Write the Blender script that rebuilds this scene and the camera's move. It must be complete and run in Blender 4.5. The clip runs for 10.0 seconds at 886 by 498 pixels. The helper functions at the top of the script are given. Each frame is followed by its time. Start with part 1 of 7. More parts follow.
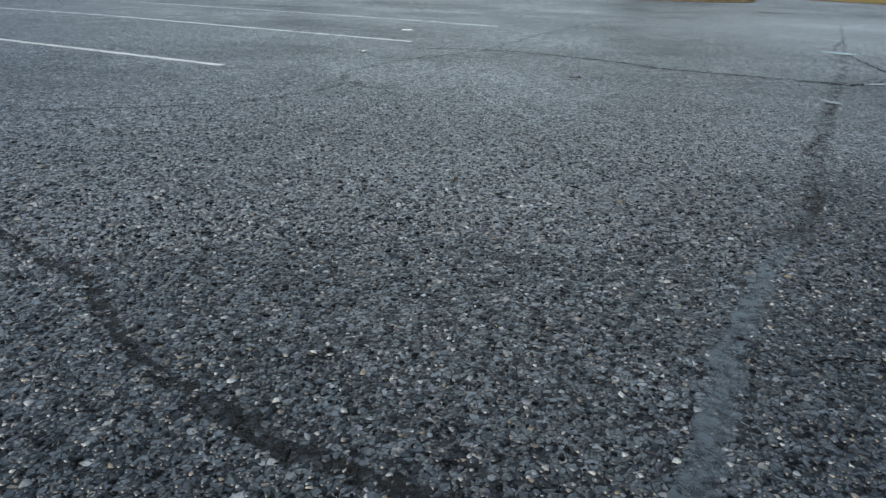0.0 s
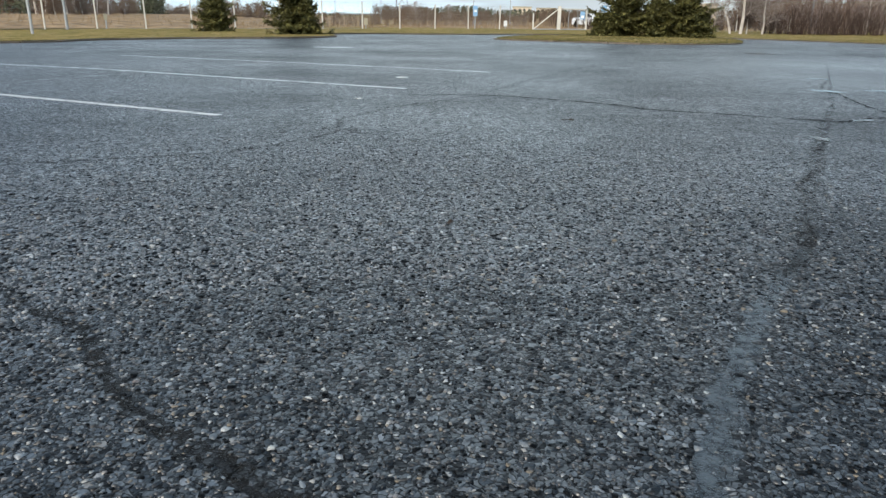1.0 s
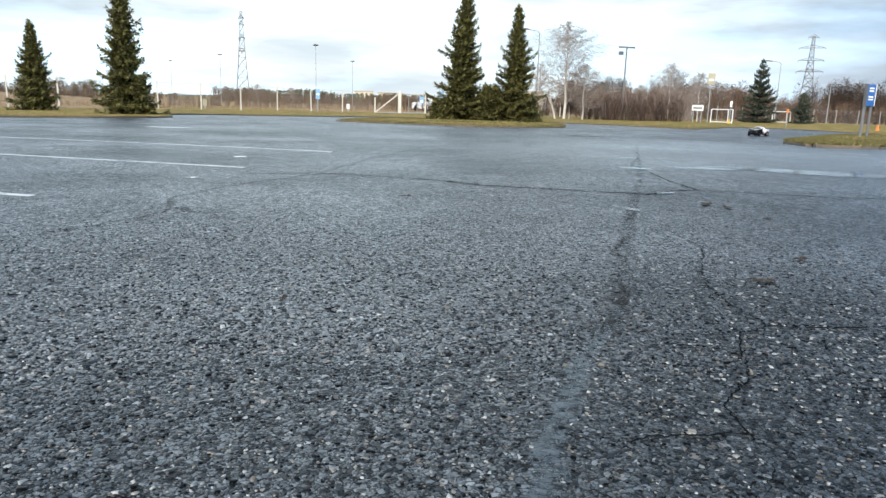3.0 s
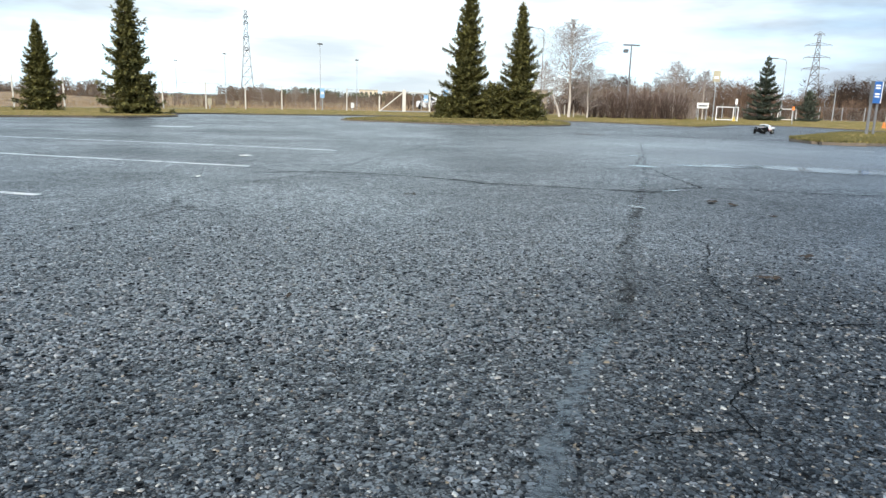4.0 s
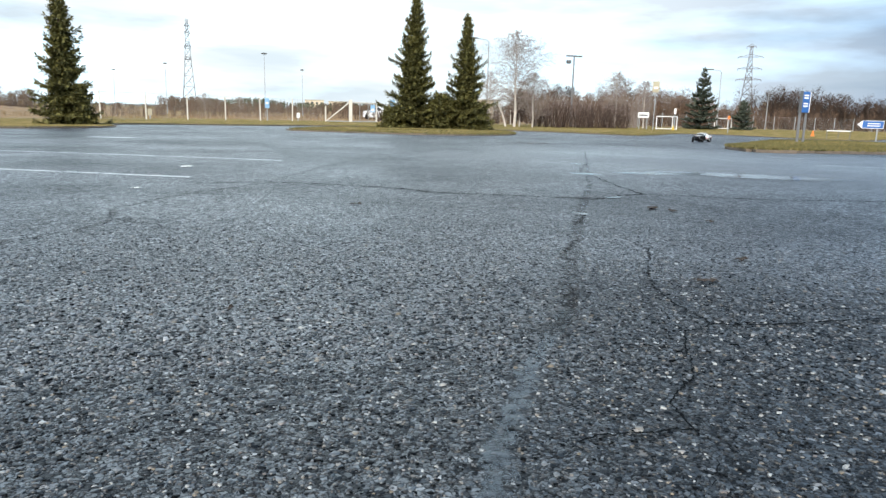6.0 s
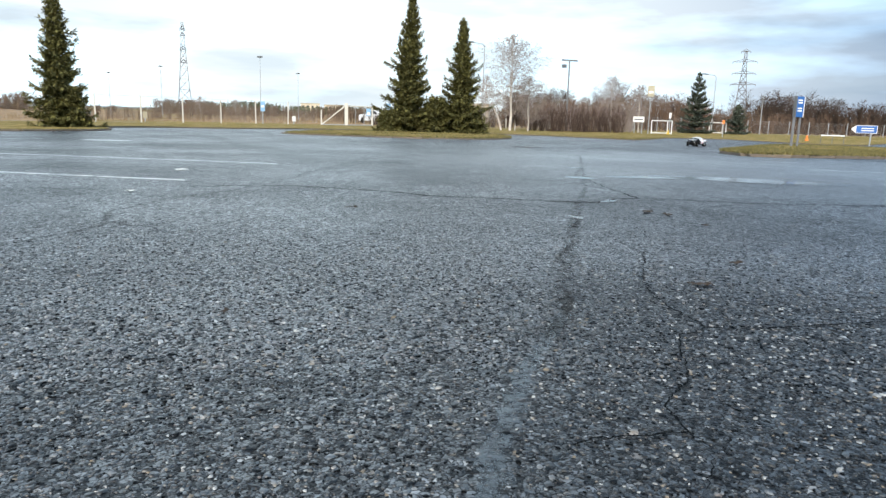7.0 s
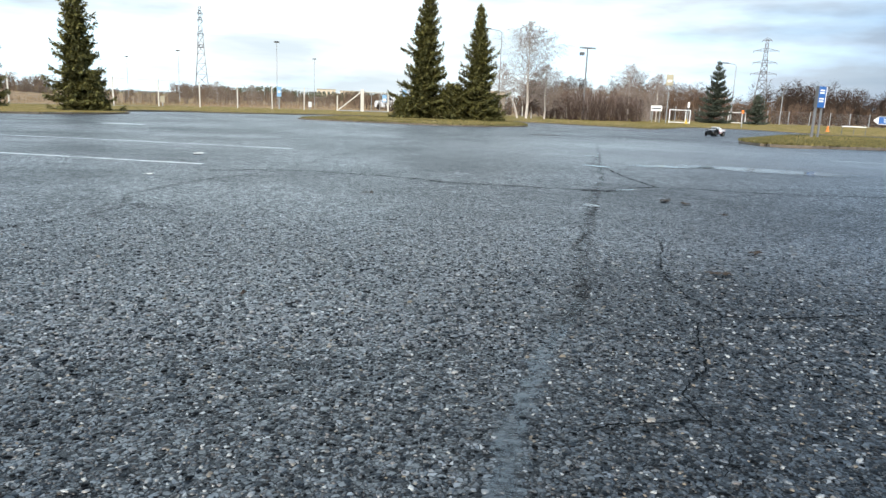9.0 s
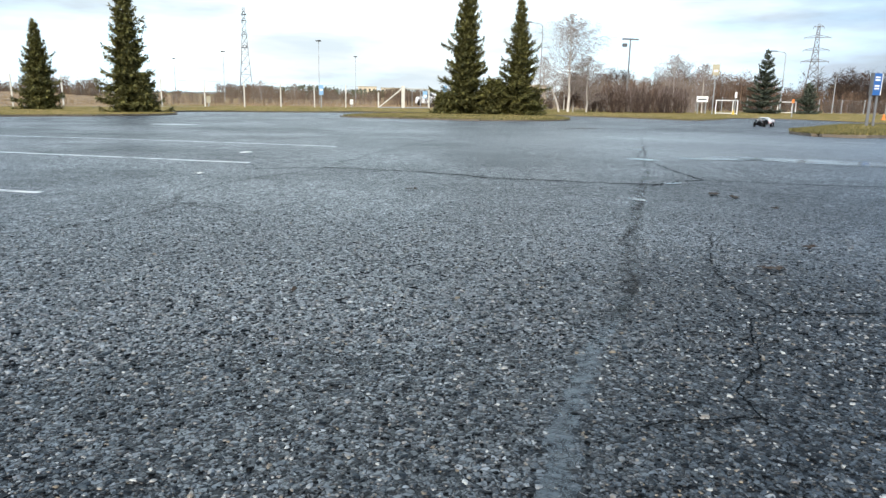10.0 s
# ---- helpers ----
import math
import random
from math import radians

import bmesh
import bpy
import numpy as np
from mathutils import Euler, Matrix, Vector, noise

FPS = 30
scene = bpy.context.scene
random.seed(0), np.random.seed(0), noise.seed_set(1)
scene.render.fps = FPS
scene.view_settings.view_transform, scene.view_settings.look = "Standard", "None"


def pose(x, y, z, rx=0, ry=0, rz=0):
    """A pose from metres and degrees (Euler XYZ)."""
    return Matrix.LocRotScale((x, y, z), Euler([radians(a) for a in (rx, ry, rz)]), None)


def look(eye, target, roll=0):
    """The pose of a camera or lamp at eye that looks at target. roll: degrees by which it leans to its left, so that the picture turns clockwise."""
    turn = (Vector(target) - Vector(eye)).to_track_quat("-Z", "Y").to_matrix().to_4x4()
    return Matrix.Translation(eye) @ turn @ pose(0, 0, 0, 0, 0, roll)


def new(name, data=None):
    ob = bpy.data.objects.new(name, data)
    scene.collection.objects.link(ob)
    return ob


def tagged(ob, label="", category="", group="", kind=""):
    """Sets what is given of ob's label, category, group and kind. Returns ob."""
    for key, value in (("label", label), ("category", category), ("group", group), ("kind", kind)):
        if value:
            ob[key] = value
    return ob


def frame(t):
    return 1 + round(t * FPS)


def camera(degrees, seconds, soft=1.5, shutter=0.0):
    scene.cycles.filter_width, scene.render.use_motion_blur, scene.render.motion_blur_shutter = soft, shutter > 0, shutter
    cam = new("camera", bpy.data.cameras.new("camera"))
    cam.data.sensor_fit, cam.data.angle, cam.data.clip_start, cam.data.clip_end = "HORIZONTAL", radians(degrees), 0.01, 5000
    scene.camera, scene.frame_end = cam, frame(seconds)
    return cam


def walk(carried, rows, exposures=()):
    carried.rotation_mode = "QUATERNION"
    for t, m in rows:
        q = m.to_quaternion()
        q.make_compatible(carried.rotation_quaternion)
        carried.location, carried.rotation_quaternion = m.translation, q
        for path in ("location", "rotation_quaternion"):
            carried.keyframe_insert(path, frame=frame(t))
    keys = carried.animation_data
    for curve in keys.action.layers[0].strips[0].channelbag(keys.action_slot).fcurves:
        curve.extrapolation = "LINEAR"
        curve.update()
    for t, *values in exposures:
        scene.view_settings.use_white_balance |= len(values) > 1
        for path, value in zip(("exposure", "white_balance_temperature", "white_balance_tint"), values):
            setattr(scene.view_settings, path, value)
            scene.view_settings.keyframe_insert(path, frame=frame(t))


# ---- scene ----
# The camera and its walk
cam = camera(65.4, 10.0, 1.45)
PATH = [
    (0, (-0.036, 0.017, 0.552), (0.015, 1.869, -0.202), 2.1),
    (0.5, (-0.038, 0.019, 0.549), (0.001, 1.872, -0.202), 2.0),
    (1, (-0.029, 0.014, 0.551), (0.024, 1.909, -0.085), 0.9),
    (1.5, (-0.03, -0.002, 0.548), (0.011, 1.93, 0.033), -0.1),
    (2, (-0.038, -0.011, 0.537), (0.091, 1.928, 0.061), 0.9),
    (2.2, (-0.031, -0.012, 0.538), (0.208, 1.919, 0.076), 1.6),
    (2.5, (-0.002, -0.009, 0.537), (0.413, 1.9, 0.107), 2.0),
    (2.7, (0.013, -0.003, 0.537), (0.496, 1.894, 0.129), 1.8),
    (4, (0.013, 0.001, 0.534), (0.481, 1.901, 0.121), 1.6),
    (4.5, (0.016, -0.001, 0.532), (0.526, 1.892, 0.133), 1.5),
    (5, (0.02, 0.0, 0.529), (0.591, 1.877, 0.143), 1.8),
    (5.5, (0.02, 0.001, 0.527), (0.613, 1.871, 0.134), 1.5),
    (6, (0.026, 0.0, 0.529), (0.636, 1.866, 0.147), 1.5),
    (7.5, (0.025, -0.002, 0.528), (0.653, 1.86, 0.158), 1.8),
    (8, (0.026, 0.003, 0.525), (0.658, 1.86, 0.134), 2.2),
    (8.5, (0.024, 0.004, 0.523), (0.644, 1.862, 0.121), 2.3),
    (9, (0.018, 0.002, 0.522), (0.601, 1.871, 0.114), 2.2),
    (9.5, (0.011, -0.002, 0.525), (0.523, 1.885, 0.107), 1.2),
    (10, (0.001, -0.002, 0.525), (0.468, 1.896, 0.101), 1.1),
]
EXPOSURES = [(0.0, -0.15), (1.0, -0.05), (1.5, 0.17), (2.5, 0.25), (4.0, 0.33), (10.0, 0.33)]
walk(cam, [(t, look(eye, target, roll)) for t, eye, target, roll in PATH], EXPOSURES)

# ---- world, sun ----
def make_world():
    w = bpy.data.worlds.new("sky")
    scene.world = w
    w.use_nodes = True
    nt = w.node_tree
    nt.nodes.clear()
    out = nt.nodes.new("ShaderNodeOutputWorld")
    sky = nt.nodes.new("ShaderNodeTexSky")
    sky.sky_type = "NISHITA"
    sky.sun_disc = False
    sky.sun_elevation = SUN_ELEV
    sky.sun_rotation = SUN_ROT
    sky.dust_density = 0.6
    clear = nt.nodes.new("ShaderNodeBackground")
    clear.inputs["Strength"].default_value = 0.09
    nt.links.new(sky.outputs[0], clear.inputs["Color"])
    cloud = nt.nodes.new("ShaderNodeBackground")
    cloud.inputs["Strength"].default_value = 2.2
    tc = nt.nodes.new("ShaderNodeTexCoord")
    mp = nt.nodes.new("ShaderNodeMapping")
    mp.inputs["Scale"].default_value = (1.0, 1.0, 3.6)
    mp.inputs["Location"].default_value = (0.35, 0.1, 0.2)
    nz = nt.nodes.new("ShaderNodeTexNoise")
    nz.inputs["Scale"].default_value = 2.1
    nz.inputs["Detail"].default_value = 5.0
    nz.inputs["Roughness"].default_value = 0.52
    ramp = nt.nodes.new("ShaderNodeValToRGB")
    ramp.color_ramp.elements[0].position = 0.30
    ramp.color_ramp.elements[0].color = (0.8, 0.8, 0.8, 1)
    ramp.color_ramp.elements[1].position = 0.56
    ramp.color_ramp.elements[1].color = (1, 1, 1, 1)
    mix = nt.nodes.new("ShaderNodeMixShader")
    # bright banks over a thinner, bluer veil
    banks = nt.nodes.new("ShaderNodeTexNoise")
    banks.inputs["Scale"].default_value = 3.4
    banks.inputs["Detail"].default_value = 6.0
    banks.inputs["Roughness"].default_value = 0.5
    shade = nt.nodes.new("ShaderNodeValToRGB")
    shade.color_ramp.elements[0].position = 0.40
    shade.color_ramp.elements[0].color = (0.43, 0.52, 0.62, 1)
    shade.color_ramp.elements[1].position = 0.62
    shade.color_ramp.elements[1].color = (0.70, 0.96, 1.2, 1)
    mp2 = nt.nodes.new("ShaderNodeMapping")
    mp2.inputs["Scale"].default_value = (1.0, 1.0, 4.5)
    mp2.inputs["Location"].default_value = (0.2, 0.9, 0.0)
    nt.links.new(tc.outputs["Generated"], mp2.inputs[0])
    nt.links.new(mp2.outputs[0], banks.inputs["Vector"])
    nt.links.new(banks.outputs[0], shade.inputs[0])
    # a hazy belt over the horizon, brighter cloud above it, thin blue overhead
    sep = nt.nodes.new("ShaderNodeSeparateXYZ")
    nt.links.new(tc.outputs["Generated"], sep.inputs[0])
    rise = nt.nodes.new("ShaderNodeValToRGB")
    for p, c in ((0.19, (0.62, 0.62, 0.62, 1)), (0.31, (1.3, 1.3, 1.3, 1)), (0.46, (1.15, 1.15, 1.15, 1))):
        rise.color_ramp.elements.new(p).color = c
    rise.color_ramp.elements[0].color = (0.56, 0.56, 0.56, 1)
    rise.color_ramp.elements[-1].position = 0.74
    rise.color_ramp.elements[-1].color = (0.05, 0.07, 0.10, 1)
    nt.links.new(sep.outputs[2], rise.inputs[0])
    tint = nt.nodes.new("ShaderNodeMixRGB")
    tint.blend_type = "MULTIPLY"
    tint.inputs[0].default_value = 1.0
    nt.links.new(shade.outputs[0], tint.inputs[1])
    nt.links.new(rise.outputs[0], tint.inputs[2])
    # towards the veiled sun the whole sky is brighter and warmer
    side = nt.nodes.new("ShaderNodeVectorMath")
    side.operation = "DOT_PRODUCT"
    side.inputs[1].default_value = SUN_WAY
    nt.links.new(tc.outputs["Generated"], side.inputs[0])
    glow = nt.nodes.new("ShaderNodeValToRGB")
    glow.color_ramp.elements[0].position = 0.0
    glow.color_ramp.elements[0].color = (0, 0, 0, 1)
    glow.color_ramp.elements[1].position = 1.0
    glow.color_ramp.elements[1].color = (1.0, 0.86, 0.66, 1)
    nt.links.new(side.outputs["Value"], glow.inputs[0])
    add = nt.nodes.new("ShaderNodeMixRGB")
    add.blend_type = "ADD"
    add.inputs[0].default_value = 0.45
    nt.links.new(tint.outputs[0], add.inputs[1])
    nt.links.new(glow.outputs[0], add.inputs[2])
    # the cloud is thinnest and whitest low in the north
    north = nt.nodes.new("ShaderNodeVectorMath")
    north.operation = "DOT_PRODUCT"
    north.inputs[1].default_value = (0.10, 0.99, 0.08)
    nt.links.new(tc.outputs["Generated"], north.inputs[0])
    veil = nt.nodes.new("ShaderNodeValToRGB")
    veil.color_ramp.elements[0].position = 0.72
    veil.color_ramp.elements[0].color = (0.60, 0.65, 0.72, 1)
    veil.color_ramp.elements[1].position = 1.0
    veil.color_ramp.elements[1].color = (1.38, 1.28, 1.15, 1)
    nt.links.new(north.outputs["Value"], veil.inputs[0])
    thick = nt.nodes.new("ShaderNodeMixRGB")
    thick.blend_type = "MULTIPLY"
    thick.inputs[0].default_value = 1.0
    nt.links.new(add.outputs[0], thick.inputs[1])
    nt.links.new(veil.outputs[0], thick.inputs[2])
    # long low streaks of thinner cloud
    mp3 = nt.nodes.new("ShaderNodeMapping")
    mp3.inputs["Scale"].default_value = (1.0, 1.0, 7.0)
    mp3.inputs["Location"].default_value = (0.5, 0.3, 0.4)
    nt.links.new(tc.outputs["Generated"], mp3.inputs[0])
    wisps = nt.nodes.new("ShaderNodeTexNoise")
    wisps.inputs["Scale"].default_value = 3.0
    wisps.inputs["Detail"].default_value = 5.0
    wisps.inputs["Roughness"].default_value = 0.5
    nt.links.new(mp3.outputs[0], wisps.inputs["Vector"])
    thin = nt.nodes.new("ShaderNodeValToRGB")
    thin.color_ramp.elements[0].position = 0.40
    thin.color_ramp.elements[0].color = (0.84, 0.86, 0.87, 1)
    thin.color_ramp.elements[1].position = 0.56
    thin.color_ramp.elements[1].color = (1.08, 1.04, 1.0, 1)
    nt.links.new(wisps.outputs[0], thin.inputs[0])
    streaked = nt.nodes.new("ShaderNodeMixRGB")
    streaked.blend_type = "MULTIPLY"
    streaked.inputs[0].default_value = 1.0
    nt.links.new(thick.outputs[0], streaked.inputs[1])
    nt.links.new(thin.outputs[0], streaked.inputs[2])
    nt.links.new(streaked.outputs[0], cloud.inputs["Color"])
    nt.links.new(tc.outputs["Generated"], mp.inputs[0])
    nt.links.new(mp.outputs[0], nz.inputs["Vector"])
    nt.links.new(nz.outputs[0], ramp.inputs[0])
    nt.links.new(ramp.outputs[0], mix.inputs[0])
    nt.links.new(clear.outputs[0], mix.inputs[1])
    nt.links.new(cloud.outputs[0], mix.inputs[2])
    nt.links.new(mix.outputs[0], out.inputs["Surface"])


SUN_ELEV, SUN_ROT = radians(30), radians(212)
# the sky's rotation is measured clockwise from +y
SUN_WAY = (math.sin(SUN_ROT) * math.cos(SUN_ELEV), math.cos(SUN_ROT) * math.cos(SUN_ELEV), math.sin(SUN_ELEV))
make_world()
sun = new("sun", bpy.data.lights.new("sun", "SUN"))
sun.data.energy = 3.7
sun.data.angle = radians(20)
sun.data.color = (1.0, 0.93, 0.82)
sun.matrix_world = look(Vector(SUN_WAY) * 60, (0, 0, 0))


# ---- materials ----
class Nodes:
    """A small builder of node materials."""

    def __init__(self, name):
        self.m = bpy.data.materials.new(name)
        self.m.use_nodes = True
        self.t = self.m.node_tree
        self.b = self.t.nodes["Principled BSDF"]
        self.geo = self.t.nodes.new("ShaderNodeTexCoord")

    def n(self, kind, **vals):
        node = self.t.nodes.new("ShaderNode" + kind)
        for k, v in vals.items():
            node.inputs[k.replace("_", " ")].default_value = v
        return node

    def link(self, a, b):
        self.t.links.new(a, b)

    def noise(self, scale, detail=3.0, rough=0.55, coord="Object"):
        node = self.n("TexNoise", Scale=scale, Detail=detail, Roughness=rough)
        self.link(self.geo.outputs[coord], node.inputs["Vector"])
        return node.outputs[0]

    def ramp(self, value, stops, hard=False):
        node = self.t.nodes.new("ShaderNodeValToRGB")
        r = node.color_ramp
        if hard:
            r.interpolation = "CONSTANT"
        while len(r.elements) < len(stops):
            r.elements.new(0.5)
        for e, (p, c) in zip(r.elements, stops):
            e.position = p
            e.color = (*c, 1) if isinstance(c, tuple) else (c, c, c, 1)
        self.link(value, node.inputs[0])
        return node.outputs[0]

    def mix(self, fac, a, b, how="MIX"):
        node = self.t.nodes.new("ShaderNodeMixRGB")
        node.blend_type = how
        for sock, v in zip(node.inputs, (fac, a, b)):
            if isinstance(v, tuple):
                sock.default_value = (*v, 1)
            elif isinstance(v, (int, float)):
                sock.default_value = v if sock.type == "VALUE" else (v, v, v, 1)
            else:
                self.link(v, sock)
        return node.outputs[0]

    def math(self, op, a, b=0.0):
        node = self.t.nodes.new("ShaderNodeMath")
        node.operation = op
        for sock, v in zip(node.inputs, (a, b)):
            if isinstance(v, (int, float)):
                sock.default_value = v
            else:
                self.link(v, sock)
        return node.outputs[0]

    def bump(self, height, strength, distance):
        node = self.n("Bump", Strength=strength, Distance=distance)
        self.link(height, node.inputs["Height"])
        self.link(node.outputs[0], self.b.inputs["Normal"])

    def put(self, name, v):
        if isinstance(v, tuple):
            self.b.inputs[name].default_value = (*v, 1)
        elif isinstance(v, (int, float)):
            self.b.inputs[name].default_value = v
        else:
            self.link(v, self.b.inputs[name])


def surface(name, colour, rough=0.5, metal=0.0, vary=0.25, scale=30.0, bump=0.15, depth=0.002, coat=0.0, spread=0.08, spec=0.5):
    """A surface with grain and blotches: the colour wanders by vary at two scales, the gloss by spread."""
    k = Nodes(name)
    fine, broad = k.noise(scale * 6, 4), k.noise(scale * 0.5, 3)
    both = k.mix(0.5, fine, broad)
    lo = tuple(c * (1 - vary) for c in colour)
    hi = tuple(min(1, c * (1 + vary)) for c in colour)
    k.put("Base Color", k.ramp(both, [(0.3, lo), (0.7, hi)]))
    k.put("Roughness", k.ramp(both, [(0.3, max(0.03, rough - spread)), (0.7, min(1, rough + spread))]))
    k.put("Metallic", metal)
    k.put("Coat Weight", coat)
    k.put("Specular IOR Level", spec)
    if bump:
        k.bump(fine, bump, depth)
    return k.m


def random_tone(name, low, high, rough=0.8):
    """Foliage and stems: every loose piece has its own tone between low and high."""
    k = Nodes(name)
    node = k.t.nodes.new("ShaderNodeNewGeometry")
    patch = k.noise(1.3, 3)
    f = k.mix(0.45, node.outputs["Random Per Island"], patch)
    k.put("Base Color", k.ramp(f, [(0.15, low), (0.85, high)]))
    k.put("Roughness", rough)
    return k.m


def damp(k):
    """How wet the lot is from place to place: a drier patch by the seam, a wetter hollow to the east."""
    def round_about(x, y, stops):
        d = k.t.nodes.new("ShaderNodeVectorMath")
        d.operation = "DISTANCE"
        d.inputs[1].default_value = (x, y, 0)
        k.link(k.geo.outputs["Object"], d.inputs[0])
        wobble = k.math("MULTIPLY", k.math("SUBTRACT", k.noise(0.9, 4, 0.6), 0.5), 1.2)
        return k.ramp(k.math("DIVIDE", k.math("ADD", d.outputs["Value"], wobble), 10.0), stops)

    return round_about(1.45, 1.1, [(0.045, 0.5), (0.125, 1.0)]), round_about(8.4, 8.2, [(0.25, 1.0), (0.62, 0.0)])


def asphalt_material():
    k = Nodes("asphalt")
    vec = k.geo.outputs["Object"]
    warp = k.n("TexNoise", Scale=60.0, Detail=2.0)
    k.link(vec, warp.inputs["Vector"])
    moved = k.t.nodes.new("ShaderNodeMixRGB")
    moved.blend_type = "LINEAR_LIGHT"
    moved.inputs[0].default_value = 0.004
    k.link(vec, moved.inputs[1])
    k.link(warp.outputs["Color"], moved.inputs[2])

    def cells(scale, feature="F1"):
        v = k.t.nodes.new("ShaderNodeTexVoronoi")
        v.feature = feature
        v.inputs["Scale"].default_value = scale
        k.link(moved.outputs[0], v.inputs["Vector"])
        return v

    big, small = cells(80.0), cells(170.0)
    edge = cells(80.0, "DISTANCE_TO_EDGE")
    tone = k.t.nodes.new("ShaderNodeSeparateColor")
    k.link(big.outputs["Color"], tone.inputs[0])
    stone = k.ramp(tone.outputs[0], STONE_TONES)
    tone2 = k.t.nodes.new("ShaderNodeSeparateColor")
    k.link(small.outputs["Color"], tone2.inputs[0])
    grit = k.ramp(tone2.outputs[0], [(0.0, (0.002, 0.0025, 0.0035)), (0.6, (0.004, 0.005, 0.0065)), (0.92, (0.012, 0.014, 0.017)), (1.0, (0.08, 0.08, 0.08))])
    # stones sit in the binder: their rims go under it
    rim = k.ramp(edge.outputs["Distance"], [(0.03, 0.0), (0.10, 1.0)])
    is_stone = k.ramp(tone.outputs[2], [(0.14, 0.0), (0.18, 1.0)])
    face = k.math("MULTIPLY", rim, is_stone)
    colour = k.mix(face, grit, stone)
    broad = k.noise(0.55, 5, 0.6)
    mid = k.noise(4.0, 4, 0.6)
    both = k.mix(0.4, broad, mid)
    colour = k.mix(1.0, colour, k.ramp(both, [(0.3, (0.55, 0.58, 0.64)), (0.7, (0.92, 0.93, 0.95))]), "MULTIPLY")
    k.put("Base Color", colour)
    wet = k.ramp(both, [(0.34, 0.36), (0.52, 0.48), (0.7, 0.6)])
    k.put("Roughness", wet)
    k.put("Specular IOR Level", 0.06)
    # a thin film of damp
    grain = k.mix(0.5, k.noise(70.0, 3, 0.7), k.noise(26.0, 3, 0.7))
    film_cover = k.math("MULTIPLY", k.ramp(grain, [(0.41, 0.75), (0.52, 1.0)]), k.math("ADD", k.math("MULTIPLY", face, 0.75), 0.25))
    clots = k.ramp(k.noise(17.0, 4, 0.75), [(0.40, 0.6), (0.56, 1.0)])
    film_cover = k.math("MULTIPLY", film_cover, clots)
    film_cover = k.math("MULTIPLY", film_cover, k.ramp(tone.outputs[1], [(0.2, 0.25), (0.5, 1.0)]))
    dry, soaked = damp(k)
    film_cover = k.math("MULTIPLY", film_cover, k.ramp(k.noise(0.45, 5, 0.62), [(0.40, 0.6), (0.54, 1.0)]))
    k.put("Coat Weight", k.math("MULTIPLY", k.mix(k.math("MULTIPLY", soaked, 0.5), film_cover, 1.0), dry))
    k.put("Coat Roughness", k.ramp(both, [(0.34, 0.33), (0.7, 0.44)]))
    k.put("Coat IOR", 3.1)
    relief = k.math("ADD", k.math("MULTIPLY", face, 0.7), k.math("MULTIPLY", k.ramp(small.outputs["Distance"], [(0.0, 1.0), (0.7, 0.0)]), 0.35))
    k.bump(relief, 0.9, 0.005)
    film = k.n("Bump", Strength=0.22, Distance=0.004)
    k.link(relief, film.inputs["Height"])
    k.link(film.outputs[0], k.b.inputs["Coat Normal"])
    return k.m


STONE_TONES = [(0.0, (0.0017, 0.0024, 0.0032)), (0.35, (0.0031, 0.0042, 0.0057)), (0.58, (0.0105, 0.0148, 0.0202)), (0.76, (0.0252, 0.0344, 0.0451)), (0.9, (0.0574, 0.0736, 0.0902)), (0.918, (0.0852, 0.106, 0.1274)), (0.924, (0.22, 0.19, 0.15)), (0.946, (0.15, 0.13, 0.105)), (0.95, (0.13, 0.15, 0.17)), (0.965, (0.19, 0.21, 0.23)), (0.985, (0.42, 0.43, 0.42)), (1.0, (0.112, 0.088, 0.0782))]


def aggregate_material(name="aggregate_stone", ior=1.48):
    """Loose stones' faces, each with a tone of its own."""
    k = Nodes(name)
    node = k.t.nodes.new("ShaderNodeNewGeometry")
    f = k.noise(260.0, 3)
    tone = k.ramp(node.outputs["Random Per Island"], STONE_TONES)
    k.put("Base Color", k.mix(1.0, tone, k.ramp(f, [(0.3, (0.7, 0.7, 0.72)), (0.7, (1.25, 1.24, 1.2))]), "MULTIPLY"))
    k.put("Roughness", k.ramp(f, [(0.3, 0.30), (0.7, 0.5)]))
    k.put("Specular IOR Level", 0.08)
    # some stones carry a film of water, others have dried
    chance = k.math("FRACT", k.math("MULTIPLY", node.outputs["Random Per Island"], 37.7))
    k.put("Coat Weight", k.math("MULTIPLY", k.ramp(chance, [(0.24, 0.0), (0.5, 1.0)]), damp(k)[0]))
    k.put("Coat Roughness", 0.44)
    k.put("Coat IOR", ior)
    k.bump(f, 0.06, 0.001)
    return k.m


def patchy(m, low, high, scale):
    """Lets a thin layer wear through in patches."""
    t = m.node_tree
    k = t.nodes.new("ShaderNodeTexNoise")
    k.inputs["Scale"].default_value = scale
    k.inputs["Detail"].default_value = 5.0
    k.inputs["Roughness"].default_value = 0.7
    at = t.nodes.new("ShaderNodeTexCoord")
    t.links.new(at.outputs["Object"], k.inputs["Vector"])
    r = t.nodes.new("ShaderNodeValToRGB")
    r.color_ramp.elements[0].position, r.color_ramp.elements[1].position = 0.36, 0.62
    r.color_ramp.elements[0].color, r.color_ramp.elements[1].color = (low, low, low, 1), (high, high, high, 1)
    t.links.new(k.outputs[0], r.inputs[0])
    t.links.new(r.outputs[0], t.nodes["Principled BSDF"].inputs["Alpha"])
    return m


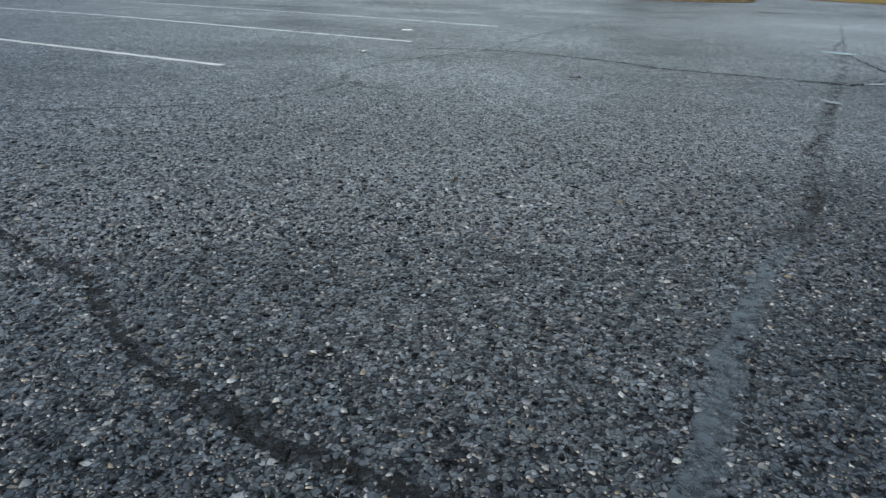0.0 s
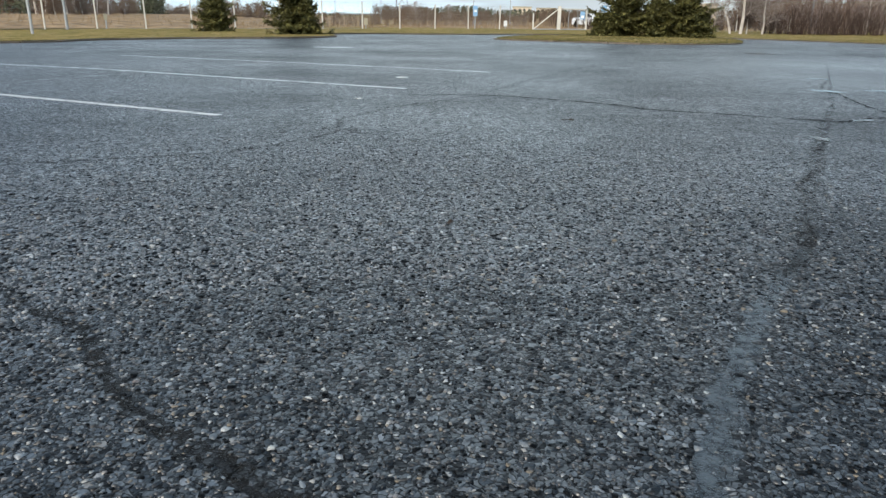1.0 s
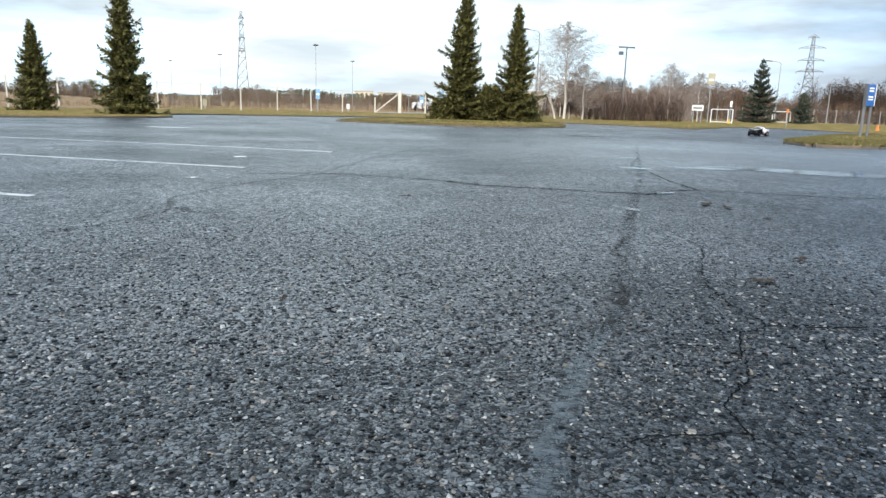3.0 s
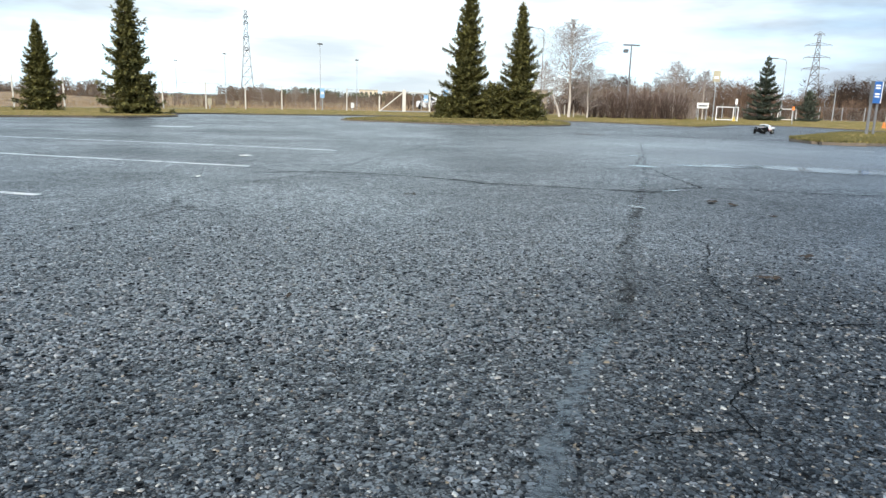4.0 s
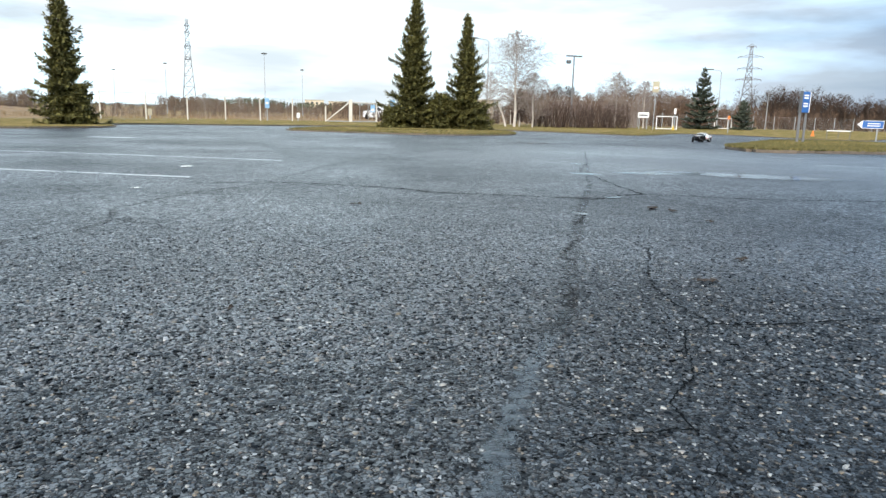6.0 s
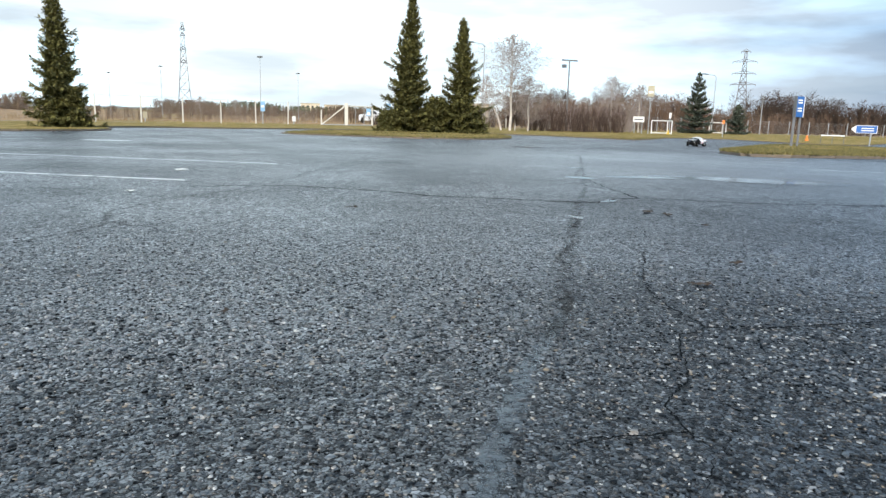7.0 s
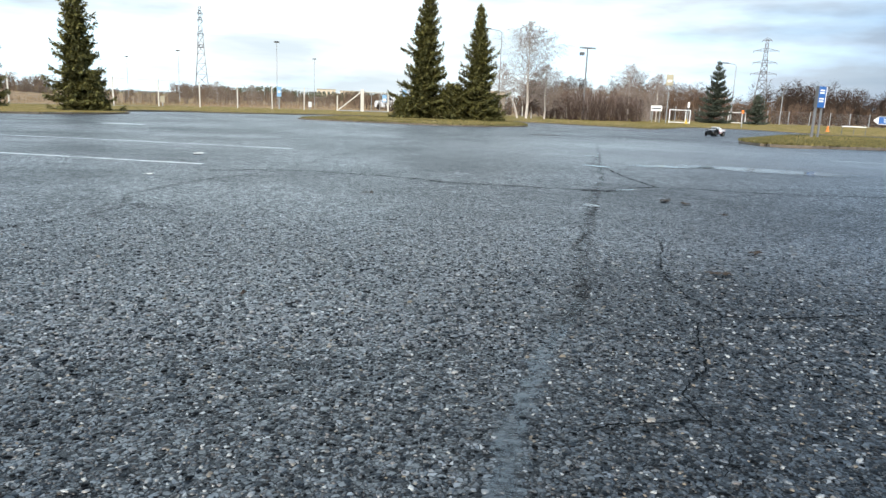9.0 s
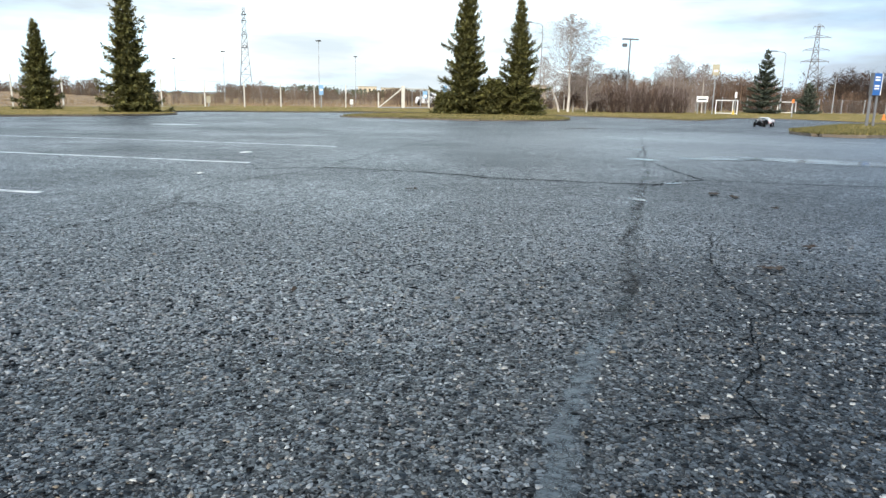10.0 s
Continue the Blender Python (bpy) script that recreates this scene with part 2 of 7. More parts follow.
def worn_paint(name, colour, cover):
    """Road paint, worn through to the asphalt in flecks."""
    k = Nodes(name)
    f = k.mix(0.5, k.noise(55.0, 4, 0.7), k.noise(6.0, 3))
    k.put("Base Color", k.ramp(f, [(cover - 0.05, colour), (cover + 0.07, tuple(c * 0.22 for c in colour))]))
    k.put("Roughness", 0.6)
    k.bump(f, 0.3, 0.002)
    return k.m


def grass_material():
    k = Nodes("grass_sward")
    f = k.mix(0.5, k.noise(0.9, 6, 0.75), k.noise(7.0, 4, 0.7))
    k.put("Base Color", k.ramp(f, [(0.38, (0.045, 0.045, 0.013)), (0.46, (0.15, 0.132, 0.034)), (0.52, (0.27, 0.205, 0.072)), (0.59, (0.40, 0.285, 0.14))]))
    k.put("Roughness", 0.95)
    k.put("Specular IOR Level", 0.06)
    k.bump(k.noise(30.0, 4), 0.6, 0.03)
    return k.m


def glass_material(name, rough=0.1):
    """Thin clear plastic, hazy in blotches; sky and land reflections painted into its colour."""
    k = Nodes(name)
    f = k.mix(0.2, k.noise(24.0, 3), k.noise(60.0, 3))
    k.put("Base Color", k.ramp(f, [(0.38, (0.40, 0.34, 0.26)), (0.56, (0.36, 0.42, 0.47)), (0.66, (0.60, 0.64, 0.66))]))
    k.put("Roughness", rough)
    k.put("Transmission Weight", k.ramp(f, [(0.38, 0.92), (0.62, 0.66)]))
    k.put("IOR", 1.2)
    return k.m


def tyre_material():
    k = Nodes("tyre_rubber")
    f = k.noise(140.0, 4)
    k.put("Base Color", k.ramp(k.mix(0.5, f, k.noise(25.0, 3)), [(0.3, (0.004, 0.004, 0.0045)), (0.7, (0.013, 0.0125, 0.012))]))
    k.put("Roughness", 0.7)
    k.put("Specular IOR Level", 0.14)
    k.bump(f, 0.3, 0.001)
    return k.m


def puddle_material():
    k = Nodes("standing_water")
    k.put("Base Color", (0.02, 0.023, 0.028))
    k.put("Roughness", k.ramp(k.noise(2.0, 3), [(0.3, 0.05), (0.7, 0.14)]))
    # the water thins out towards the rim
    out = k.t.nodes.new("ShaderNodeVectorMath")
    out.operation = "DISTANCE"
    out.inputs[1].default_value = (0.5, 0.5, 0.5)
    flat = k.t.nodes.new("ShaderNodeVectorMath")
    flat.operation = "MULTIPLY_ADD"
    flat.inputs[1].default_value = (1, 1, 0)
    flat.inputs[2].default_value = (0, 0, 0.5)
    k.link(k.geo.outputs["Generated"], flat.inputs[0])
    k.link(flat.outputs[0], out.inputs[0])
    rim = k.ramp(out.outputs["Value"], [(0.22, 1.0), (0.47, 0.0)])
    k.put("Alpha", k.math("MULTIPLY", rim, k.ramp(k.mix(0.4, k.noise(3.5, 5, 0.65), k.noise(30.0, 3)), [(0.36, 0.15), (0.54, 0.95)])))
    k.put("Specular IOR Level", 0.5)
    k.bump(k.noise(14.0, 2), 0.02, 0.01)
    return k.m


M = {
    "asphalt": asphalt_material(),
    "aggregate": aggregate_material("aggregate_stone", 1.87),
    "aggregate_wet": aggregate_material("wetter_aggregate_stone", 3.1),
    "line": worn_paint("road_paint", (0.60, 0.61, 0.61), 0.55),
    "line_faint": worn_paint("faded_road_paint", (0.30, 0.31, 0.32), 0.5),
    # cracks as flat strips; the shade down in them is put into the colour
    "crack_shade": surface("crack_shading", (0.005, 0.006, 0.007), 0.9, vary=0.4, scale=40, bump=0.7, depth=0.004, spec=0.05),
    "crack_shade_thin": patchy(surface("broken_crack", (0.006, 0.007, 0.008), 0.9, vary=0.4, scale=40, bump=0.7, depth=0.004, spec=0.05), 0.4, 1.3, 14.0),
    "seal": patchy(surface("sealed_seam", (0.020, 0.017, 0.014), 0.5, vary=0.9, scale=34, bump=1.0, depth=0.006, spread=0.16, spec=0.3), -0.2, 0.45, 14.0),
    "seal_left": patchy(surface("tarred_seam", (0.008, 0.008, 0.008), 0.6, vary=0.8, scale=30, bump=1.0, depth=0.008, spec=0.2), 0.15, 0.95, 30.0),
    "seal_dark": patchy(surface("filled_seam", (0.012, 0.0105, 0.009), 0.7, vary=0.9, scale=30, bump=1.0, depth=0.008, spec=0.14), -0.3, 0.5, 34.0),
    "seal_wet": patchy(surface("worn_sealed_seam", (0.046, 0.063, 0.079), 0.34, vary=0.6, scale=40, bump=0.7, depth=0.004, spread=0.14, spec=0.7), 0.2, 0.9, 22.0),
    "straw_stalk": random_tone("dry_stalks", (0.12, 0.075, 0.035), (0.42, 0.29, 0.15), 0.9),
    "water": puddle_material(),
    "grass": grass_material(),
    "blade": random_tone("grass_blades", (0.024, 0.036, 0.009), (0.225, 0.18, 0.06)),
    "kerb": surface("kerb_concrete", (0.125, 0.10, 0.078), 0.85, vary=0.5, scale=8, bump=0.4, depth=0.006),
    "needle": random_tone("spruce_needles", (0.026, 0.029, 0.008), (0.192, 0.176, 0.047), 0.75),
    "needle_blue": random_tone("blue_spruce_needles", (0.018, 0.025, 0.017), (0.15, 0.175, 0.125), 0.75),
    "bark": surface("spruce_bark", (0.09, 0.065, 0.045), 0.9, vary=0.4, scale=8, bump=0.6, depth=0.01),
    "birch": surface("birch_bark", (0.52, 0.47, 0.42), 0.75, vary=0.5, scale=4, bump=0.3, depth=0.006),
    "twig": random_tone("birch_twigs", (0.12, 0.092, 0.08), (0.39, 0.33, 0.295), 0.85),
    "brush": random_tone("brush_stems", (0.014, 0.009, 0.007), (0.085, 0.052, 0.038), 0.9),
    "wood_far": random_tone("distant_woods", (0.023, 0.015, 0.011), (0.092, 0.057, 0.037), 0.95),
    # paler brown: the haze of distance is put into the tone
    "wood_hazed": random_tone("hazy_brown_woods", (0.085, 0.058, 0.04), (0.24, 0.165, 0.11), 0.95),
    "wood_rust": random_tone("rusty_woods", (0.055, 0.034, 0.023), (0.235, 0.15, 0.098), 0.95),
    "straw": surface("dry_field", (0.30, 0.21, 0.125), 0.95, vary=0.9, scale=2.2, bump=0.5, depth=0.1, spec=0.1),
    # green lightened as well, with distance haze painted into it
    "pine_far": random_tone("hazed_distant_pines", (0.05, 0.06, 0.034), (0.125, 0.13, 0.07), 0.95),
    "galv": surface("galvanised_steel", (0.34, 0.355, 0.365), 0.6, 0.3, vary=0.15, scale=5, bump=0.1),
    "post": surface("pale_painted_post", (0.60, 0.57, 0.51), 0.7, vary=0.2, scale=6, bump=0.2),
    "lattice": surface("pylon_steel", (0.15, 0.155, 0.165), 0.7, 0.1, vary=0.2, scale=2, bump=0.1),
    "sign_blue": surface("sign_blue", (0.02, 0.11, 0.36), 0.4, vary=0.1, scale=4, bump=0.0),
    "sign_pale": surface("faded_blue_notice", (0.22, 0.40, 0.62), 0.5, vary=0.1, scale=4, bump=0.0),
    "sign_white": surface("sign_white", (0.78, 0.78, 0.77), 0.45, vary=0.06, scale=4, bump=0.0),
    "sign_grey": surface("sign_back", (0.12, 0.125, 0.13), 0.55, 0.2, vary=0.15, scale=4, bump=0.0),
    "flag_grey": surface("grey_banner", (0.38, 0.39, 0.39), 0.6, vary=0.15, scale=4, bump=0.0),
    "sign_cream": surface("sign_cream", (0.34, 0.31, 0.22), 0.5, vary=0.15, scale=4, bump=0.0),
    "sign_yellow": surface("sign_yellow", (0.62, 0.42, 0.05), 0.5, vary=0.15, scale=4, bump=0.0),
    "orange": surface("hazard_orange", (0.75, 0.20, 0.03), 0.6, vary=0.15, scale=8, bump=0.1),
    "render_wall": surface("pale_facade", (0.62, 0.52, 0.38), 0.85, vary=0.12, scale=0.5, bump=0.0),
    "dark_window": surface("window_dark", (0.05, 0.06, 0.07), 0.2, vary=0.2, scale=1, bump=0.0),
    "roofing": surface("roofing", (0.42, 0.37, 0.29), 0.8, vary=0.2, scale=1, bump=0.1),
    "car_white": surface("car_paint_white", (0.70, 0.72, 0.74), 0.3, vary=0.05, scale=2, bump=0.0, coat=0.5),
    "litter": surface("paper_litter", (0.74, 0.74, 0.72), 0.8, vary=0.12, scale=20, bump=0.2),
    "leaf": random_tone("dead_leaves", (0.018, 0.012, 0.009), (0.07, 0.045, 0.025), 0.8),
    # the model truck
    "shell": surface("white_body_shell", (0.76, 0.77, 0.78), 0.30, vary=0.05, scale=14, bump=0.03, depth=0.0006, coat=0.35),
    "shell_black": surface("black_body_paint", (0.004, 0.0045, 0.0055), 0.16, vary=0.3, scale=14, bump=0.04, depth=0.0006, coat=0.0, spec=0.32),
    "shell_red": surface("red_trim_paint", (0.72, 0.035, 0.012), 0.32, vary=0.1, scale=20, bump=0.0, coat=0.2),
    "shell_grey": surface("grey_graphic", (0.30, 0.315, 0.34), 0.32, vary=0.2, scale=10, bump=0.0, coat=0.2),
    "decal_white": surface("white_decal", (0.80, 0.80, 0.80), 0.4, vary=0.03, scale=20, bump=0.0),
    "decal_black": surface("black_decal", (0.014, 0.014, 0.015), 0.4, vary=0.2, scale=20, bump=0.0),
    "decal_yellow": surface("yellow_decal", (0.78, 0.60, 0.03), 0.4, vary=0.08, scale=20, bump=0.0),
    "decal_blue": surface("blue_decal", (0.05, 0.36, 0.70), 0.4, vary=0.08, scale=20, bump=0.0),
    "decal_orange": surface("orange_decal", (0.85, 0.20, 0.03), 0.4, vary=0.08, scale=20, bump=0.0),
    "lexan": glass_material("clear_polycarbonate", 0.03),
    "inner": surface("bare_shell_inside", (0.23, 0.19, 0.135), 0.35, vary=0.3, scale=12, bump=0.05),
    "plastic": surface("black_nylon", (0.006, 0.0065, 0.0075), 0.42, vary=0.35, scale=30, bump=0.12, depth=0.001, spec=0.25),
    "tube": surface("cage_tube", (0.016, 0.019, 0.024), 0.40, vary=0.3, scale=30, bump=0.08, depth=0.001, spec=0.3),
    "tyre": tyre_material(),
    "rim": surface("silver_grey_rim", (0.34, 0.34, 0.345), 0.45, 0.15, vary=0.12, scale=60, bump=0.05),
    "blue_alloy": surface("blue_anodised", (0.04, 0.27, 0.72), 0.25, 0.9, vary=0.15, scale=40, bump=0.0),
    "blue_dark": surface("dark_blue_anodised", (0.015, 0.07, 0.24), 0.3, 0.8, vary=0.2, scale=40, bump=0.0),
    "steel": surface("bright_steel", (0.62, 0.62, 0.62), 0.25, 0.95, vary=0.12, scale=40, bump=0.0),
}


# ---- shape helpers ----
def mesh_of(bm, name):
    me = bpy.data.meshes.new(name)
    bm.to_mesh(me)
    bm.free()
    return me


def part(name, bm, material, parent, label="", smooth=False):
    """Links a bmesh (or ready mesh) as one object under a thing or part."""
    me = mesh_of(bm, name) if isinstance(bm, bmesh.types.BMesh) else bm
    if not me.materials:
        me.materials.append(M[material])
    if smooth:
        for p in me.polygons:
            p.use_smooth = True
        me.set_sharp_from_angle(angle=radians(38))
    ob = new(name, me)
    ob.parent = parent
    return tagged(ob, label)


GROUPS = {"spruce_tree": "spruces round the car park", "birch_tree": "bare birches beyond the verge", "street_lamp": "lamp posts round the car park",
          "fence": "fences beyond the verge", "road_sign": "signs by the verge", "power_pylon": "pylons on the horizon", "apartment_block": "far buildings"}


def thing(name, label, category, m=None, group="", kind=""):
    group = group or GROUPS.get(name, "")
    ob = new(name)
    ob.empty_display_size = 0.1
    if m is not None:
        ob.matrix_world = m
    return tagged(ob, label, category, group, kind)


def solid(name, bm, material, label="", category="", m=None, group="", kind="", smooth=False):
    """A top-level thing that is one mesh."""
    ob = part(name, bm, material, None, label, smooth)
    if m is not None:
        ob.matrix_world = m
    return tagged(ob, label, category, group, kind)


def raw_mesh(name, verts, faces):
    me = bpy.data.meshes.new(name)
    me.from_pydata(verts, [], faces)
    me.update()
    return me


def add_box(bm, x0, x1, y0, y1, z0, z1, m=None, bevel=0.0):
    sub = bmesh.new()
    bmesh.ops.create_cube(sub, size=1.0)
    for v in sub.verts:
        v.co = Vector((x0 + (v.co.x + 0.5) * (x1 - x0), y0 + (v.co.y + 0.5) * (y1 - y0), z0 + (v.co.z + 0.5) * (z1 - z0)))
    if bevel:
        bmesh.ops.bevel(sub, geom=sub.edges[:], offset=bevel, segments=2, affect="EDGES", profile=0.5)
    if m is not None:
        bmesh.ops.transform(sub, matrix=m, verts=sub.verts)
    tmp = bpy.data.meshes.new("tmp")
    sub.to_mesh(tmp)
    sub.free()
    bm.from_mesh(tmp)
    bpy.data.meshes.remove(tmp)
    return bm


def box(x0, x1, y0, y1, z0, z1, bevel=0.0, m=None):
    return add_box(bmesh.new(), x0, x1, y0, y1, z0, z1, m, bevel)


def add_tube(bm, pts, r0, r1=None, n=8, caps=True):
    """A tube along a line of points, its rings turned halfway at each bend."""
    pts = [Vector(p) for p in pts]
    r1 = r0 if r1 is None else r1
    rings = []
    side = None
    for i, p in enumerate(pts):
        a = (p - pts[i - 1]).normalized() if i else None
        b = (pts[i + 1] - p).normalized() if i + 1 < len(pts) else None
        way = ((a or b) + (b or a)).normalized()
        if side is None:
            side = way.orthogonal().normalized()
        side = (side - way * side.dot(way)).normalized()
        up = way.cross(side)
        r = r0 + (r1 - r0) * i / max(1, len(pts) - 1)
        if a and b:
            r_bend = r / max(0.6, math.sqrt((1 + a.dot(b)) / 2))
        else:
            r_bend = r
        rings.append([bm.verts.new(p + (side * math.cos(k * 2 * math.pi / n) + up * math.sin(k * 2 * math.pi / n)) * r_bend) for k in range(n)])
    for lo, hi in zip(rings, rings[1:]):
        for k in range(n):
            bm.faces.new((lo[k], lo[(k + 1) % n], hi[(k + 1) % n], hi[k]))
    if caps:
        bm.faces.new(rings[0][::-1])
        bm.faces.new(rings[-1])
    return bm


def tube(pts, r0, r1=None, n=8):
    return add_tube(bmesh.new(), pts, r0, r1, n)


def add_disc(bm, centre, axis, r, thick, n=16, r_top=None):
    c, a = Vector(centre), Vector(axis).normalized()
    return add_tube(bm, [c - a * thick / 2, c + a * thick / 2], r, r if r_top is None else r_top, n)


def surf(fn, nu, nv, thick=0.0, way=None):
    """A sheet from fn(u, v), 0 to 1, thickened along its normals or along way."""
    bm = bmesh.new()
    grid = [[bm.verts.new(fn(i / nu, j / nv)) for j in range(nv + 1)] for i in range(nu + 1)]
    for i in range(nu):
        for j in range(nv):
            bm.faces.new((grid[i][j], grid[i + 1][j], grid[i + 1][j + 1], grid[i][j + 1]))
    if thick:
        thicken(bm, thick, way)
    return bm


def thicken(bm, thick, way=None):
    bm.normal_update()
    shift = {v: (Vector(way) if way else v.normal.copy()) * thick for v in bm.verts}
    geom = bmesh.ops.extrude_face_region(bm, geom=bm.faces[:], use_keep_orig=True)
    fresh = [g for g in geom["geom"] if isinstance(g, bmesh.types.BMVert)]
    # the extruded copy takes the first place; the old faces are kept as the back
    old = list(shift)
    near = {tuple(round(c, 6) for c in v.co): shift[v] for v in old}
    for v in fresh:
        v.co = v.co + near[tuple(round(c, 6) for c in v.co)]
    bmesh.ops.recalc_face_normals(bm, faces=bm.faces[:])
    return bm


# ---- the ground: level at first, then falling gently towards the edges of the lot ----
def terrain(x, y):
    r = math.hypot(x, y)
    az = max(-60.0, min(60.0, math.degrees(math.atan2(-x, y))))
    fall = 0.0072 + 0.000003 * (az + 12) ** 2
    return -fall * (min(60.0, max(8.0, r)) - 8) + 0.004 * max(r - 60, 0)


def make_ground():
    radii = [0.0, 1, 2, 3, 4, 5, 6, 7, 8] + [8 + 1.5 * i for i in range(1, 36)] + [64, 70, 80, 95, 115, 140, 180, 240, 330, 450, 700, 1200, 2000]
    n = 144
    verts, faces = [(0, 0, 0)], []
    for r in radii[1:]:
        for k in range(n):
            a = 2 * math.pi * k / n
            x, y = r * math.sin(a), r * math.cos(a)
            verts.append((x, y, terrain(x, y)))
    for k in range(n):
        faces.append((0, 1 + (k + 1) % n, 1 + k))
    for i in range(len(radii) - 2):
        a, b = 1 + i * n, 1 + (i + 1) * n
        for k in range(n):
            k2 = (k + 1) % n
            faces.append((a + k, a + k2, b + k2, b + k))
    me = raw_mesh("ground", verts, faces)
    me.materials.append(M["asphalt"])
    for p in me.polygons:
        p.use_smooth = True
    ob = new("ground", me)
    return tagged(ob, "dark damp coarse asphalt of a large car park", "asphalt ground", kind="structure")


make_ground()


def wander(pts, step, amount, rng):
    """A line through the points with small sideways kinks."""
    out = []
    for (ax, ay), (bx, by) in zip(pts, pts[1:]):
        long = math.hypot(bx - ax, by - ay)
        n = max(1, int(long / step))
        for i in range(n):
            f = i / n
            off = rng.uniform(-amount, amount) if i else rng.uniform(-amount, amount) * 0.3
            out.append((ax + (bx - ax) * f - (by - ay) / long * off, ay + (by - ay) * f + (bx - ax) / long * off))
    return out + [pts[-1]]


def ribbon(name, pts, width, material, label, category, lift=0.004, step=0.05, kink=0.012, ragged=0.5, seed=1):
    """A thin strip lying on the ground along a line, with ragged edges."""
    rng = random.Random(seed)
    line = wander(pts, step, kink, rng)
    verts, faces = [], []
    for i, (x, y) in enumerate(line):
        ax, ay = line[max(0, i - 1)]
        bx, by = line[min(len(line) - 1, i + 1)]
        d = math.hypot(bx - ax, by - ay) or 1
        nx, ny = -(by - ay) / d, (bx - ax) / d
        f = i / max(1, len(line) - 1)
        w = (width[0] + (width[1] - width[0]) * f) if isinstance(width, tuple) else width
        for sgn in (-1, 1):
            ww = w / 2 * (1 + ragged * (1.5 * noise.noise(Vector((i * 0.31, sgn * 5.0, seed))) + 0.5 * rng.uniform(-1, 1) * min(1.0, 0.02 / w)))
            px, py = x + nx * ww * sgn, y + ny * ww * sgn
            verts.append((px, py, terrain(px, py) + lift))
    for i in range(len(line) - 1):
        faces.append((2 * i, 2 * i + 1, 2 * i + 3, 2 * i + 2))
    me = raw_mesh(name, verts, faces)
    me.materials.append(M[material])
    ob = new(name, me)
    return tagged(ob, label, category, kind="structure")


# cracks and sealed seams in the asphalt
SEAM = [(6.0, 10.6), (3.85, 6.7), (2.78, 4.79), (1.99, 3.49), (1.52, 2.67), (1.27, 2.28), (1.02, 1.81), (0.95, 1.67), (0.79, 1.46), (0.66, 1.3), (0.55, 1.12), (0.45, 0.97), (0.37, 0.80), (0.28, 0.64), (0.2, 0.5)]
LEFT_SEAM = [(-1.5, 1.75), (-0.94, 1.4), (-0.8, 1.27), (-0.66, 1.19), (-0.59, 1.08), (-0.45, 0.9), (-0.36, 0.83), (-0.28, 0.77), (-0.21, 0.71), (-0.13, 0.68), (-0.05, 0.64), (0.1, 0.58)]
ribbon("pavement_seam", SEAM[7:], (0.032, 0.052), "seal_wet", "blue-grey sealed seam in damp asphalt, slightly shiny", "pavement seam", 0.0012, 0.012, 0.004, 0.6, 3)
ribbon("pavement_crack", SEAM[2:9], (0.05, 0.058), "seal", "ragged brownish seam in the asphalt, partly filled", "pavement crack", 0.0025, 0.02, 0.008, 0.5, 4)
ribbon("pavement_crack", [(1.08, 1.88), (0.97, 1.7), (0.88, 1.58), (0.79, 1.47)], (0.05, 0.012), "seal_dark", "dark worn hollow in a filled seam", "pavement crack", 0.003, 0.012, 0.006, 0.9, 15)
ribbon("pavement_crack", [(1.27, 2.26), (1.3, 2.4), (1.43, 2.55), (1.52, 2.67)], (0.03, 0.02), "seal_dark", "dark worn hollow in a filled seam", "pavement crack", 0.003, 0.012, 0.008, 0.9, 16)
ribbon("pavement_crack", [(1.77, 3.1), (1.84, 3.22), (1.95, 3.36)], (0.03, 0.02), "seal_dark", "dark worn hollow in a filled seam", "pavement crack", 0.003, 0.012, 0.008, 0.9, 17)
ribbon("pavement_crack", [(3.42, 6.1), (3.79, 6.71), (4.2, 7.35)], 0.03, "seal_dark", "short dark crack on a filled seam", "pavement crack", 0.003, 0.04, 0.012, 0.9, 18)
ribbon("pavement_crack", SEAM[:3], 0.03, "seal", "thin broken crack along a filled seam", "pavement crack", 0.004, 0.04, 0.02, 1.2, 14)
FINE_CRACK = [(1.75, 2.67), (1.72, 2.42), (1.55, 2.17), (1.43, 2.0), (1.34, 1.83), (1.29, 1.67), (1.26, 1.45), (1.14, 1.41), (1.06, 1.30), (1.01, 1.21), (0.95, 1.13), (0.86, 1.07), (0.83, 1.04), (0.81, 0.98), (0.80, 0.93), (0.80, 0.87), (0.74, 0.80), (0.70, 0.76)]
ribbon("pavement_crack", FINE_CRACK[:8], (0.0055, 0.005), "crack_shade_thin", "thin winding crack in the asphalt", "pavement crack", 0.003, 0.012, 0.006, 1.2, 5)
ribbon("pavement_crack", FINE_CRACK[7:15], (0.003, 0.0045), "crack_shade", "thin winding crack in the asphalt", "pavement crack", 0.003, 0.010, 0.004, 1.0, 21)
ribbon("pavement_crack", FINE_CRACK[14:], (0.003, 0.0015), "crack_shade_thin", "thin winding crack in the asphalt", "pavement crack", 0.003, 0.010, 0.005, 1.2, 22)
ribbon("pavement_crack", [(1.26, 1.45), (1.4, 1.41), (1.54, 1.4), (1.7, 1.39), (2.1, 1.36)], 0.006, "crack_shade", "hairline side crack in the asphalt", "pavement crack", 0.003, 0.015, 0.005, 1.3, 6)
ribbon("pavement_crack", [(0.80, 0.93), (0.71, 0.94), (0.63, 0.95), (0.56, 0.94), (0.54, 0.94)], 0.0048, "crack_shade", "hairline side crack in the asphalt", "pavement crack", 0.003, 0.010, 0.004, 1.3, 12)
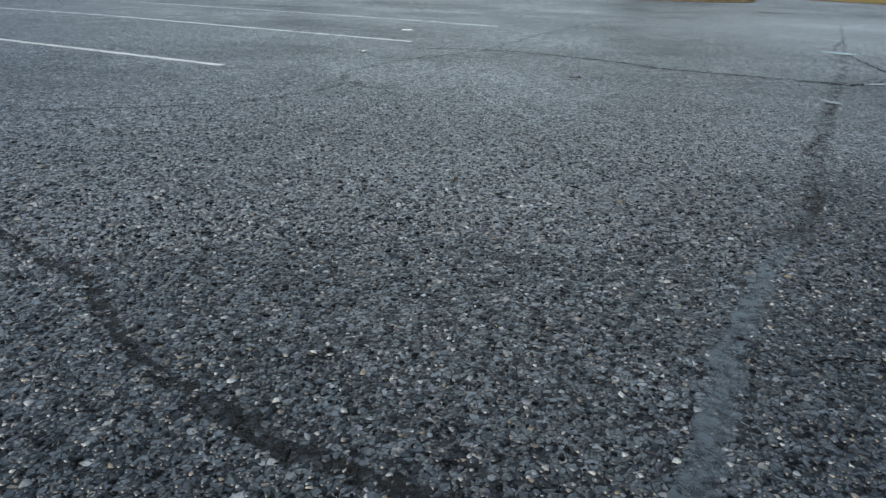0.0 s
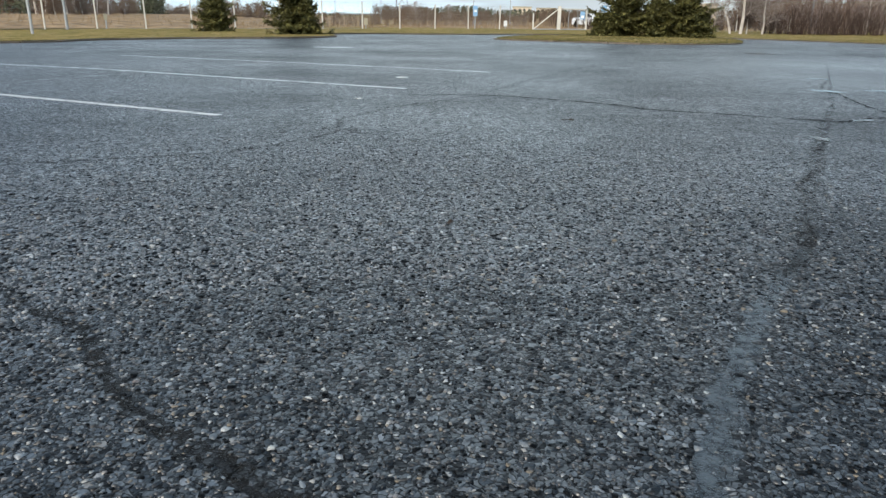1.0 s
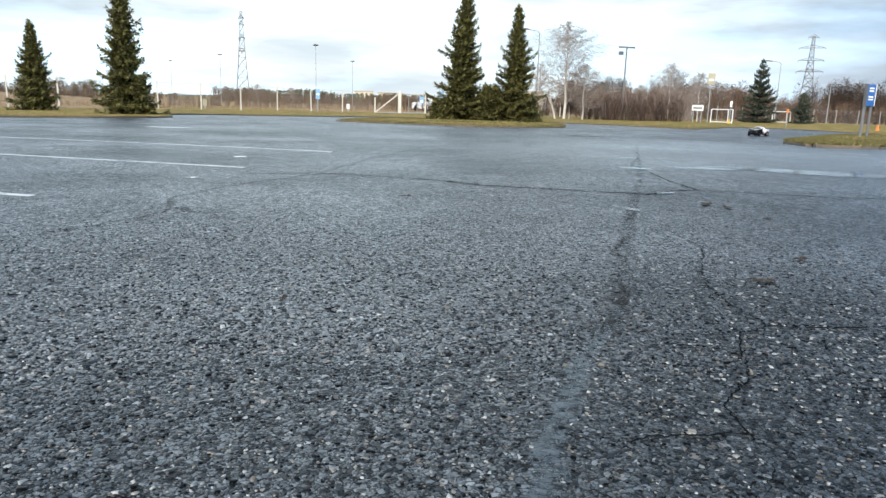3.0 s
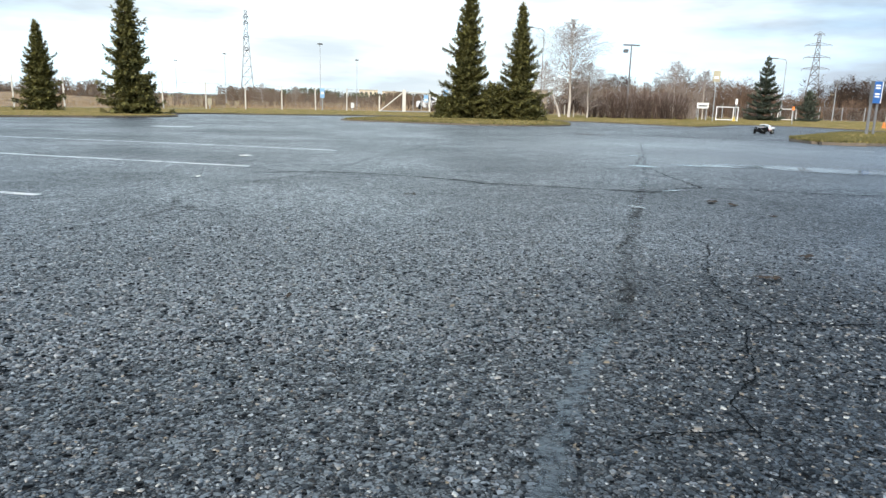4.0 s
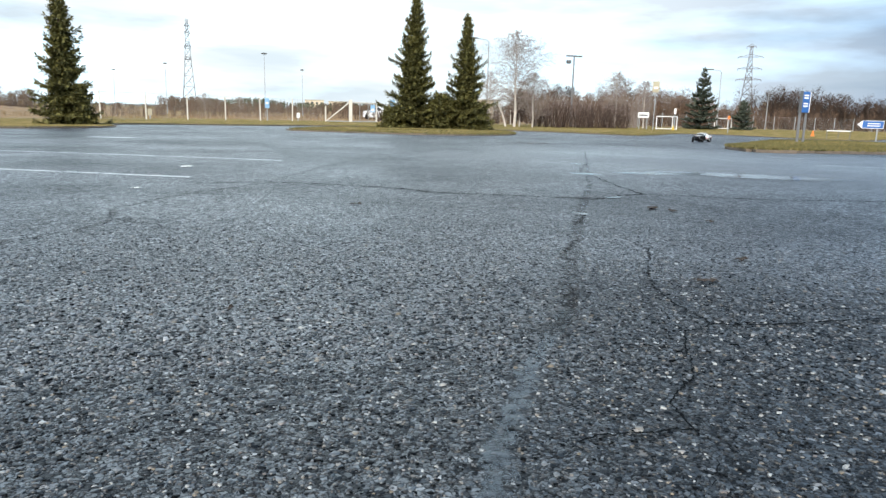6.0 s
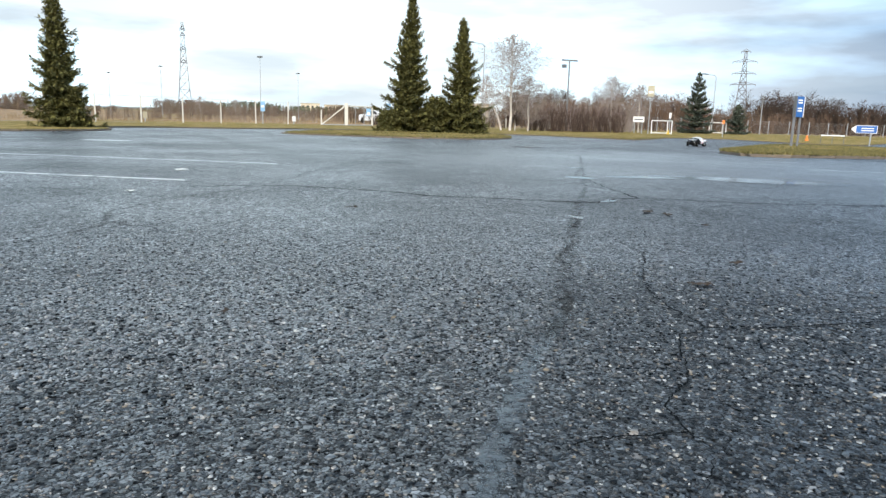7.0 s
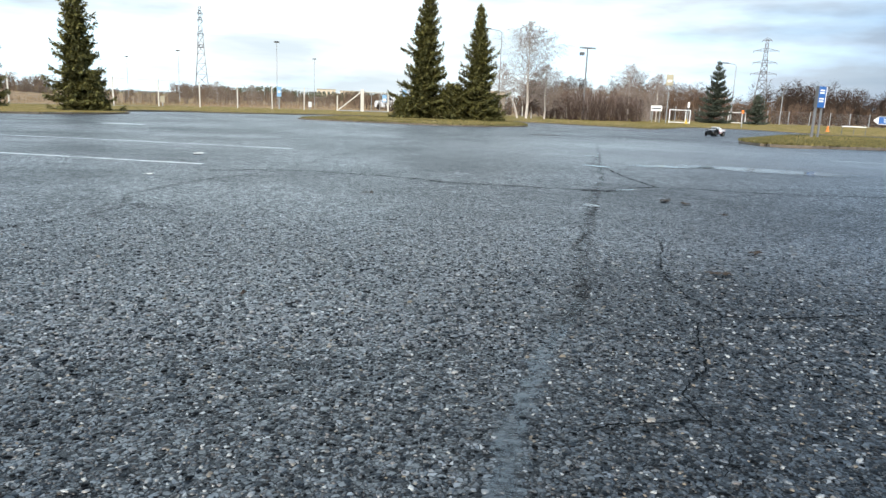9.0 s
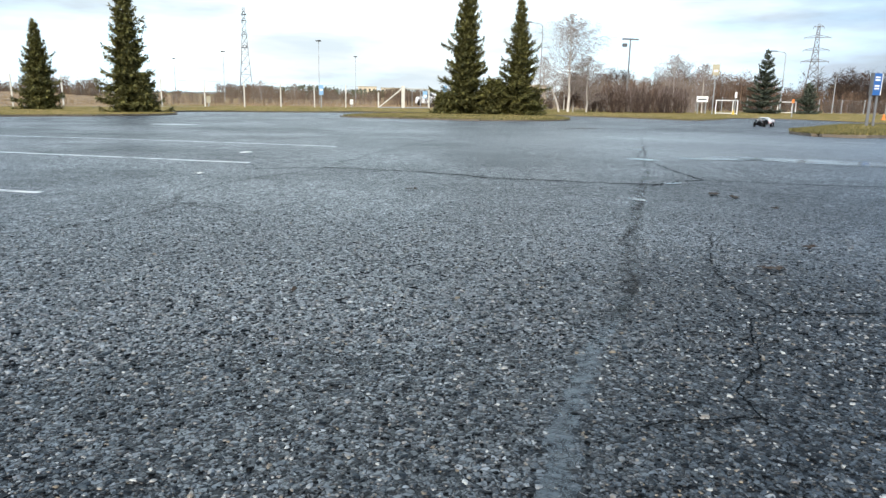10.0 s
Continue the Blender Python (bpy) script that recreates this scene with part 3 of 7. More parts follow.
ribbon("pavement_crack", [(-0.21, 5.24), (0.39, 5.3), (0.6, 5.22), (0.91, 5.03), (1.12, 4.88), (1.31, 4.72), (1.39, 4.56), (1.59, 4.44), (1.88, 4.32), (2.28, 4.11), (2.4, 4.03)], 0.026, "crack_shade_thin", "long thin crack across the asphalt", "pavement crack", 0.004, 0.03, 0.010, 0.9, 7)
ribbon("pavement_crack", [(2.4, 4.03), (2.72, 4.23), (2.93, 4.27), (3.16, 4.17), (3.3, 4.07), (3.58, 3.92), (3.89, 3.83), (4.37, 3.7), (6.0, 3.45)], 0.02, "crack_shade_thin", "long thin crack across the asphalt", "pavement crack", 0.004, 0.03, 0.012, 1.1, 23)
ribbon("pavement_crack", [(0.39, 5.34), (0.86, 6.49), (1.4, 7.6), (1.89, 8.67), (3.1, 10.29), (4.4, 11.6)], 0.03, "seal_dark", "dark branching crack in the asphalt", "pavement crack", 0.004, 0.05, 0.04, 1.0, 8)
ribbon("pavement_crack", [(3.46, 6.02), (3.14, 5.08), (2.93, 4.27)], (0.006, 0.016), "crack_shade", "short dark crack beside a puddle", "pavement crack", 0.003, 0.04, 0.012, 0.8, 9)
ribbon("pavement_seam", LEFT_SEAM, (0.020, 0.034), "seal_left", "dark crooked seam in damp asphalt", "pavement seam", 0.0012, 0.008, 0.004, 0.8, 10)
ribbon("pavement_crack", [(-1.6, 2.6), (-0.83, 2.91), (-0.66, 3.16), (-0.53, 3.34), (-0.46, 3.55), (-0.51, 3.92), (-0.4, 4.15), (-0.21, 4.53), (0.1, 4.9), (0.39, 5.3)], 0.035, "seal_dark", "faint thin crack in the asphalt", "pavement crack", 0.004, 0.05, 0.02, 0.9, 11)
ribbon("pavement_crack", [(-0.46, 3.57), (-0.33, 3.42), (-0.2, 3.4)], 0.035, "seal_dark", "faint thin crack in the asphalt", "pavement crack", 0.004, 0.05, 0.02, 0.9, 24)

# bay lines
BAY = "worn white parking bay line on asphalt"
for k, (a, b, w) in enumerate([((-1.21, 4.04), (-6.2, 6.6), 0.075), ((-0.19, 5.73), (-5.2, 8.3), 0.08), ((0.67, 7.62), (-4.4, 10.4), 0.08),
                               ((1.6, 9.6), (-3.4, 12.3), 0.08), ((-1.52, 14.43), (-2.3, 14.8), 0.42), ((8.0, 7.7), (12.0, 5.1), 0.12),
                               ((6.44, 5.23), (8.2, 4.1), 0.1), ((9.1, 9.8), (9.7, 9.55), 0.14), ((-2.6, 11.8), (-6.0, 13.9), 0.1), ((-3.48, 5.68), (-1.86, 8.74), 0.05)]):
    ribbon("bay_line", [a, b], w * 0.8, "line_faint" if k in (3, 8, 9) else "line", BAY, "bay line", 0.0018, 0.06, 0.003, 0.35, 20 + k)


def blot(name, x, y, rx, ry, turn, material, label, category, seed, lift=0.005, n=40, kind="structure"):
    """A flat uneven patch on the ground."""
    rng = random.Random(seed)
    ph = [rng.uniform(0, 6.3) for _ in range(4)]
    z0 = terrain(x, y)
    verts, faces = [(0, 0, lift)], []
    for k in range(n):
        a = 2 * math.pi * k / n
        r = 1 + 0.22 * math.sin(2 * a + ph[0]) + 0.16 * math.sin(3 * a + ph[1]) + 0.1 * math.sin(5 * a + ph[2]) + 0.07 * math.sin(9 * a + ph[3])
        u, v = rx * r * math.cos(a), ry * r * math.sin(a)
        px, py = x + u * math.cos(turn) - v * math.sin(turn), y + u * math.sin(turn) + v * math.cos(turn)
        verts.append((u, v, terrain(px, py) - z0 + lift))
        faces.append((0, 1 + k, 1 + (k + 1) % n))
    me = raw_mesh(name, verts, faces)
    me.materials.append(M[material])
    ob = new(name, me)
    ob.matrix_world = pose(x, y, z0, 0, 0, math.degrees(turn))
    return tagged(ob, label, category, kind=kind)


PUDDLE = "shallow puddle on asphalt reflecting the pale sky"
for k, (x, y, rx, ry, turn) in enumerate([(5.2, 5.58, 1.0, 0.42, -0.5), (3.38, 5.93, 0.10, 0.2, 0.4), (2.59, 4.12, 0.12, 0.035, 0.55), (4.25, 5.95, 0.5, 0.2, -0.2), (6.9, 14.5, 0.5, 0.35, 0.2), (4.05, 7.3, 0.09, 0.14, 0.4), (1.95, 3.42, 0.05, 0.07, 0.2)]):
    blot("puddle", x, y, rx, ry, turn, "water", PUDDLE, "puddle", 40 + k)


# ---- grass, kerbs ----
def smooth_loop(pts, closed=True, per=6):
    out = []
    n = len(pts)
    for i in range(n if closed else n - 1):
        p0, p1, p2, p3 = (Vector(pts[j % n] if closed else pts[max(0, min(n - 1, j))]) for j in (i - 1, i, i + 1, i + 2))
        for k in range(per):
            t = k / per
            out.append(0.5 * ((2 * p1) + (p2 - p0) * t + (2 * p0 - 5 * p1 + 4 * p2 - p3) * t * t + (3 * p1 - p0 - 3 * p2 + p3) * t ** 3))
    if not closed:
        out.append(Vector(pts[-1]))
    return out


def grass_bed(name, loop, label, lift, mound=0.0):
    """A raised bed of turf inside a closed line, cut into small faces that follow the ground."""
    bm = bmesh.new()
    bm.faces.new([bm.verts.new((p.x, p.y, 0)) for p in loop])
    xs, ys = [p.x for p in loop], [p.y for p in loop]
    step = max(max(xs) - min(xs), max(ys) - min(ys)) / 26
    for axis, lo, hi in (((1, 0, 0), min(xs), max(xs)), ((0, 1, 0), min(ys), max(ys))):
        d = lo + step
        while d < hi:
            bmesh.ops.bisect_plane(bm, geom=bm.verts[:] + bm.edges[:] + bm.faces[:], plane_co=Vector(axis) * d, plane_no=axis)
            d += step
    edge = {v for e in bm.edges if e.is_boundary for v in e.verts}
    for v in bm.verts:
        v.co.z = terrain(v.co.x, v.co.y) + lift + (0 if v in edge else mound * (0.6 + 0.4 * noise.noise(v.co * 0.4)))
    bmesh.ops.triangulate(bm, faces=bm.faces[:])
    bed = thing(name, label, "grass", kind="structure")
    part("turf", bm, "grass", bed, smooth=True)
    return bed


def kerb_stones(loop, bed, height, closed=True, long=0.9):
    """Kerb stones laid end to end along the line, each a piece of its own."""
    pts = loop + ([loop[0]] if closed else [])
    stone = box(-long / 2 + 0.008, long / 2 - 0.008, -0.07, 0.07, -0.25, 0.0, 0.012)
    me = mesh_of(stone, "kerbstone")
    me.materials.append(M["kerb"])
    rng = random.Random(5)
    carry = 0.0
    for a, b in zip(pts, pts[1:]):
        seg = (b - a).length
        d = carry
        while d < seg:
            p = a + (b - a) * (d / seg)
            ob = new("kerbstone", me)
            ob.parent = bed
            ob.matrix_world = pose(p.x, p.y, terrain(p.x, p.y) + height + rng.uniform(-0.008, 0.008), 0, 0, math.degrees(math.atan2(b.y - a.y, b.x - a.x)) + rng.uniform(-1.5, 1.5))
            d += long
        carry = d - seg


def inside(x, y, loop):
    """Whether a place lies within a closed line."""
    hit = False
    for a, b in zip(loop, loop[1:] + loop[:1]):
        if (a.y > y) != (b.y > y) and x < a.x + (y - a.y) * (b.x - a.x) / (b.y - a.y):
            hit = not hit
    return hit


def tufts(bed, loop, count, seed, tall=0.14, lift=0.1, edge_only=0.5, limit=None):
    """Grass blades: over the bed and thick along its edge."""
    rng = random.Random(seed)
    verts, faces = [], []
    n = len(loop)
    cx, cy = sum(p.x for p in loop) / n, sum(p.y for p in loop) / n
    for _ in range(count):
        i = rng.randrange(n)
        a, b = loop[i], loop[(i + 1) % n]
        f = rng.random()
        x, y = a.x + (b.x - a.x) * f, a.y + (b.y - a.y) * f
        pull = rng.random() ** 2 * (0.15 if rng.random() < edge_only else 1.0)
        x, y = x + (cx - x) * pull, y + (cy - y) * pull
        if not inside(x, y, limit or loop):
            continue
        z = terrain(x, y) + lift - 0.02
        for _ in range(5):
            a2 = rng.uniform(0, 6.28)
            w, h = rng.uniform(0.010, 0.025), tall * rng.uniform(0.5, 1.3)
            dx, dy = math.cos(a2), math.sin(a2)
            lean = rng.uniform(0.1, 0.8) * h
            ox, oy = x + rng.uniform(-0.08, 0.08), y + rng.uniform(-0.08, 0.08)
            k = len(verts)
            verts += [(ox - dy * w, oy + dx * w, z), (ox + dy * w, oy - dx * w, z), (ox + dx * lean, oy + dy * lean, z + h)]
            faces.append((k, k + 1, k + 2))
    me = raw_mesh("grass_blades", verts, faces)
    ob = part("grass_blades", me, "blade", bed)
    tagged(ob, kind="stuff")


VERGE = [(-75, 5), (-40, 8), (-18, 12.5), (-9.6, 15.8), (-8.4, 18.6), (-6.8, 20.6), (-4.6, 21.8), (-3.3, 23.8), (-3.3, 26), (-3.9, 29.3), (-2.6, 31.6), (1.05, 32.5), (6, 36), (14.5, 34), (17.3, 30.5), (18.6, 28.5), (19.8, 29.5), (24, 34), (30, 41), (36, 45), (38.5, 45), (38, 41), (37.5, 38), (39, 36.5), (45, 39), (60, 47), (90, 56), (120, 62)]
ISLE_MID = [(2.35, 23.4), (3.2, 22.3), (4.2, 21.7), (5.7, 20.5), (7.6, 20.9), (9.5, 22.4), (10.9, 24.8), (12.4, 29), (12.8, 32.2), (11, 33.4), (7.5, 33.2), (4.6, 30), (3.0, 26)]
ISLE_SIGN = [(11.05, 12.6), (10.96, 12.12), (11.4, 11.85), (12.3, 12.1), (15.7, 12.8), (21, 14.8), (30, 19), (40, 24), (41, 28), (33, 29.5), (25, 26), (15.3, 17.3), (12.0, 14.2)]

front = smooth_loop(VERGE, False)
verge_loop = front + [Vector((260, 160)), Vector((260, 420)), Vector((-260, 420)), Vector((-260, 5))]
verge = grass_bed("grass_verge", verge_loop, "patchy green and straw-coloured grass verge round the lot", 0.055)
kerb_stones([p for p in front if -30 < p.x < 55], verge, 0.045, False)
near_verge = [p for p in front if -24 < p.x < 60]
tufts(verge, near_verge + [Vector((30, 50)), Vector((0, 46)), Vector((-24, 36))], 14000, 2, 0.03, 0.055, 0.35, verge_loop)
mid_loop = smooth_loop(ISLE_MID)
mid = grass_bed("grass_island", mid_loop, "low grass island with a kerb, under spruces", 0.045, 0.04)
kerb_stones(mid_loop, mid, 0.04)
tufts(mid, mid_loop, 5000, 3, 0.045, 0.06, 0.3)
sign_loop = smooth_loop(ISLE_SIGN)
isle = grass_bed("grass_island", sign_loop, "long grass island edged with worn kerb stones", 0.07, 0.01)
kerb_stones(sign_loop, isle, 0.058)
tufts(isle, sign_loop, 12000, 4, 0.048, 0.078, 0.3)


def bank(x, y):
    """The straw bank that rises behind the fence on the west side."""
    return 0.85 * min(1.0, max(0.0, (y - 56 - 0.5 * x) / 9)) * min(1.0, max(0.0, (-x - 13) / 11)) * min(1.0, max(0.0, (115 - y) / 30))


def field(name, pts, label):
    loop = smooth_loop(pts, True, 3)
    bm = bmesh.new()
    bm.faces.new([bm.verts.new((p.x, p.y, 0)) for p in loop])
    for axis, lo, hi in (((1, 0, 0), -160, 200), ((0, 1, 0), 20, 260)):
        d = lo
        while d < hi:
            bmesh.ops.bisect_plane(bm, geom=bm.verts[:] + bm.edges[:] + bm.faces[:], plane_co=Vector(axis) * d, plane_no=axis)
            d += 5
    for v in bm.verts:
        v.co.z = terrain(v.co.x, v.co.y) + 0.06 + 0.03 * noise.noise(v.co * 0.15) + bank(v.co.x, v.co.y)
    bmesh.ops.triangulate(bm, faces=bm.faces[:])
    me = mesh_of(bm, name)
    me.materials.append(M["straw"])
    return tagged(new(name, me), label, "field", kind="structure")


field("dry_field", [(-150, 20), (-40, 36), (-19, 46), (-5, 54), (8.7, 62), (13.6, 64), (44, 75), (96, 78), (150, 82), (200, 120), (180, 260), (-120, 260)], "straw-coloured dry rough grass beyond the fence")


# stones of the asphalt that stand proud of the binder
def aggregate(seed, r_from, r_to, fade, step, sides, size_range, height, shoulder, material):
    rng = np.random.default_rng(seed)
    xs, ys = np.meshgrid(np.arange(-3.4, 4.2, step), np.arange(0.25, 4.7, step))
    x, y = xs.ravel(), ys.ravel()
    x = x + rng.uniform(-0.5, 0.5, x.size) * step
    y = y + rng.uniform(-0.5, 0.5, y.size) * step
    r = np.hypot(x, y)
    az = np.degrees(np.arctan2(x, y)) + rng.uniform(-7, 7, x.size)
    chance = 0.9 * np.clip((r_to - r) / fade, 0, 1)
    keep = (az > -50) & (az < 64) & (r > r_from) & (rng.random(x.size) < chance)
    x, y = x[keep], y[keep]

    def near(line, gap):
        out = np.zeros(x.size, bool)
        for (ax, ay), (bx, by) in zip(line, line[1:]):
            dx, dy = bx - ax, by - ay
            t = np.clip(((x - ax) * dx + (y - ay) * dy) / (dx * dx + dy * dy), 0, 1)
            out |= np.hypot(x - ax - t * dx, y - ay - t * dy) < gap * rng.uniform(0.5, 1.4, x.size)
        return out

    gone = (near(SEAM, 0.025) & (rng.random(x.size) < (0.78 if r_from < 1 else 0.3))) | (near(LEFT_SEAM, 0.015) & (rng.random(x.size) < 0.6))
    ok = ~gone & ~near(FINE_CRACK, 0.0045)
    x, y = x[ok], y[ok]
    n = x.size
    size = rng.uniform(*size_range, n) * np.where(rng.random(n) < 0.16, 1.5, 0.95)
    # the stones further off are worn flush with the binder
    high = rng.uniform(*height, n) * (size / 0.0045) * np.clip(1.45 - 0.30 * np.hypot(x, y), 0.15, 1.0)
    turn = rng.uniform(0, 6.28, n)
    squash = rng.uniform(0.5, 1.0, n)
    tilt = rng.uniform(-0.18, 0.18, (2, n))
    verts = np.zeros((n, 2 * sides, 3))
    for k in range(sides):
        a = 2 * np.pi * k / sides + rng.uniform(-0.5, 0.5, n)
        rad = size * rng.uniform(0.52, 1.25, n)
        u, v = rad * np.cos(a), rad * np.sin(a) * squash
        px, py = u * np.cos(turn) - v * np.sin(turn), u * np.sin(turn) + v * np.cos(turn)
        verts[:, k] = np.stack([x + px, y + py, np.full(n, -0.001)], 1)
        inner = rng.uniform(*shoulder, n)
        verts[:, k + sides] = np.stack([x + px * inner, y + py * inner, high + px * tilt[0] + py * tilt[1]], 1)
    base = (np.arange(n) * 2 * sides)[:, None]
    quads = []
    for k in range(sides):
        k2 = (k + 1) % sides
        quads.append(base + np.array([k, k2, k2 + sides, k + sides]))
    quads = np.concatenate(quads)
    tops = base + np.arange(sides, 2 * sides)
    me = bpy.data.meshes.new("aggregate")
    nq, nt = len(quads), len(tops)
    me.vertices.add(n * 2 * sides)
    me.vertices.foreach_set("co", verts.ravel())
    me.loops.add(nq * 4 + nt * sides)
    me.loops.foreach_set("vertex_index", np.concatenate([quads.ravel(), tops.ravel()]).astype(np.int32))
    me.polygons.add(nq + nt)
    me.polygons.foreach_set("loop_start", np.concatenate([np.arange(nq) * 4, nq * 4 + np.arange(nt) * sides]).astype(np.int32))
    me.update(calc_edges=True)
    me.materials.append(M[material])
    return tagged(new("asphalt_stones", me), "coarse pale and dark stones showing in damp asphalt", "aggregate", kind="stuff")


aggregate(11, 0.42, 1.75, 0.35, 0.0082, 5, (0.0029, 0.0060), (0.0006, 0.0018), (0.66, 0.96), "aggregate")
aggregate(12, 1.45, 4.3, 2.4, 0.0104, 4, (0.0042, 0.0074), (0.0007, 0.0019), (0.6, 0.9), "aggregate_wet")


# ---- trees ----
def spruce(name, x, y, height, radius, seed, label, material="needle", base=0.05, power=0.95, gap=0.4, fill=1.0, wild=0.2, lift=0.07, lean=0.0, notch=0.42, size=1.0, blunt=0.0, spray=1.0):
    """A spruce: a tapered trunk, yearly whorls of boughs that bend up at their tips, weaker boughs between them, all hung with needled twigs."""
    rng = random.Random(seed)
    tree = thing(name, label, "tree", pose(x, y, terrain(x, y) + lift))
    part("trunk", tube([(0, 0, -0.1), (lean * height * 0.4, 0, height * 0.5), (lean * height, 0, height * 0.98)], 0.03 + height * 0.014, 0.014, 8), "bark", tree)
    verts, faces = [], []
    up = Vector((0, 0, 1))

    def sprig(p, way, long, wide):
        side = way.cross(Vector((rng.uniform(-0.6, 0.6), rng.uniform(-0.6, 0.6), 1))).normalized() * wide
        k = len(verts)
        mid = p + way * long * 0.5
        verts.extend([tuple(p), tuple(mid + side), tuple(p + way * long), tuple(mid - side)])
        faces.append((k, k + 1, k + 2, k + 3))

    def bough(z, turn, long, u):
        out = Vector((math.cos(turn), math.sin(turn), 0))
        across = out.cross(up)
        pitch = -0.22 + 0.85 * u + rng.uniform(-0.14, 0.14)
        steps = max(3, int(long / 0.05))
        p = Vector((lean * z, 0, z))
        for i in range(steps):
            f = (i + 1) / steps
            way = (out + up * (math.tan(pitch) + 0.6 * f * f)).normalized()
            p = p + way * (long / steps)
            reach = spray * (0.10 + 0.36 * long * (1 - f) ** 0.7) * rng.uniform(0.7, 1.2)
            for sgn in (-1, 1):
                twig = (way * 0.7 + across * sgn * rng.uniform(0.5, 0.9) + up * rng.uniform(-0.35, 0.15)).normalized()
                n = max(1, int(reach / 0.06))
                for j in range(n):
                    q = p + twig * reach * (j / n) + up * (-0.05 * j / n)
                    w = (twig + across * rng.uniform(-0.6, 0.6) + up * rng.uniform(-0.55, 0.35)).normalized()
                    sprig(q, w, size * rng.uniform(0.11, 0.18), size * rng.uniform(0.020, 0.032))
            for _ in range(2):
                sprig(p, (way * 0.5 + across * rng.uniform(-0.4, 0.4) - up * rng.uniform(0.2, 1.0)).normalized(), size * rng.uniform(0.12, 0.2), size * 0.038)
        for _ in range(3):
            sprig(p, (way + across * rng.uniform(-0.5, 0.5) + up * rng.uniform(0, 0.5)).normalized(), size * rng.uniform(0.11, 0.17), size * 0.026)

    z, turn = base, rng.uniform(0, 6)
    while z < height - 0.12:
        u = z / height
        r = radius * max(blunt * min(1.0, 3 * (1 - u)), (1 - u) ** power) + 0.05
        if u < 0.1:
            r *= 0.86 + 1.4 * u
        n = int(8 + 5 * (1 - u))
        for i in range(n):
            turn += 6.283 / n + rng.uniform(-0.35, 0.35)
            stray = 1.3 if rng.random() < 0.07 else 1.0
            bough(z + rng.uniform(-0.04, 0.04), turn, r * rng.uniform(1 - wild, 1 + wild * 0.6) * stray, u)
        rise = gap * rng.uniform(0.82, 1.15) * (1 - 0.3 * u)
        for i in range(int((4 + 40 * (1 - u)) * fill)):
            turn += 2.399
            f = rng.uniform(0.15, 0.85)
            bough(z + rise * f, turn, max(0.08, r * (1 - notch * math.sin(f * math.pi)) * rng.uniform(0.55, 0.95)), u)
        z += rise
    top = Vector((lean * height, 0, height))
    for i in range(26):
        sprig(top - up * 0.016 * i, Vector((rng.uniform(-0.7, 0.7), rng.uniform(-0.7, 0.7), 1)).normalized(), size * 0.13, size * 0.02)
    part("crown", raw_mesh("crown", verts, faces), material, tree)
    return tree


spruce("spruce_tree", -9.95, 34.5, 3.65, 1.05, 1, "small dense green spruce standing on the grass verge", gap=0.36, wild=0.25, fill=1.2)
spruce("spruce_tree", -5.02, 27.5, 4.85, 1.1, 2, "tall uneven green spruce with stray boughs at the lot's edge", gap=0.4, wild=0.34, fill=1.1, power=1.0, notch=0.5)
spruce("spruce_tree", 8.7, 31.8, 6.1, 1.42, 3, "tallest pointed spruce of a pair on a grass island", gap=0.42, lift=0.12, lean=0.03, fill=1.1, notch=0.45)
spruce("spruce_tree", 11.2, 31.1, 5.1, 1.28, 4, "slender pointed spruce of a pair on a grass island", gap=0.4, lift=0.12, lean=-0.02, fill=1.1, notch=0.5, wild=0.26)
spruce("spruce_bush", 9.95, 31.3, 1.55, 0.95, 5, "low bushy young spruce between two tall ones", power=0.5, lift=0.12, gap=0.25)
spruce("spruce_bush", 7.6, 31.4, 0.7, 0.55, 6, "low spreading spruce shoots at the foot of a tree", power=0.5, lift=0.12, gap=0.2)
spruce("spruce_bush", 11.75, 30.8, 0.8, 0.6, 9, "low spreading spruce shoots at the foot of a slender tree", power=0.5, lift=0.12, gap=0.2)
spruce("spruce_bush", -4.5, 27.2, 1.25, 0.46, 10, "low bushy spruce shoots beside a tall spruce", power=0.5, lift=0.07, gap=0.22)
spruce("spruce_tree", 52.3, 67.0, 6.7, 2.2, 7, "blue-green spruce with open tiers of boughs", "needle_blue", base=0.35, power=0.85, gap=0.7, fill=0.14, notch=0.8, wild=0.28, size=1.5, blunt=0.1, spray=0.72)
spruce("spruce_tree", 59.0, 68.0, 3.3, 1.5, 8, "small open dark green spruce near the fence", "needle_blue", base=0.25, power=0.75, gap=0.5, fill=0.12, notch=0.6, wild=0.35, size=1.5, spray=0.7)


def add_stick(verts, faces, a, b, r0, r1):
    """A three-sided tapering stick."""
    way = (b - a)
    if way.length < 1e-5:
        return
    side = way.orthogonal().normalized()
    up = way.normalized().cross(side)
    k = len(verts)
    for p, r in ((a, r0), (b, r1)):
        for j in range(3):
            ang = j * 2.0944
            verts.append(tuple(p + (side * math.cos(ang) + up * math.sin(ang)) * r))
    for j in range(3):
        j2 = (j + 1) % 3
        faces.append((k + j, k + j2, k + 3 + j2, k + 3 + j))


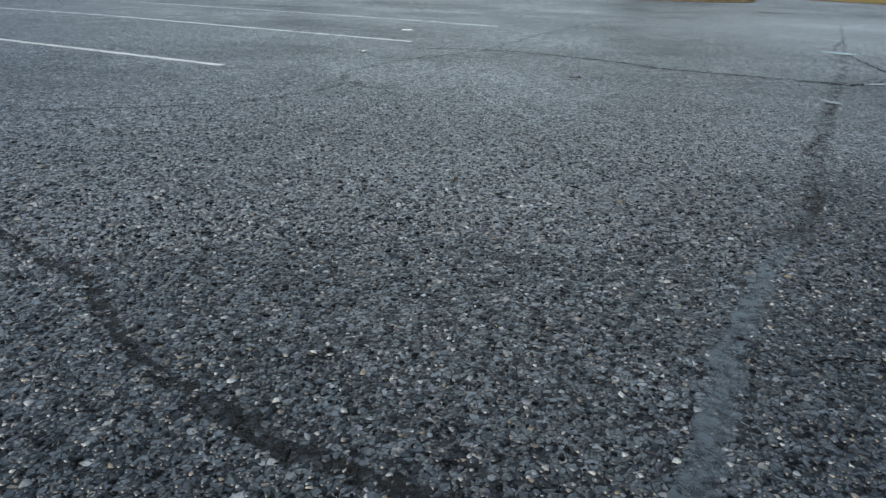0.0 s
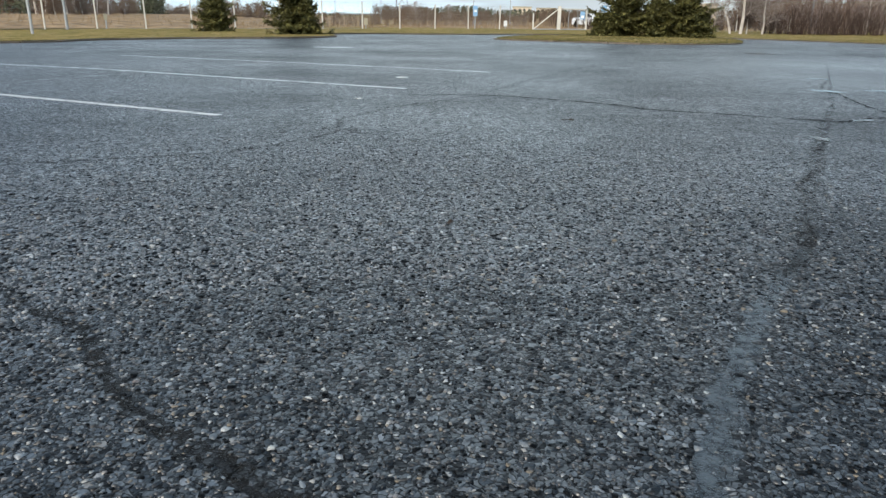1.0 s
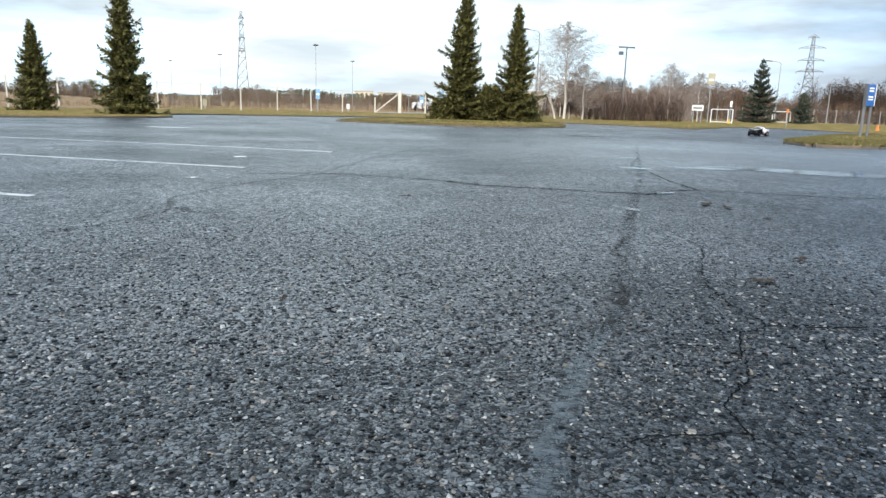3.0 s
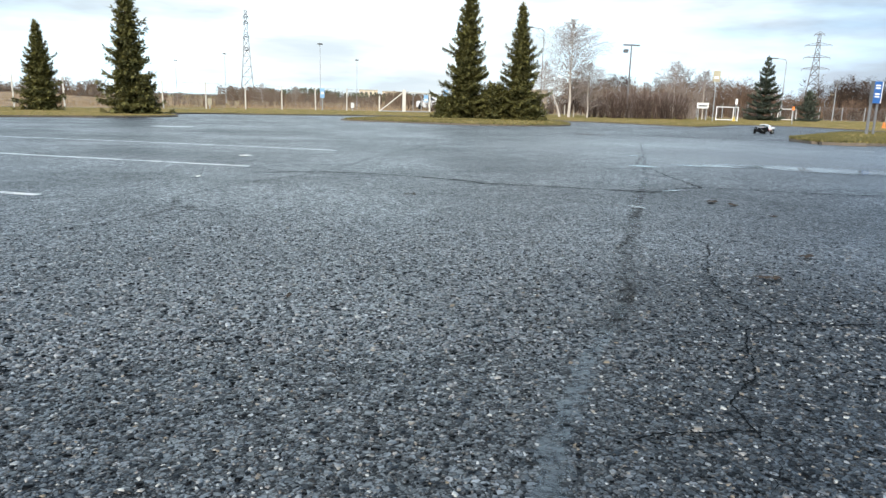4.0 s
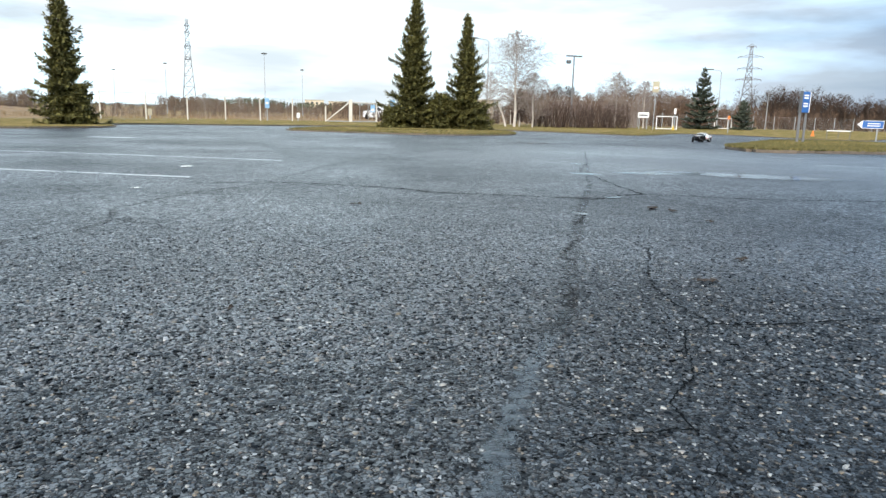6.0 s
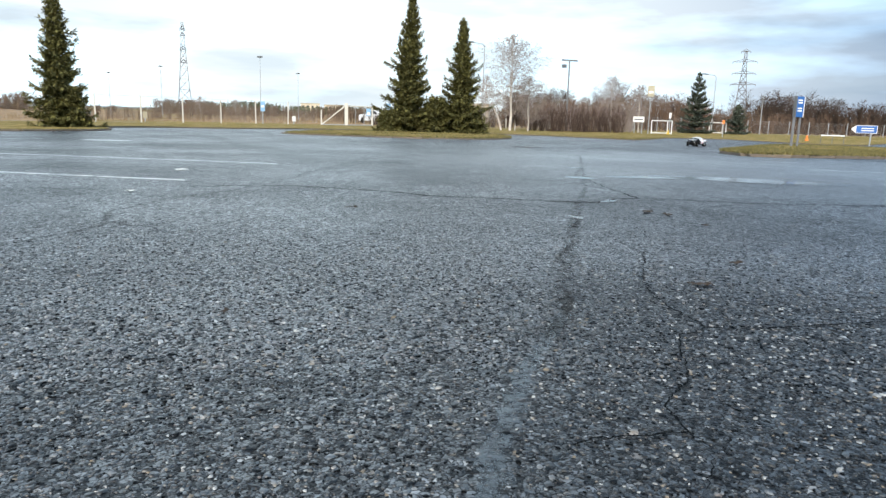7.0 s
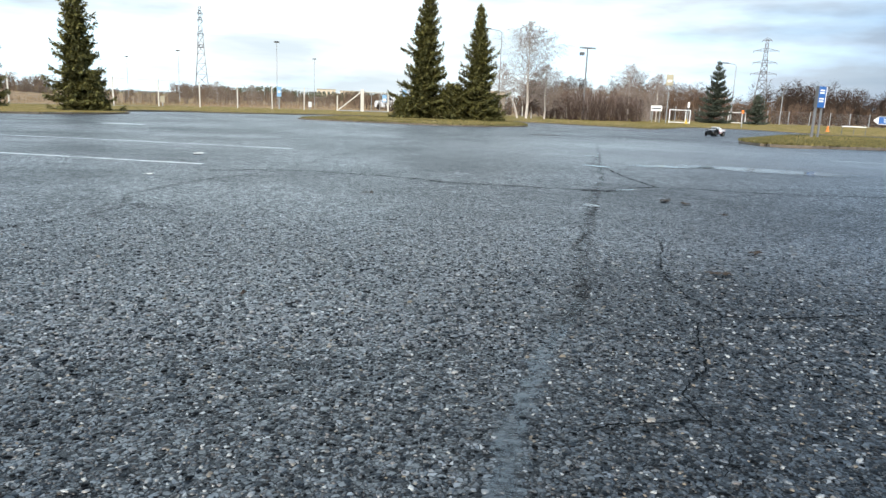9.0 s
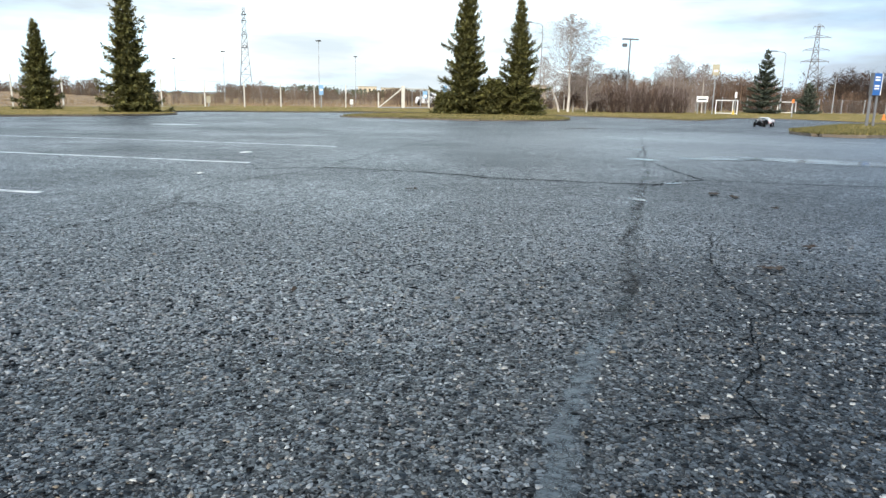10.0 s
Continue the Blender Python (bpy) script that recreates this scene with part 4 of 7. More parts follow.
def grow(verts, faces, rng, p, way, long, r, level, droop, twig_r, spread=0.55, kids=(5, 7)):
    """A limb in kinked pieces that forks into ever finer ones."""
    n = 3 if level > 0 else 2
    q, d = p.copy(), way.copy()
    for i in range(n):
        d = (d + Vector((rng.uniform(-1, 1), rng.uniform(-1, 1), rng.uniform(-0.6, 0.6))) * 0.14 + Vector((0, 0, -droop * (1.0 if level == 0 else 0.15)))).normalized()
        q2 = q + d * (long / n)
        ra, rb = r * (1 - 0.7 * i / n), r * (1 - 0.7 * (i + 1) / n)
        add_stick(verts, faces, q, q2, max(ra, twig_r), max(rb, twig_r * 0.8))
        if level > 0:
            for _ in range(rng.randint(*kids) if i else rng.randint(1, 3)):
                f = rng.random()
                side = Vector((rng.uniform(-1, 1), rng.uniform(-1, 1), rng.uniform(-0.3, 0.5))).normalized()
                grow(verts, faces, rng, q + (q2 - q) * f, (d * (1 - spread * 0.4) + side * spread).normalized(), long * rng.uniform(0.35, 0.58), rb * 0.5, level - 1, droop, twig_r, spread, kids)
        q = q2


def birch(name, x, y, height, seed, label, levels=3, spread=0.7, lean=0.0, trunks=1, twig_r=0.008, material="birch", twigs="twig", droop=0.4, wide=1.0, girth=1.0, limbs=40):
    rng = random.Random(seed)
    tree = thing(name, label, "tree", pose(x, y, terrain(x, y) + 0.05))
    verts, faces = [], []
    for tnum in range(trunks):
        off = Vector((rng.uniform(-0.5, 0.5), rng.uniform(-0.4, 0.4), 0)) * (1 if trunks > 1 else 0)
        h = height * (1 if tnum == 0 else rng.uniform(0.7, 0.95))
        line = [off + Vector((0, 0, -0.1))]
        for i in range(1, 7):
            line.append(off + Vector((lean * h * (i / 6) ** 1.4 + rng.uniform(-0.08, 0.08), rng.uniform(-0.08, 0.08), h * i / 6)))
        part("trunk", tube(line, (0.012 * height + 0.02) * girth, 0.012 * girth, 7), material, tree)
        for i in range(limbs):
            u = 0.14 + 0.86 * (i / limbs) ** 1.2
            p = line[0].lerp(line[-1], u)
            seg = min(5, int(u * 6))
            p = line[seg].lerp(line[seg + 1], u * 6 - seg)
            a = i * 2.4 + rng.uniform(-0.5, 0.5)
            way = Vector((math.cos(a), math.sin(a), 0.9 + 0.8 * u)).normalized()
            grow(verts, faces, rng, p, way, h * wide * (math.sin(min(1.0, 0.18 + 0.76 * (1 - u)) * math.pi) ** 0.8 * 0.34 + 0.08) * min(1.0, 1.7 * (1 - u) + 0.18), 0.022 * (1.2 - u), levels - 1, droop, twig_r, spread, (2, 4))
    part("crown", raw_mesh("crown", verts, faces), twigs, tree)
    return tree


birch("birch_tree", 24.3, 55.5, 7.7, 11, "bare pale birch with fine hanging twigs", 3, twig_r=0.0062, wide=1.0, droop=0.45, girth=1.1, limbs=62)
birch("birch_tree", 26.1, 55.7, 4.5, 12, "bare grey birch of a clump", 3, twig_r=0.0066, droop=0.5, wide=0.95)
birch("birch_tree", 22.8, 57.5, 4.6, 19, "slight bare grey birch behind spruces", 3, twig_r=0.005, droop=0.5, wide=0.8)
birch("birch_tree", 25.4, 56.9, 3.2, 13, "small bare birch with reddish twigs", 3, twig_r=0.007, twigs="brush")
birch("birch_tree", 23.25, 54.9, 2.3, 14, "short leaning white birch stem by the verge", 2, lean=-0.42, twig_r=0.005, wide=0.4, girth=1.9)
birch("birch_tree", 39.3, 64.0, 5.5, 15, "bare pale birch behind dark scrub", 3, twig_r=0.0075, wide=0.85)
birch("birch_tree", 42.0, 62.8, 4.7, 16, "bare pale birch behind dark scrub", 3, twig_r=0.0075, wide=0.8)
birch("birch_tree", -1.5, 97.0, 2.6, 17, "thin bare birch beyond the fence", 3, twig_r=0.0042, limbs=24)
birch("birch_tree", 3.0, 100.0, 2.4, 18, "thin bare birch beyond the fence", 3, twig_r=0.0042, limbs=24)


def scrub(name, a, b, count, tall, depth, seed, label, material="brush", stick=0.012, forks=7, uneven=0.4, category="scrub"):
    """A belt of leafless scrub: crowded upright stems with rising side shoots."""
    rng = random.Random(seed)
    verts, faces = [], []
    a, b = Vector(a), Vector(b)
    across = Vector((-(b - a).y, (b - a).x)).normalized()
    for _ in range(count):
        f = rng.random()
        p2 = a + (b - a) * f + across * rng.uniform(0, depth)
        h = tall * (1 - uneven + uneven * (0.5 + noise.noise(Vector((f * 9.0, seed * 3.1, 0)))) + rng.uniform(-0.15, 0.15))
        p = Vector((p2.x, p2.y, terrain(p2.x, p2.y) + bank(p2.x, p2.y)))
        top = p + Vector((rng.uniform(-0.12, 0.12) * h, rng.uniform(-0.12, 0.12) * h, h))
        add_stick(verts, faces, p, top, stick * 1.8, stick * 0.6)
        for _ in range(forks):
            u = rng.uniform(0.2, 0.95)
            q = p.lerp(top, u)
            long = h * rng.uniform(0.12, 0.32) * (1.15 - u * 0.6)
            way = Vector((rng.uniform(-1, 1), rng.uniform(-1, 1), rng.uniform(0.5, 1.6))).normalized()
            e = q + way * long
            add_stick(verts, faces, q, e, stick * 0.8, stick * 0.4)
            for _ in range(2):
                w2 = (way + Vector((rng.uniform(-1, 1), rng.uniform(-1, 1), rng.uniform(-0.3, 0.8))) * 0.8).normalized()
                s = q.lerp(e, rng.uniform(0.3, 0.9))
                add_stick(verts, faces, s, s + w2 * long * 0.5, stick * 0.5, stick * 0.3)
    me = raw_mesh(name, verts, faces)
    me.materials.append(M[material])
    return tagged(new(name, me), label, category, kind="stuff")


def bare_woods(name, a, b, count, tall, depth, seed, label, material="wood_far", slivers=200, sliver=0.06, uneven=0.5):
    """Leafless woods far off: each tree a stem under a crown of many thin rising twigs."""
    rng = random.Random(seed)
    verts, faces = [], []
    a, b = Vector(a), Vector(b)
    across = Vector((-(b - a).y, (b - a).x)).normalized()
    for _ in range(count):
        f = rng.random()
        p = a + (b - a) * f + across * rng.uniform(0, depth)
        h = tall * (1 - uneven * 0.5 + uneven * noise.noise(Vector((f * 8, seed * 1.7, 0.2))) + rng.uniform(-0.16, 0.16))
        base = Vector((p.x, p.y, terrain(p.x, p.y)))
        lean = Vector((rng.uniform(-0.06, 0.06), rng.uniform(-0.06, 0.06), 1)) * h
        add_stick(verts, faces, base, base + lean * 0.85, sliver * 1.1, sliver * 0.3)
        for _ in range(slivers):
            u = rng.uniform(0.08, 0.98)
            wide = h * 0.30 * max(0.12, math.sin(math.pi * (0.06 + 0.88 * u) ** 1.25))
            ang = rng.uniform(0, 6.28)
            q = base + lean * u + Vector((math.cos(ang), math.sin(ang), 0)) * wide * rng.random() * 0.7
            way = Vector((math.cos(ang) * 0.7 + rng.uniform(-0.4, 0.4), math.sin(ang) * 0.7 + rng.uniform(-0.4, 0.4), rng.uniform(0.4, 1.3))).normalized()
            long = h * rng.uniform(0.07, 0.16)
            side = way.orthogonal().normalized() * sliver * rng.uniform(0.2, 0.6)
            k = len(verts)
            verts.extend([tuple(q - side), tuple(q + side), tuple(q + way * long)])
            faces.append((k, k + 1, k + 2))
    me = raw_mesh(name, verts, faces)
    me.materials.append(M[material])
    return tagged(new(name, me), label, "woods", kind="stuff")


def thicket(name, a, b, count, tall, depth, seed, label, material="brush", stick=0.009, stems=10, twigs=10, uneven=0.5):
    """A belt of leafless shrubs: each has many stems that fan out from one foot and fork into fine twigs towards their tips."""
    rng = random.Random(seed)
    verts, faces = [], []
    a, b = Vector(a), Vector(b)
    across = Vector((-(b - a).y, (b - a).x)).normalized()
    for _ in range(count):
        f = rng.random()
        p2 = a + (b - a) * f + across * rng.uniform(0, depth)
        h = tall * max(0.35, 1 - uneven * 0.6 + uneven * noise.noise(Vector((f * 11.0, seed * 3.1, 0))) + rng.uniform(-0.22, 0.22))
        foot = Vector((p2.x, p2.y, terrain(p2.x, p2.y) + bank(p2.x, p2.y)))
        for _ in range(stems):
            ang, lean = rng.uniform(0, 6.283), rng.uniform(0.02, 0.42)
            out = Vector((math.cos(ang), math.sin(ang), 0))
            long = h * rng.uniform(0.6, 1.05)
            q, way = foot + out * 0.1, (out * lean + Vector((0, 0, 1))).normalized()
            for seg in range(3):
                way = (way + Vector((rng.uniform(-1, 1), rng.uniform(-1, 1), 0.3)) * 0.3).normalized()
                e = q + way * long / 3
                add_stick(verts, faces, q, e, stick * (1.7 - 0.5 * seg), stick * (1.2 - 0.5 * seg))
                for _ in range(twigs * seg // 2):
                    w2 = (way + Vector((rng.uniform(-1, 1), rng.uniform(-1, 1), rng.uniform(-0.2, 0.9))) * 0.9).normalized()
                    g = q.lerp(e, rng.random())
                    t2 = long * rng.uniform(0.10, 0.24)
                    add_stick(verts, faces, g, g + w2 * t2, stick * 0.5, stick * 0.25)
                q = e
    me = raw_mesh(name, verts, faces)
    me.materials.append(M[material])
    return tagged(new(name, me), label, "scrub", kind="stuff")


thicket("thicket", (29.0, 55.7), (38.8, 58.5), 70, 2.9, 3.8, 31, "dense thicket of leafless dark purple-brown bushes")
thicket("thicket", (29.3, 58.2), (44.0, 63.0), 54, 3.8, 4.0, 32, "taller bare bushes with fine grey twigs", "twig", 0.009, 9, 10)
scrub("scrub", (-60.0, 60.0), (-18.0, 82.0), 260, 0.9, 12.0, 36, "knee-high dry brown weeds in a field", "straw", 0.014)
scrub("scrub", (-62.0, 28.0), (-8.0, 54.0), 800, 0.42, 9.0, 37, "dry straw-coloured weeds on a bank by the fence", "straw_stalk", 0.012, 5)
scrub("scrub", (-8.0, 56.0), (14.0, 66.0), 500, 0.4, 8.0, 38, "dry straw-coloured weeds behind the fence", "straw_stalk", 0.012, 5)
scrub("scrub", (14.0, 72.0), (44.0, 80.0), 260, 1.6, 8.0, 33, "low leafless brown scrub beyond the fence", "wood_far", 0.018)


bare_woods("bare_woods", (-110.0, 84.0), (-52.0, 116.0), 220, 7.4, 14.0, 35, "bare grey-brown woods along the field's edge", sliver=0.08)
bare_woods("bare_woods", (-42.0, 122.0), (-14.0, 150.0), 90, 1.3, 10.0, 38, "low bare brown trees behind the field", "wood_hazed", sliver=0.06)
bare_woods("bare_woods", (-9.0, 64.0), (32.0, 82.0), 420, 1.5, 12.0, 30, "low tangle of leafless brown bushes behind the fence", "wood_hazed", sliver=0.03, slivers=60, uneven=0.3)
bare_woods("bare_woods", (-10.0, 120.0), (44.0, 112.0), 420, 2.5, 24.0, 34, "wide belt of leafless reddish brown scrub and saplings", "wood_hazed", sliver=0.06)
thicket("thicket", (44.0, 74.5), (100.0, 77.0), 190, 2.2, 5.0, 71, "leafless brown undergrowth behind a fence", "wood_far", 0.014, 9, 7)
thicket("thicket", (13.6, 64.0), (46.0, 75.0), 110, 1.5, 5.0, 72, "low leafless brown undergrowth behind a fence", "wood_far", 0.014, 9, 6)
bare_woods("bare_woods", (38.0, 80.0), (100.0, 84.0), 480, 4.6, 12.0, 32, "belt of leafless orange-brown trees behind a fence", "wood_rust", sliver=0.07, slivers=240, uneven=0.9)
bare_woods("bare_woods", (44.0, 98.0), (108.0, 98.0), 320, 6.6, 14.0, 73, "taller belt of bare grey-brown trees farther off", sliver=0.08, slivers=240, uneven=0.9)
bare_woods("bare_woods", (88.0, 90.0), (150.0, 76.0), 640, 8.4, 16.0, 37, "tall bare brown trees beyond the road", sliver=0.1, slivers=240, uneven=0.8)
bare_woods("bare_woods", (150.0, 76.0), (190.0, 20.0), 220, 8.0, 16.0, 39, "bare brown trees beyond the road", sliver=0.08)


def far_pines(name, a, b, count, tall, depth, seed, label):
    """Distant evergreen woods: many narrow crowns of ragged clumps."""
    rng = random.Random(seed)
    verts, faces = [], []
    a, b = Vector(a), Vector(b)
    across = Vector((-(b - a).y, (b - a).x)).normalized()
    for _ in range(count):
        f = rng.random()
        p = a + (b - a) * f + across * rng.uniform(0, depth)
        h = tall * (0.75 + 0.5 * noise.noise(Vector((f * 7, seed, 0.3))) + rng.uniform(-0.07, 0.07))
        base = Vector((p.x, p.y, terrain(p.x, p.y)))
        add_stick(verts, faces, base, base + Vector((0, 0, h * 0.95)), 0.12, 0.03)
        for _ in range(46):
            u = rng.uniform(0.12, 1.0)
            r = h * 0.24 * (1.08 - u) + 0.15
            ang = rng.uniform(0, 6.28)
            q = base + Vector((math.cos(ang) * r * rng.random(), math.sin(ang) * r * rng.random(), h * u))
            s = h * rng.uniform(0.04, 0.085)
            k = len(verts)
            for _ in range(4):
                verts.append(tuple(q + Vector((rng.uniform(-1, 1), rng.uniform(-1, 1), rng.uniform(-0.7, 0.7))) * s))
            faces.extend([(k, k + 1, k + 2), (k, k + 2, k + 3), (k + 1, k + 3, k + 2), (k, k + 3, k + 1)])
    me = raw_mesh(name, verts, faces)
    me.materials.append(M["pine_far"])
    return tagged(new(name, me), label, "woods", kind="stuff")


# slender birches in front of the brown woods
for k, (x, y, tall, lean) in enumerate([(-30.8, 58.4, 5.2, -0.05), (-30.3, 58.9, 4.6, 0.05), (-28.9, 59.3, 5.6, -0.08), (-28.4, 59.7, 4.9, -0.02), (-26.9, 60.3, 3.6, 0.02), (-26.3, 60.7, 3.9, 0.14), (-35.5, 55.0, 5.2, 0.04)]):
    birch("birch_tree", x, y, tall, 60 + k, "slender pale birch before bare brown woods", 2, lean=lean, twig_r=0.007, wide=0.7, girth=1.25, limbs=28)
bare_woods("bare_woods", (-78.0, 40.0), (-38.0, 66.0), 210, 5.9, 9.0, 51, "tall bare reddish brown woods behind a straw bank", "wood_rust", sliver=0.07, slivers=260, uneven=0.35)
bare_woods("bare_woods", (-38.0, 66.0), (-30.4, 71.0), 60, 5.2, 6.0, 52, "bare reddish brown trees thinning out along a bank", "wood_rust", sliver=0.065, slivers=240, uneven=0.5)
bare_woods("bare_woods", (-33.0, 74.5), (-17.0, 84.0), 190, 2.5, 7.0, 53, "low bare brown trees behind a straw bank", "wood_hazed", sliver=0.045, slivers=160, uneven=0.4)
for k, (tx, ty, tall) in enumerate(((-29.3, 56.9, 3.6), (-28.8, 57.2, 3.9), (-28.3, 59.6, 4.1), (-27.9, 59.8, 3.8), (-27.8, 64.3, 3.3), (-26.6, 64.9, 3.1), (-37.0, 58.0, 4.4))):
    birch("birch_tree", tx, ty, tall, 60 + k, "pale-stemmed bare birch on a straw bank", 3, twig_r=0.006, twigs="wood_rust", wide=0.6)
far_pines("pine_clump", (-35.6, 60.6), (-33.2, 61.6), 7, 4.6, 1.5, 54, "dark green conifers among bare trees")
far_pines("pine_clump", (-28.5, 74.2), (-26.9, 75.2), 44, 3.5, 1.0, 55, "round dark green pine clump behind a fence")
far_pines("far_woods", (-14.0, 272.0), (75.0, 290.0), 620, 4.7, 30.0, 41, "distant dark green pine woods on the horizon")
far_pines("far_woods", (-190.0, 220.0), (-14.0, 272.0), 460, 1.0, 30.0, 42, "low distant evergreen woods on the horizon")
far_pines("far_woods", (75.0, 290.0), (330.0, 200.0), 520, 6.0, 40.0, 43, "distant woods along the horizon")
far_pines("pine_clump", (-62.0, 100.0), (-56.0, 104.0), 8, 5.0, 4.0, 45, "dark evergreens among bare trees")


# ---- fence, gate, poles, signs ----
FENCE_A, FENCE_MID, FENCE_B = Vector((-19.27, 42.88)), Vector((-12.31, 46.99)), Vector((8.4, 59.2))


def fence_post(tall, lean=0.0, r=0.045):
    bm = tube([(0, 0, -0.1), (lean * tall, 0, tall)], r, r, 8)
    add_disc(bm, (lean * tall, 0, tall + 0.01), (0, 0, 1), r * 1.15, 0.02, 8)
    return bm


def fence(name, a, b, count, tall, label, material="post", extra=0, wires=9, joined=False):
    """Posts with a wire mesh stretched between them."""
    run = thing(name, label, "fence", pose(a.x, a.y, terrain(a.x, a.y)))
    rng = random.Random(7)
    step = (b - a) / count
    z0 = terrain(a.x, a.y)
    for i in range(1, count) if joined else range(-extra, count + 1):
        p = a + step * i
        ob = part("fence_post", fence_post(tall * rng.uniform(0.97, 1.03), rng.uniform(-0.015, 0.015)), material, run)
        ob.location = (p.x - a.x, p.y - a.y, terrain(p.x, p.y) - z0)
    verts, faces = [], []
    for i in range(-extra, count):
        p, q = a + step * i, a + step * (i + 1)
        p3 = Vector((p.x - a.x, p.y - a.y, terrain(p.x, p.y) - z0))
        q3 = Vector((q.x - a.x, q.y - a.y, terrain(q.x, q.y) - z0))
        for k in range(wires):
            h = Vector((0, 0, 0.06 + (tall - 0.12) * k / (wires - 1)))
            add_stick(verts, faces, p3 + h, q3 + h, 0.002 if 0 < k < wires - 1 else 0.006, 0.002 if 0 < k < wires - 1 else 0.006)
        for k in range(24):
            f, f2 = k / 24, (k + 8) / 24
            for s0, s1 in ((0.06, tall - 0.06), (tall - 0.06, 0.06)):
                e = min(1.0, f2)
                cut = (e - f) / (f2 - f)
                add_stick(verts, faces, p3.lerp(q3, f) + Vector((0, 0, s0)), p3.lerp(q3, e) + Vector((0, 0, s0 + (s1 - s0) * cut)), 0.0016, 0.0016)
    part("wire_mesh", raw_mesh("wire_mesh", verts, faces), "galv", run, "thin grey chain-link wire")
    return run


fence("fence", FENCE_A, FENCE_MID, 3, 1.85, "wire mesh fence on pale concrete posts beside a bank", extra=9)
fence("fence", FENCE_MID, FENCE_B, 8, 1.85, "wire mesh fence on pale concrete posts", joined=True)
fence("fence", Vector((13.6, 61.5)), Vector((44.0, 72.0)), 10, 1.6, "low wire mesh fence behind bare trees")
fence("fence", Vector((44.0, 72.0)), Vector((96.0, 74.0)), 15, 1.75, "long wire mesh fence along the far verge", "galv")


def gate():
    """A slide gate: a heavy post, a framed leaf and a braced tail."""
    a, b, c = Vector((8.74, 59.4)), Vector((10.96, 60.0)), Vector((13.54, 61.5))
    z0 = terrain(b.x, b.y)
    g = thing("slide_gate", "pale steel sliding gate with a diagonal brace", "gate", pose(b.x, b.y, z0))
    d, e = a - b, c - b
    part("gate_post", box(-0.13, 0.13, -0.13, 0.13, -0.1, 1.95, 0.01), "post", g, "thick pale gate post")
    part("tail_post", tube([(d.x, d.y, -0.1), (d.x, d.y, 1.35)], 0.06), "post", g)
    part("brace", tube([(d.x, d.y, 0.1), (0, 0, 1.8)], 0.05), "post", g)
    part("rail", tube([(d.x, d.y, 0.12), (0, 0, 0.12), (e.x, e.y, 0.12)], 0.05), "galv", g)
    part("top_rail", tube([(0, 0, 1.72), (e.x, e.y, 1.72)], 0.045), "post", g)
    part("end_post", tube([(e.x, e.y, -0.1), (e.x, e.y, 1.78)], 0.06), "post", g)
    for f in (0.35, 0.68):
        part("upright", tube([(e.x * f, e.y * f, 0.12), (e.x * f, e.y * f, 1.72)], 0.022), "galv", g)
    plate = box(-0.2, 0.2, -0.012, 0.012, 0.0, 0.62, 0.01)
    ob = part("gate_sign", plate, "sign_pale", g, "small blue and white notice")
    ob.matrix_local = pose(e.x * 0.85, e.y * 0.85 - 0.08, 0.95)
    part("notice", box(-0.13, 0.13, -0.016, -0.012, 0.08, 0.3), "sign_white", ob)
    return g


gate()


def lamp_post(x, y, tall, label, head="disc", r=0.06, facing=0.0):
    z0 = terrain(x, y)
    lp = thing("street_lamp", label, "street lamp", pose(x, y, z0, 0, 0, facing))
    part("pole", tube([(0, 0, -0.1), (0, 0, tall * 0.45), (0, 0, tall)], r, r * 0.55, 8), "lattice" if head == "twin" else "galv", lp)
    if head == "disc":
        bm = bmesh.new()
        add_disc(bm, (0, 0, tall + 0.04), (0, 0, 1), 0.30, 0.06, 14, 0.12)
        add_disc(bm, (0, 0, tall - 0.03), (0, 0, 1), 0.26, 0.08, 14, 0.30)
        part("lamp_head", bm, "sign_grey", lp, "shallow grey bell-shaped head")
    elif head == "cross":
        part("cross_arm", box(-0.45, 0.45, -0.06, 0.06, tall - 0.25, tall - 0.13, 0.02), "lattice", lp)
    elif head == "twin":
        bm = box(-0.95, 0.95, -0.1, 0.1, tall - 0.12, tall + 0.04, 0.02)
        part("cross_arm", bm, "lattice", lp)
        part("floodlight", box(-0.85, -0.42, -0.2, 0.2, tall - 0.85, tall - 0.5, 0.04), "sign_grey", lp, "boxy grey floodlight")
    else:
        part("arm", tube([(0, 0, tall), (-0.25, 0, tall + 0.22), (-1.3, 0, tall + 0.3)], 0.04, 0.035, 6), "galv", lp)
        part("lamp_head", box(-2.1, -1.25, -0.12, 0.12, tall + 0.26, tall + 0.38, 0.03), "sign_grey", lp, "flat grey lantern")
    return lp


LAMP = "tall grey lamp post with a bell-shaped head"
lamp_post(4.8, 74.8, 6.5, LAMP, r=0.045)
lamp_post(-5.9, 94.8, 6.2, LAMP, r=0.045)
lamp_post(-13.6, 109.1, 5.8, LAMP, r=0.045)
lamp_post(11.4, 99.3, 6.3, LAMP, r=0.045)
lamp_post(37.7, 70.5, 7.6, "floodlight mast with a cross arm", "twin", 0.13)
lamp_post(60.0, 73.7, 6.9, "curved-arm grey street lamp", "arm", 0.08)
lamp_post(25.5, 65.2, 7.9, "dark slender street lamp", "arm", 0.07, 10)
lamp_post(-19.36, 39.5, 6.5, "pale painted lamp mast with a thicker foot", "disc", 0.075)
lamp_post(67.6, 73.7, 5.0, "grey cross-topped pole by the road", "cross", 0.065)
lamp_post(120.0, 88.0, 7.0, "distant curved-arm street lamp", "arm", 0.09)


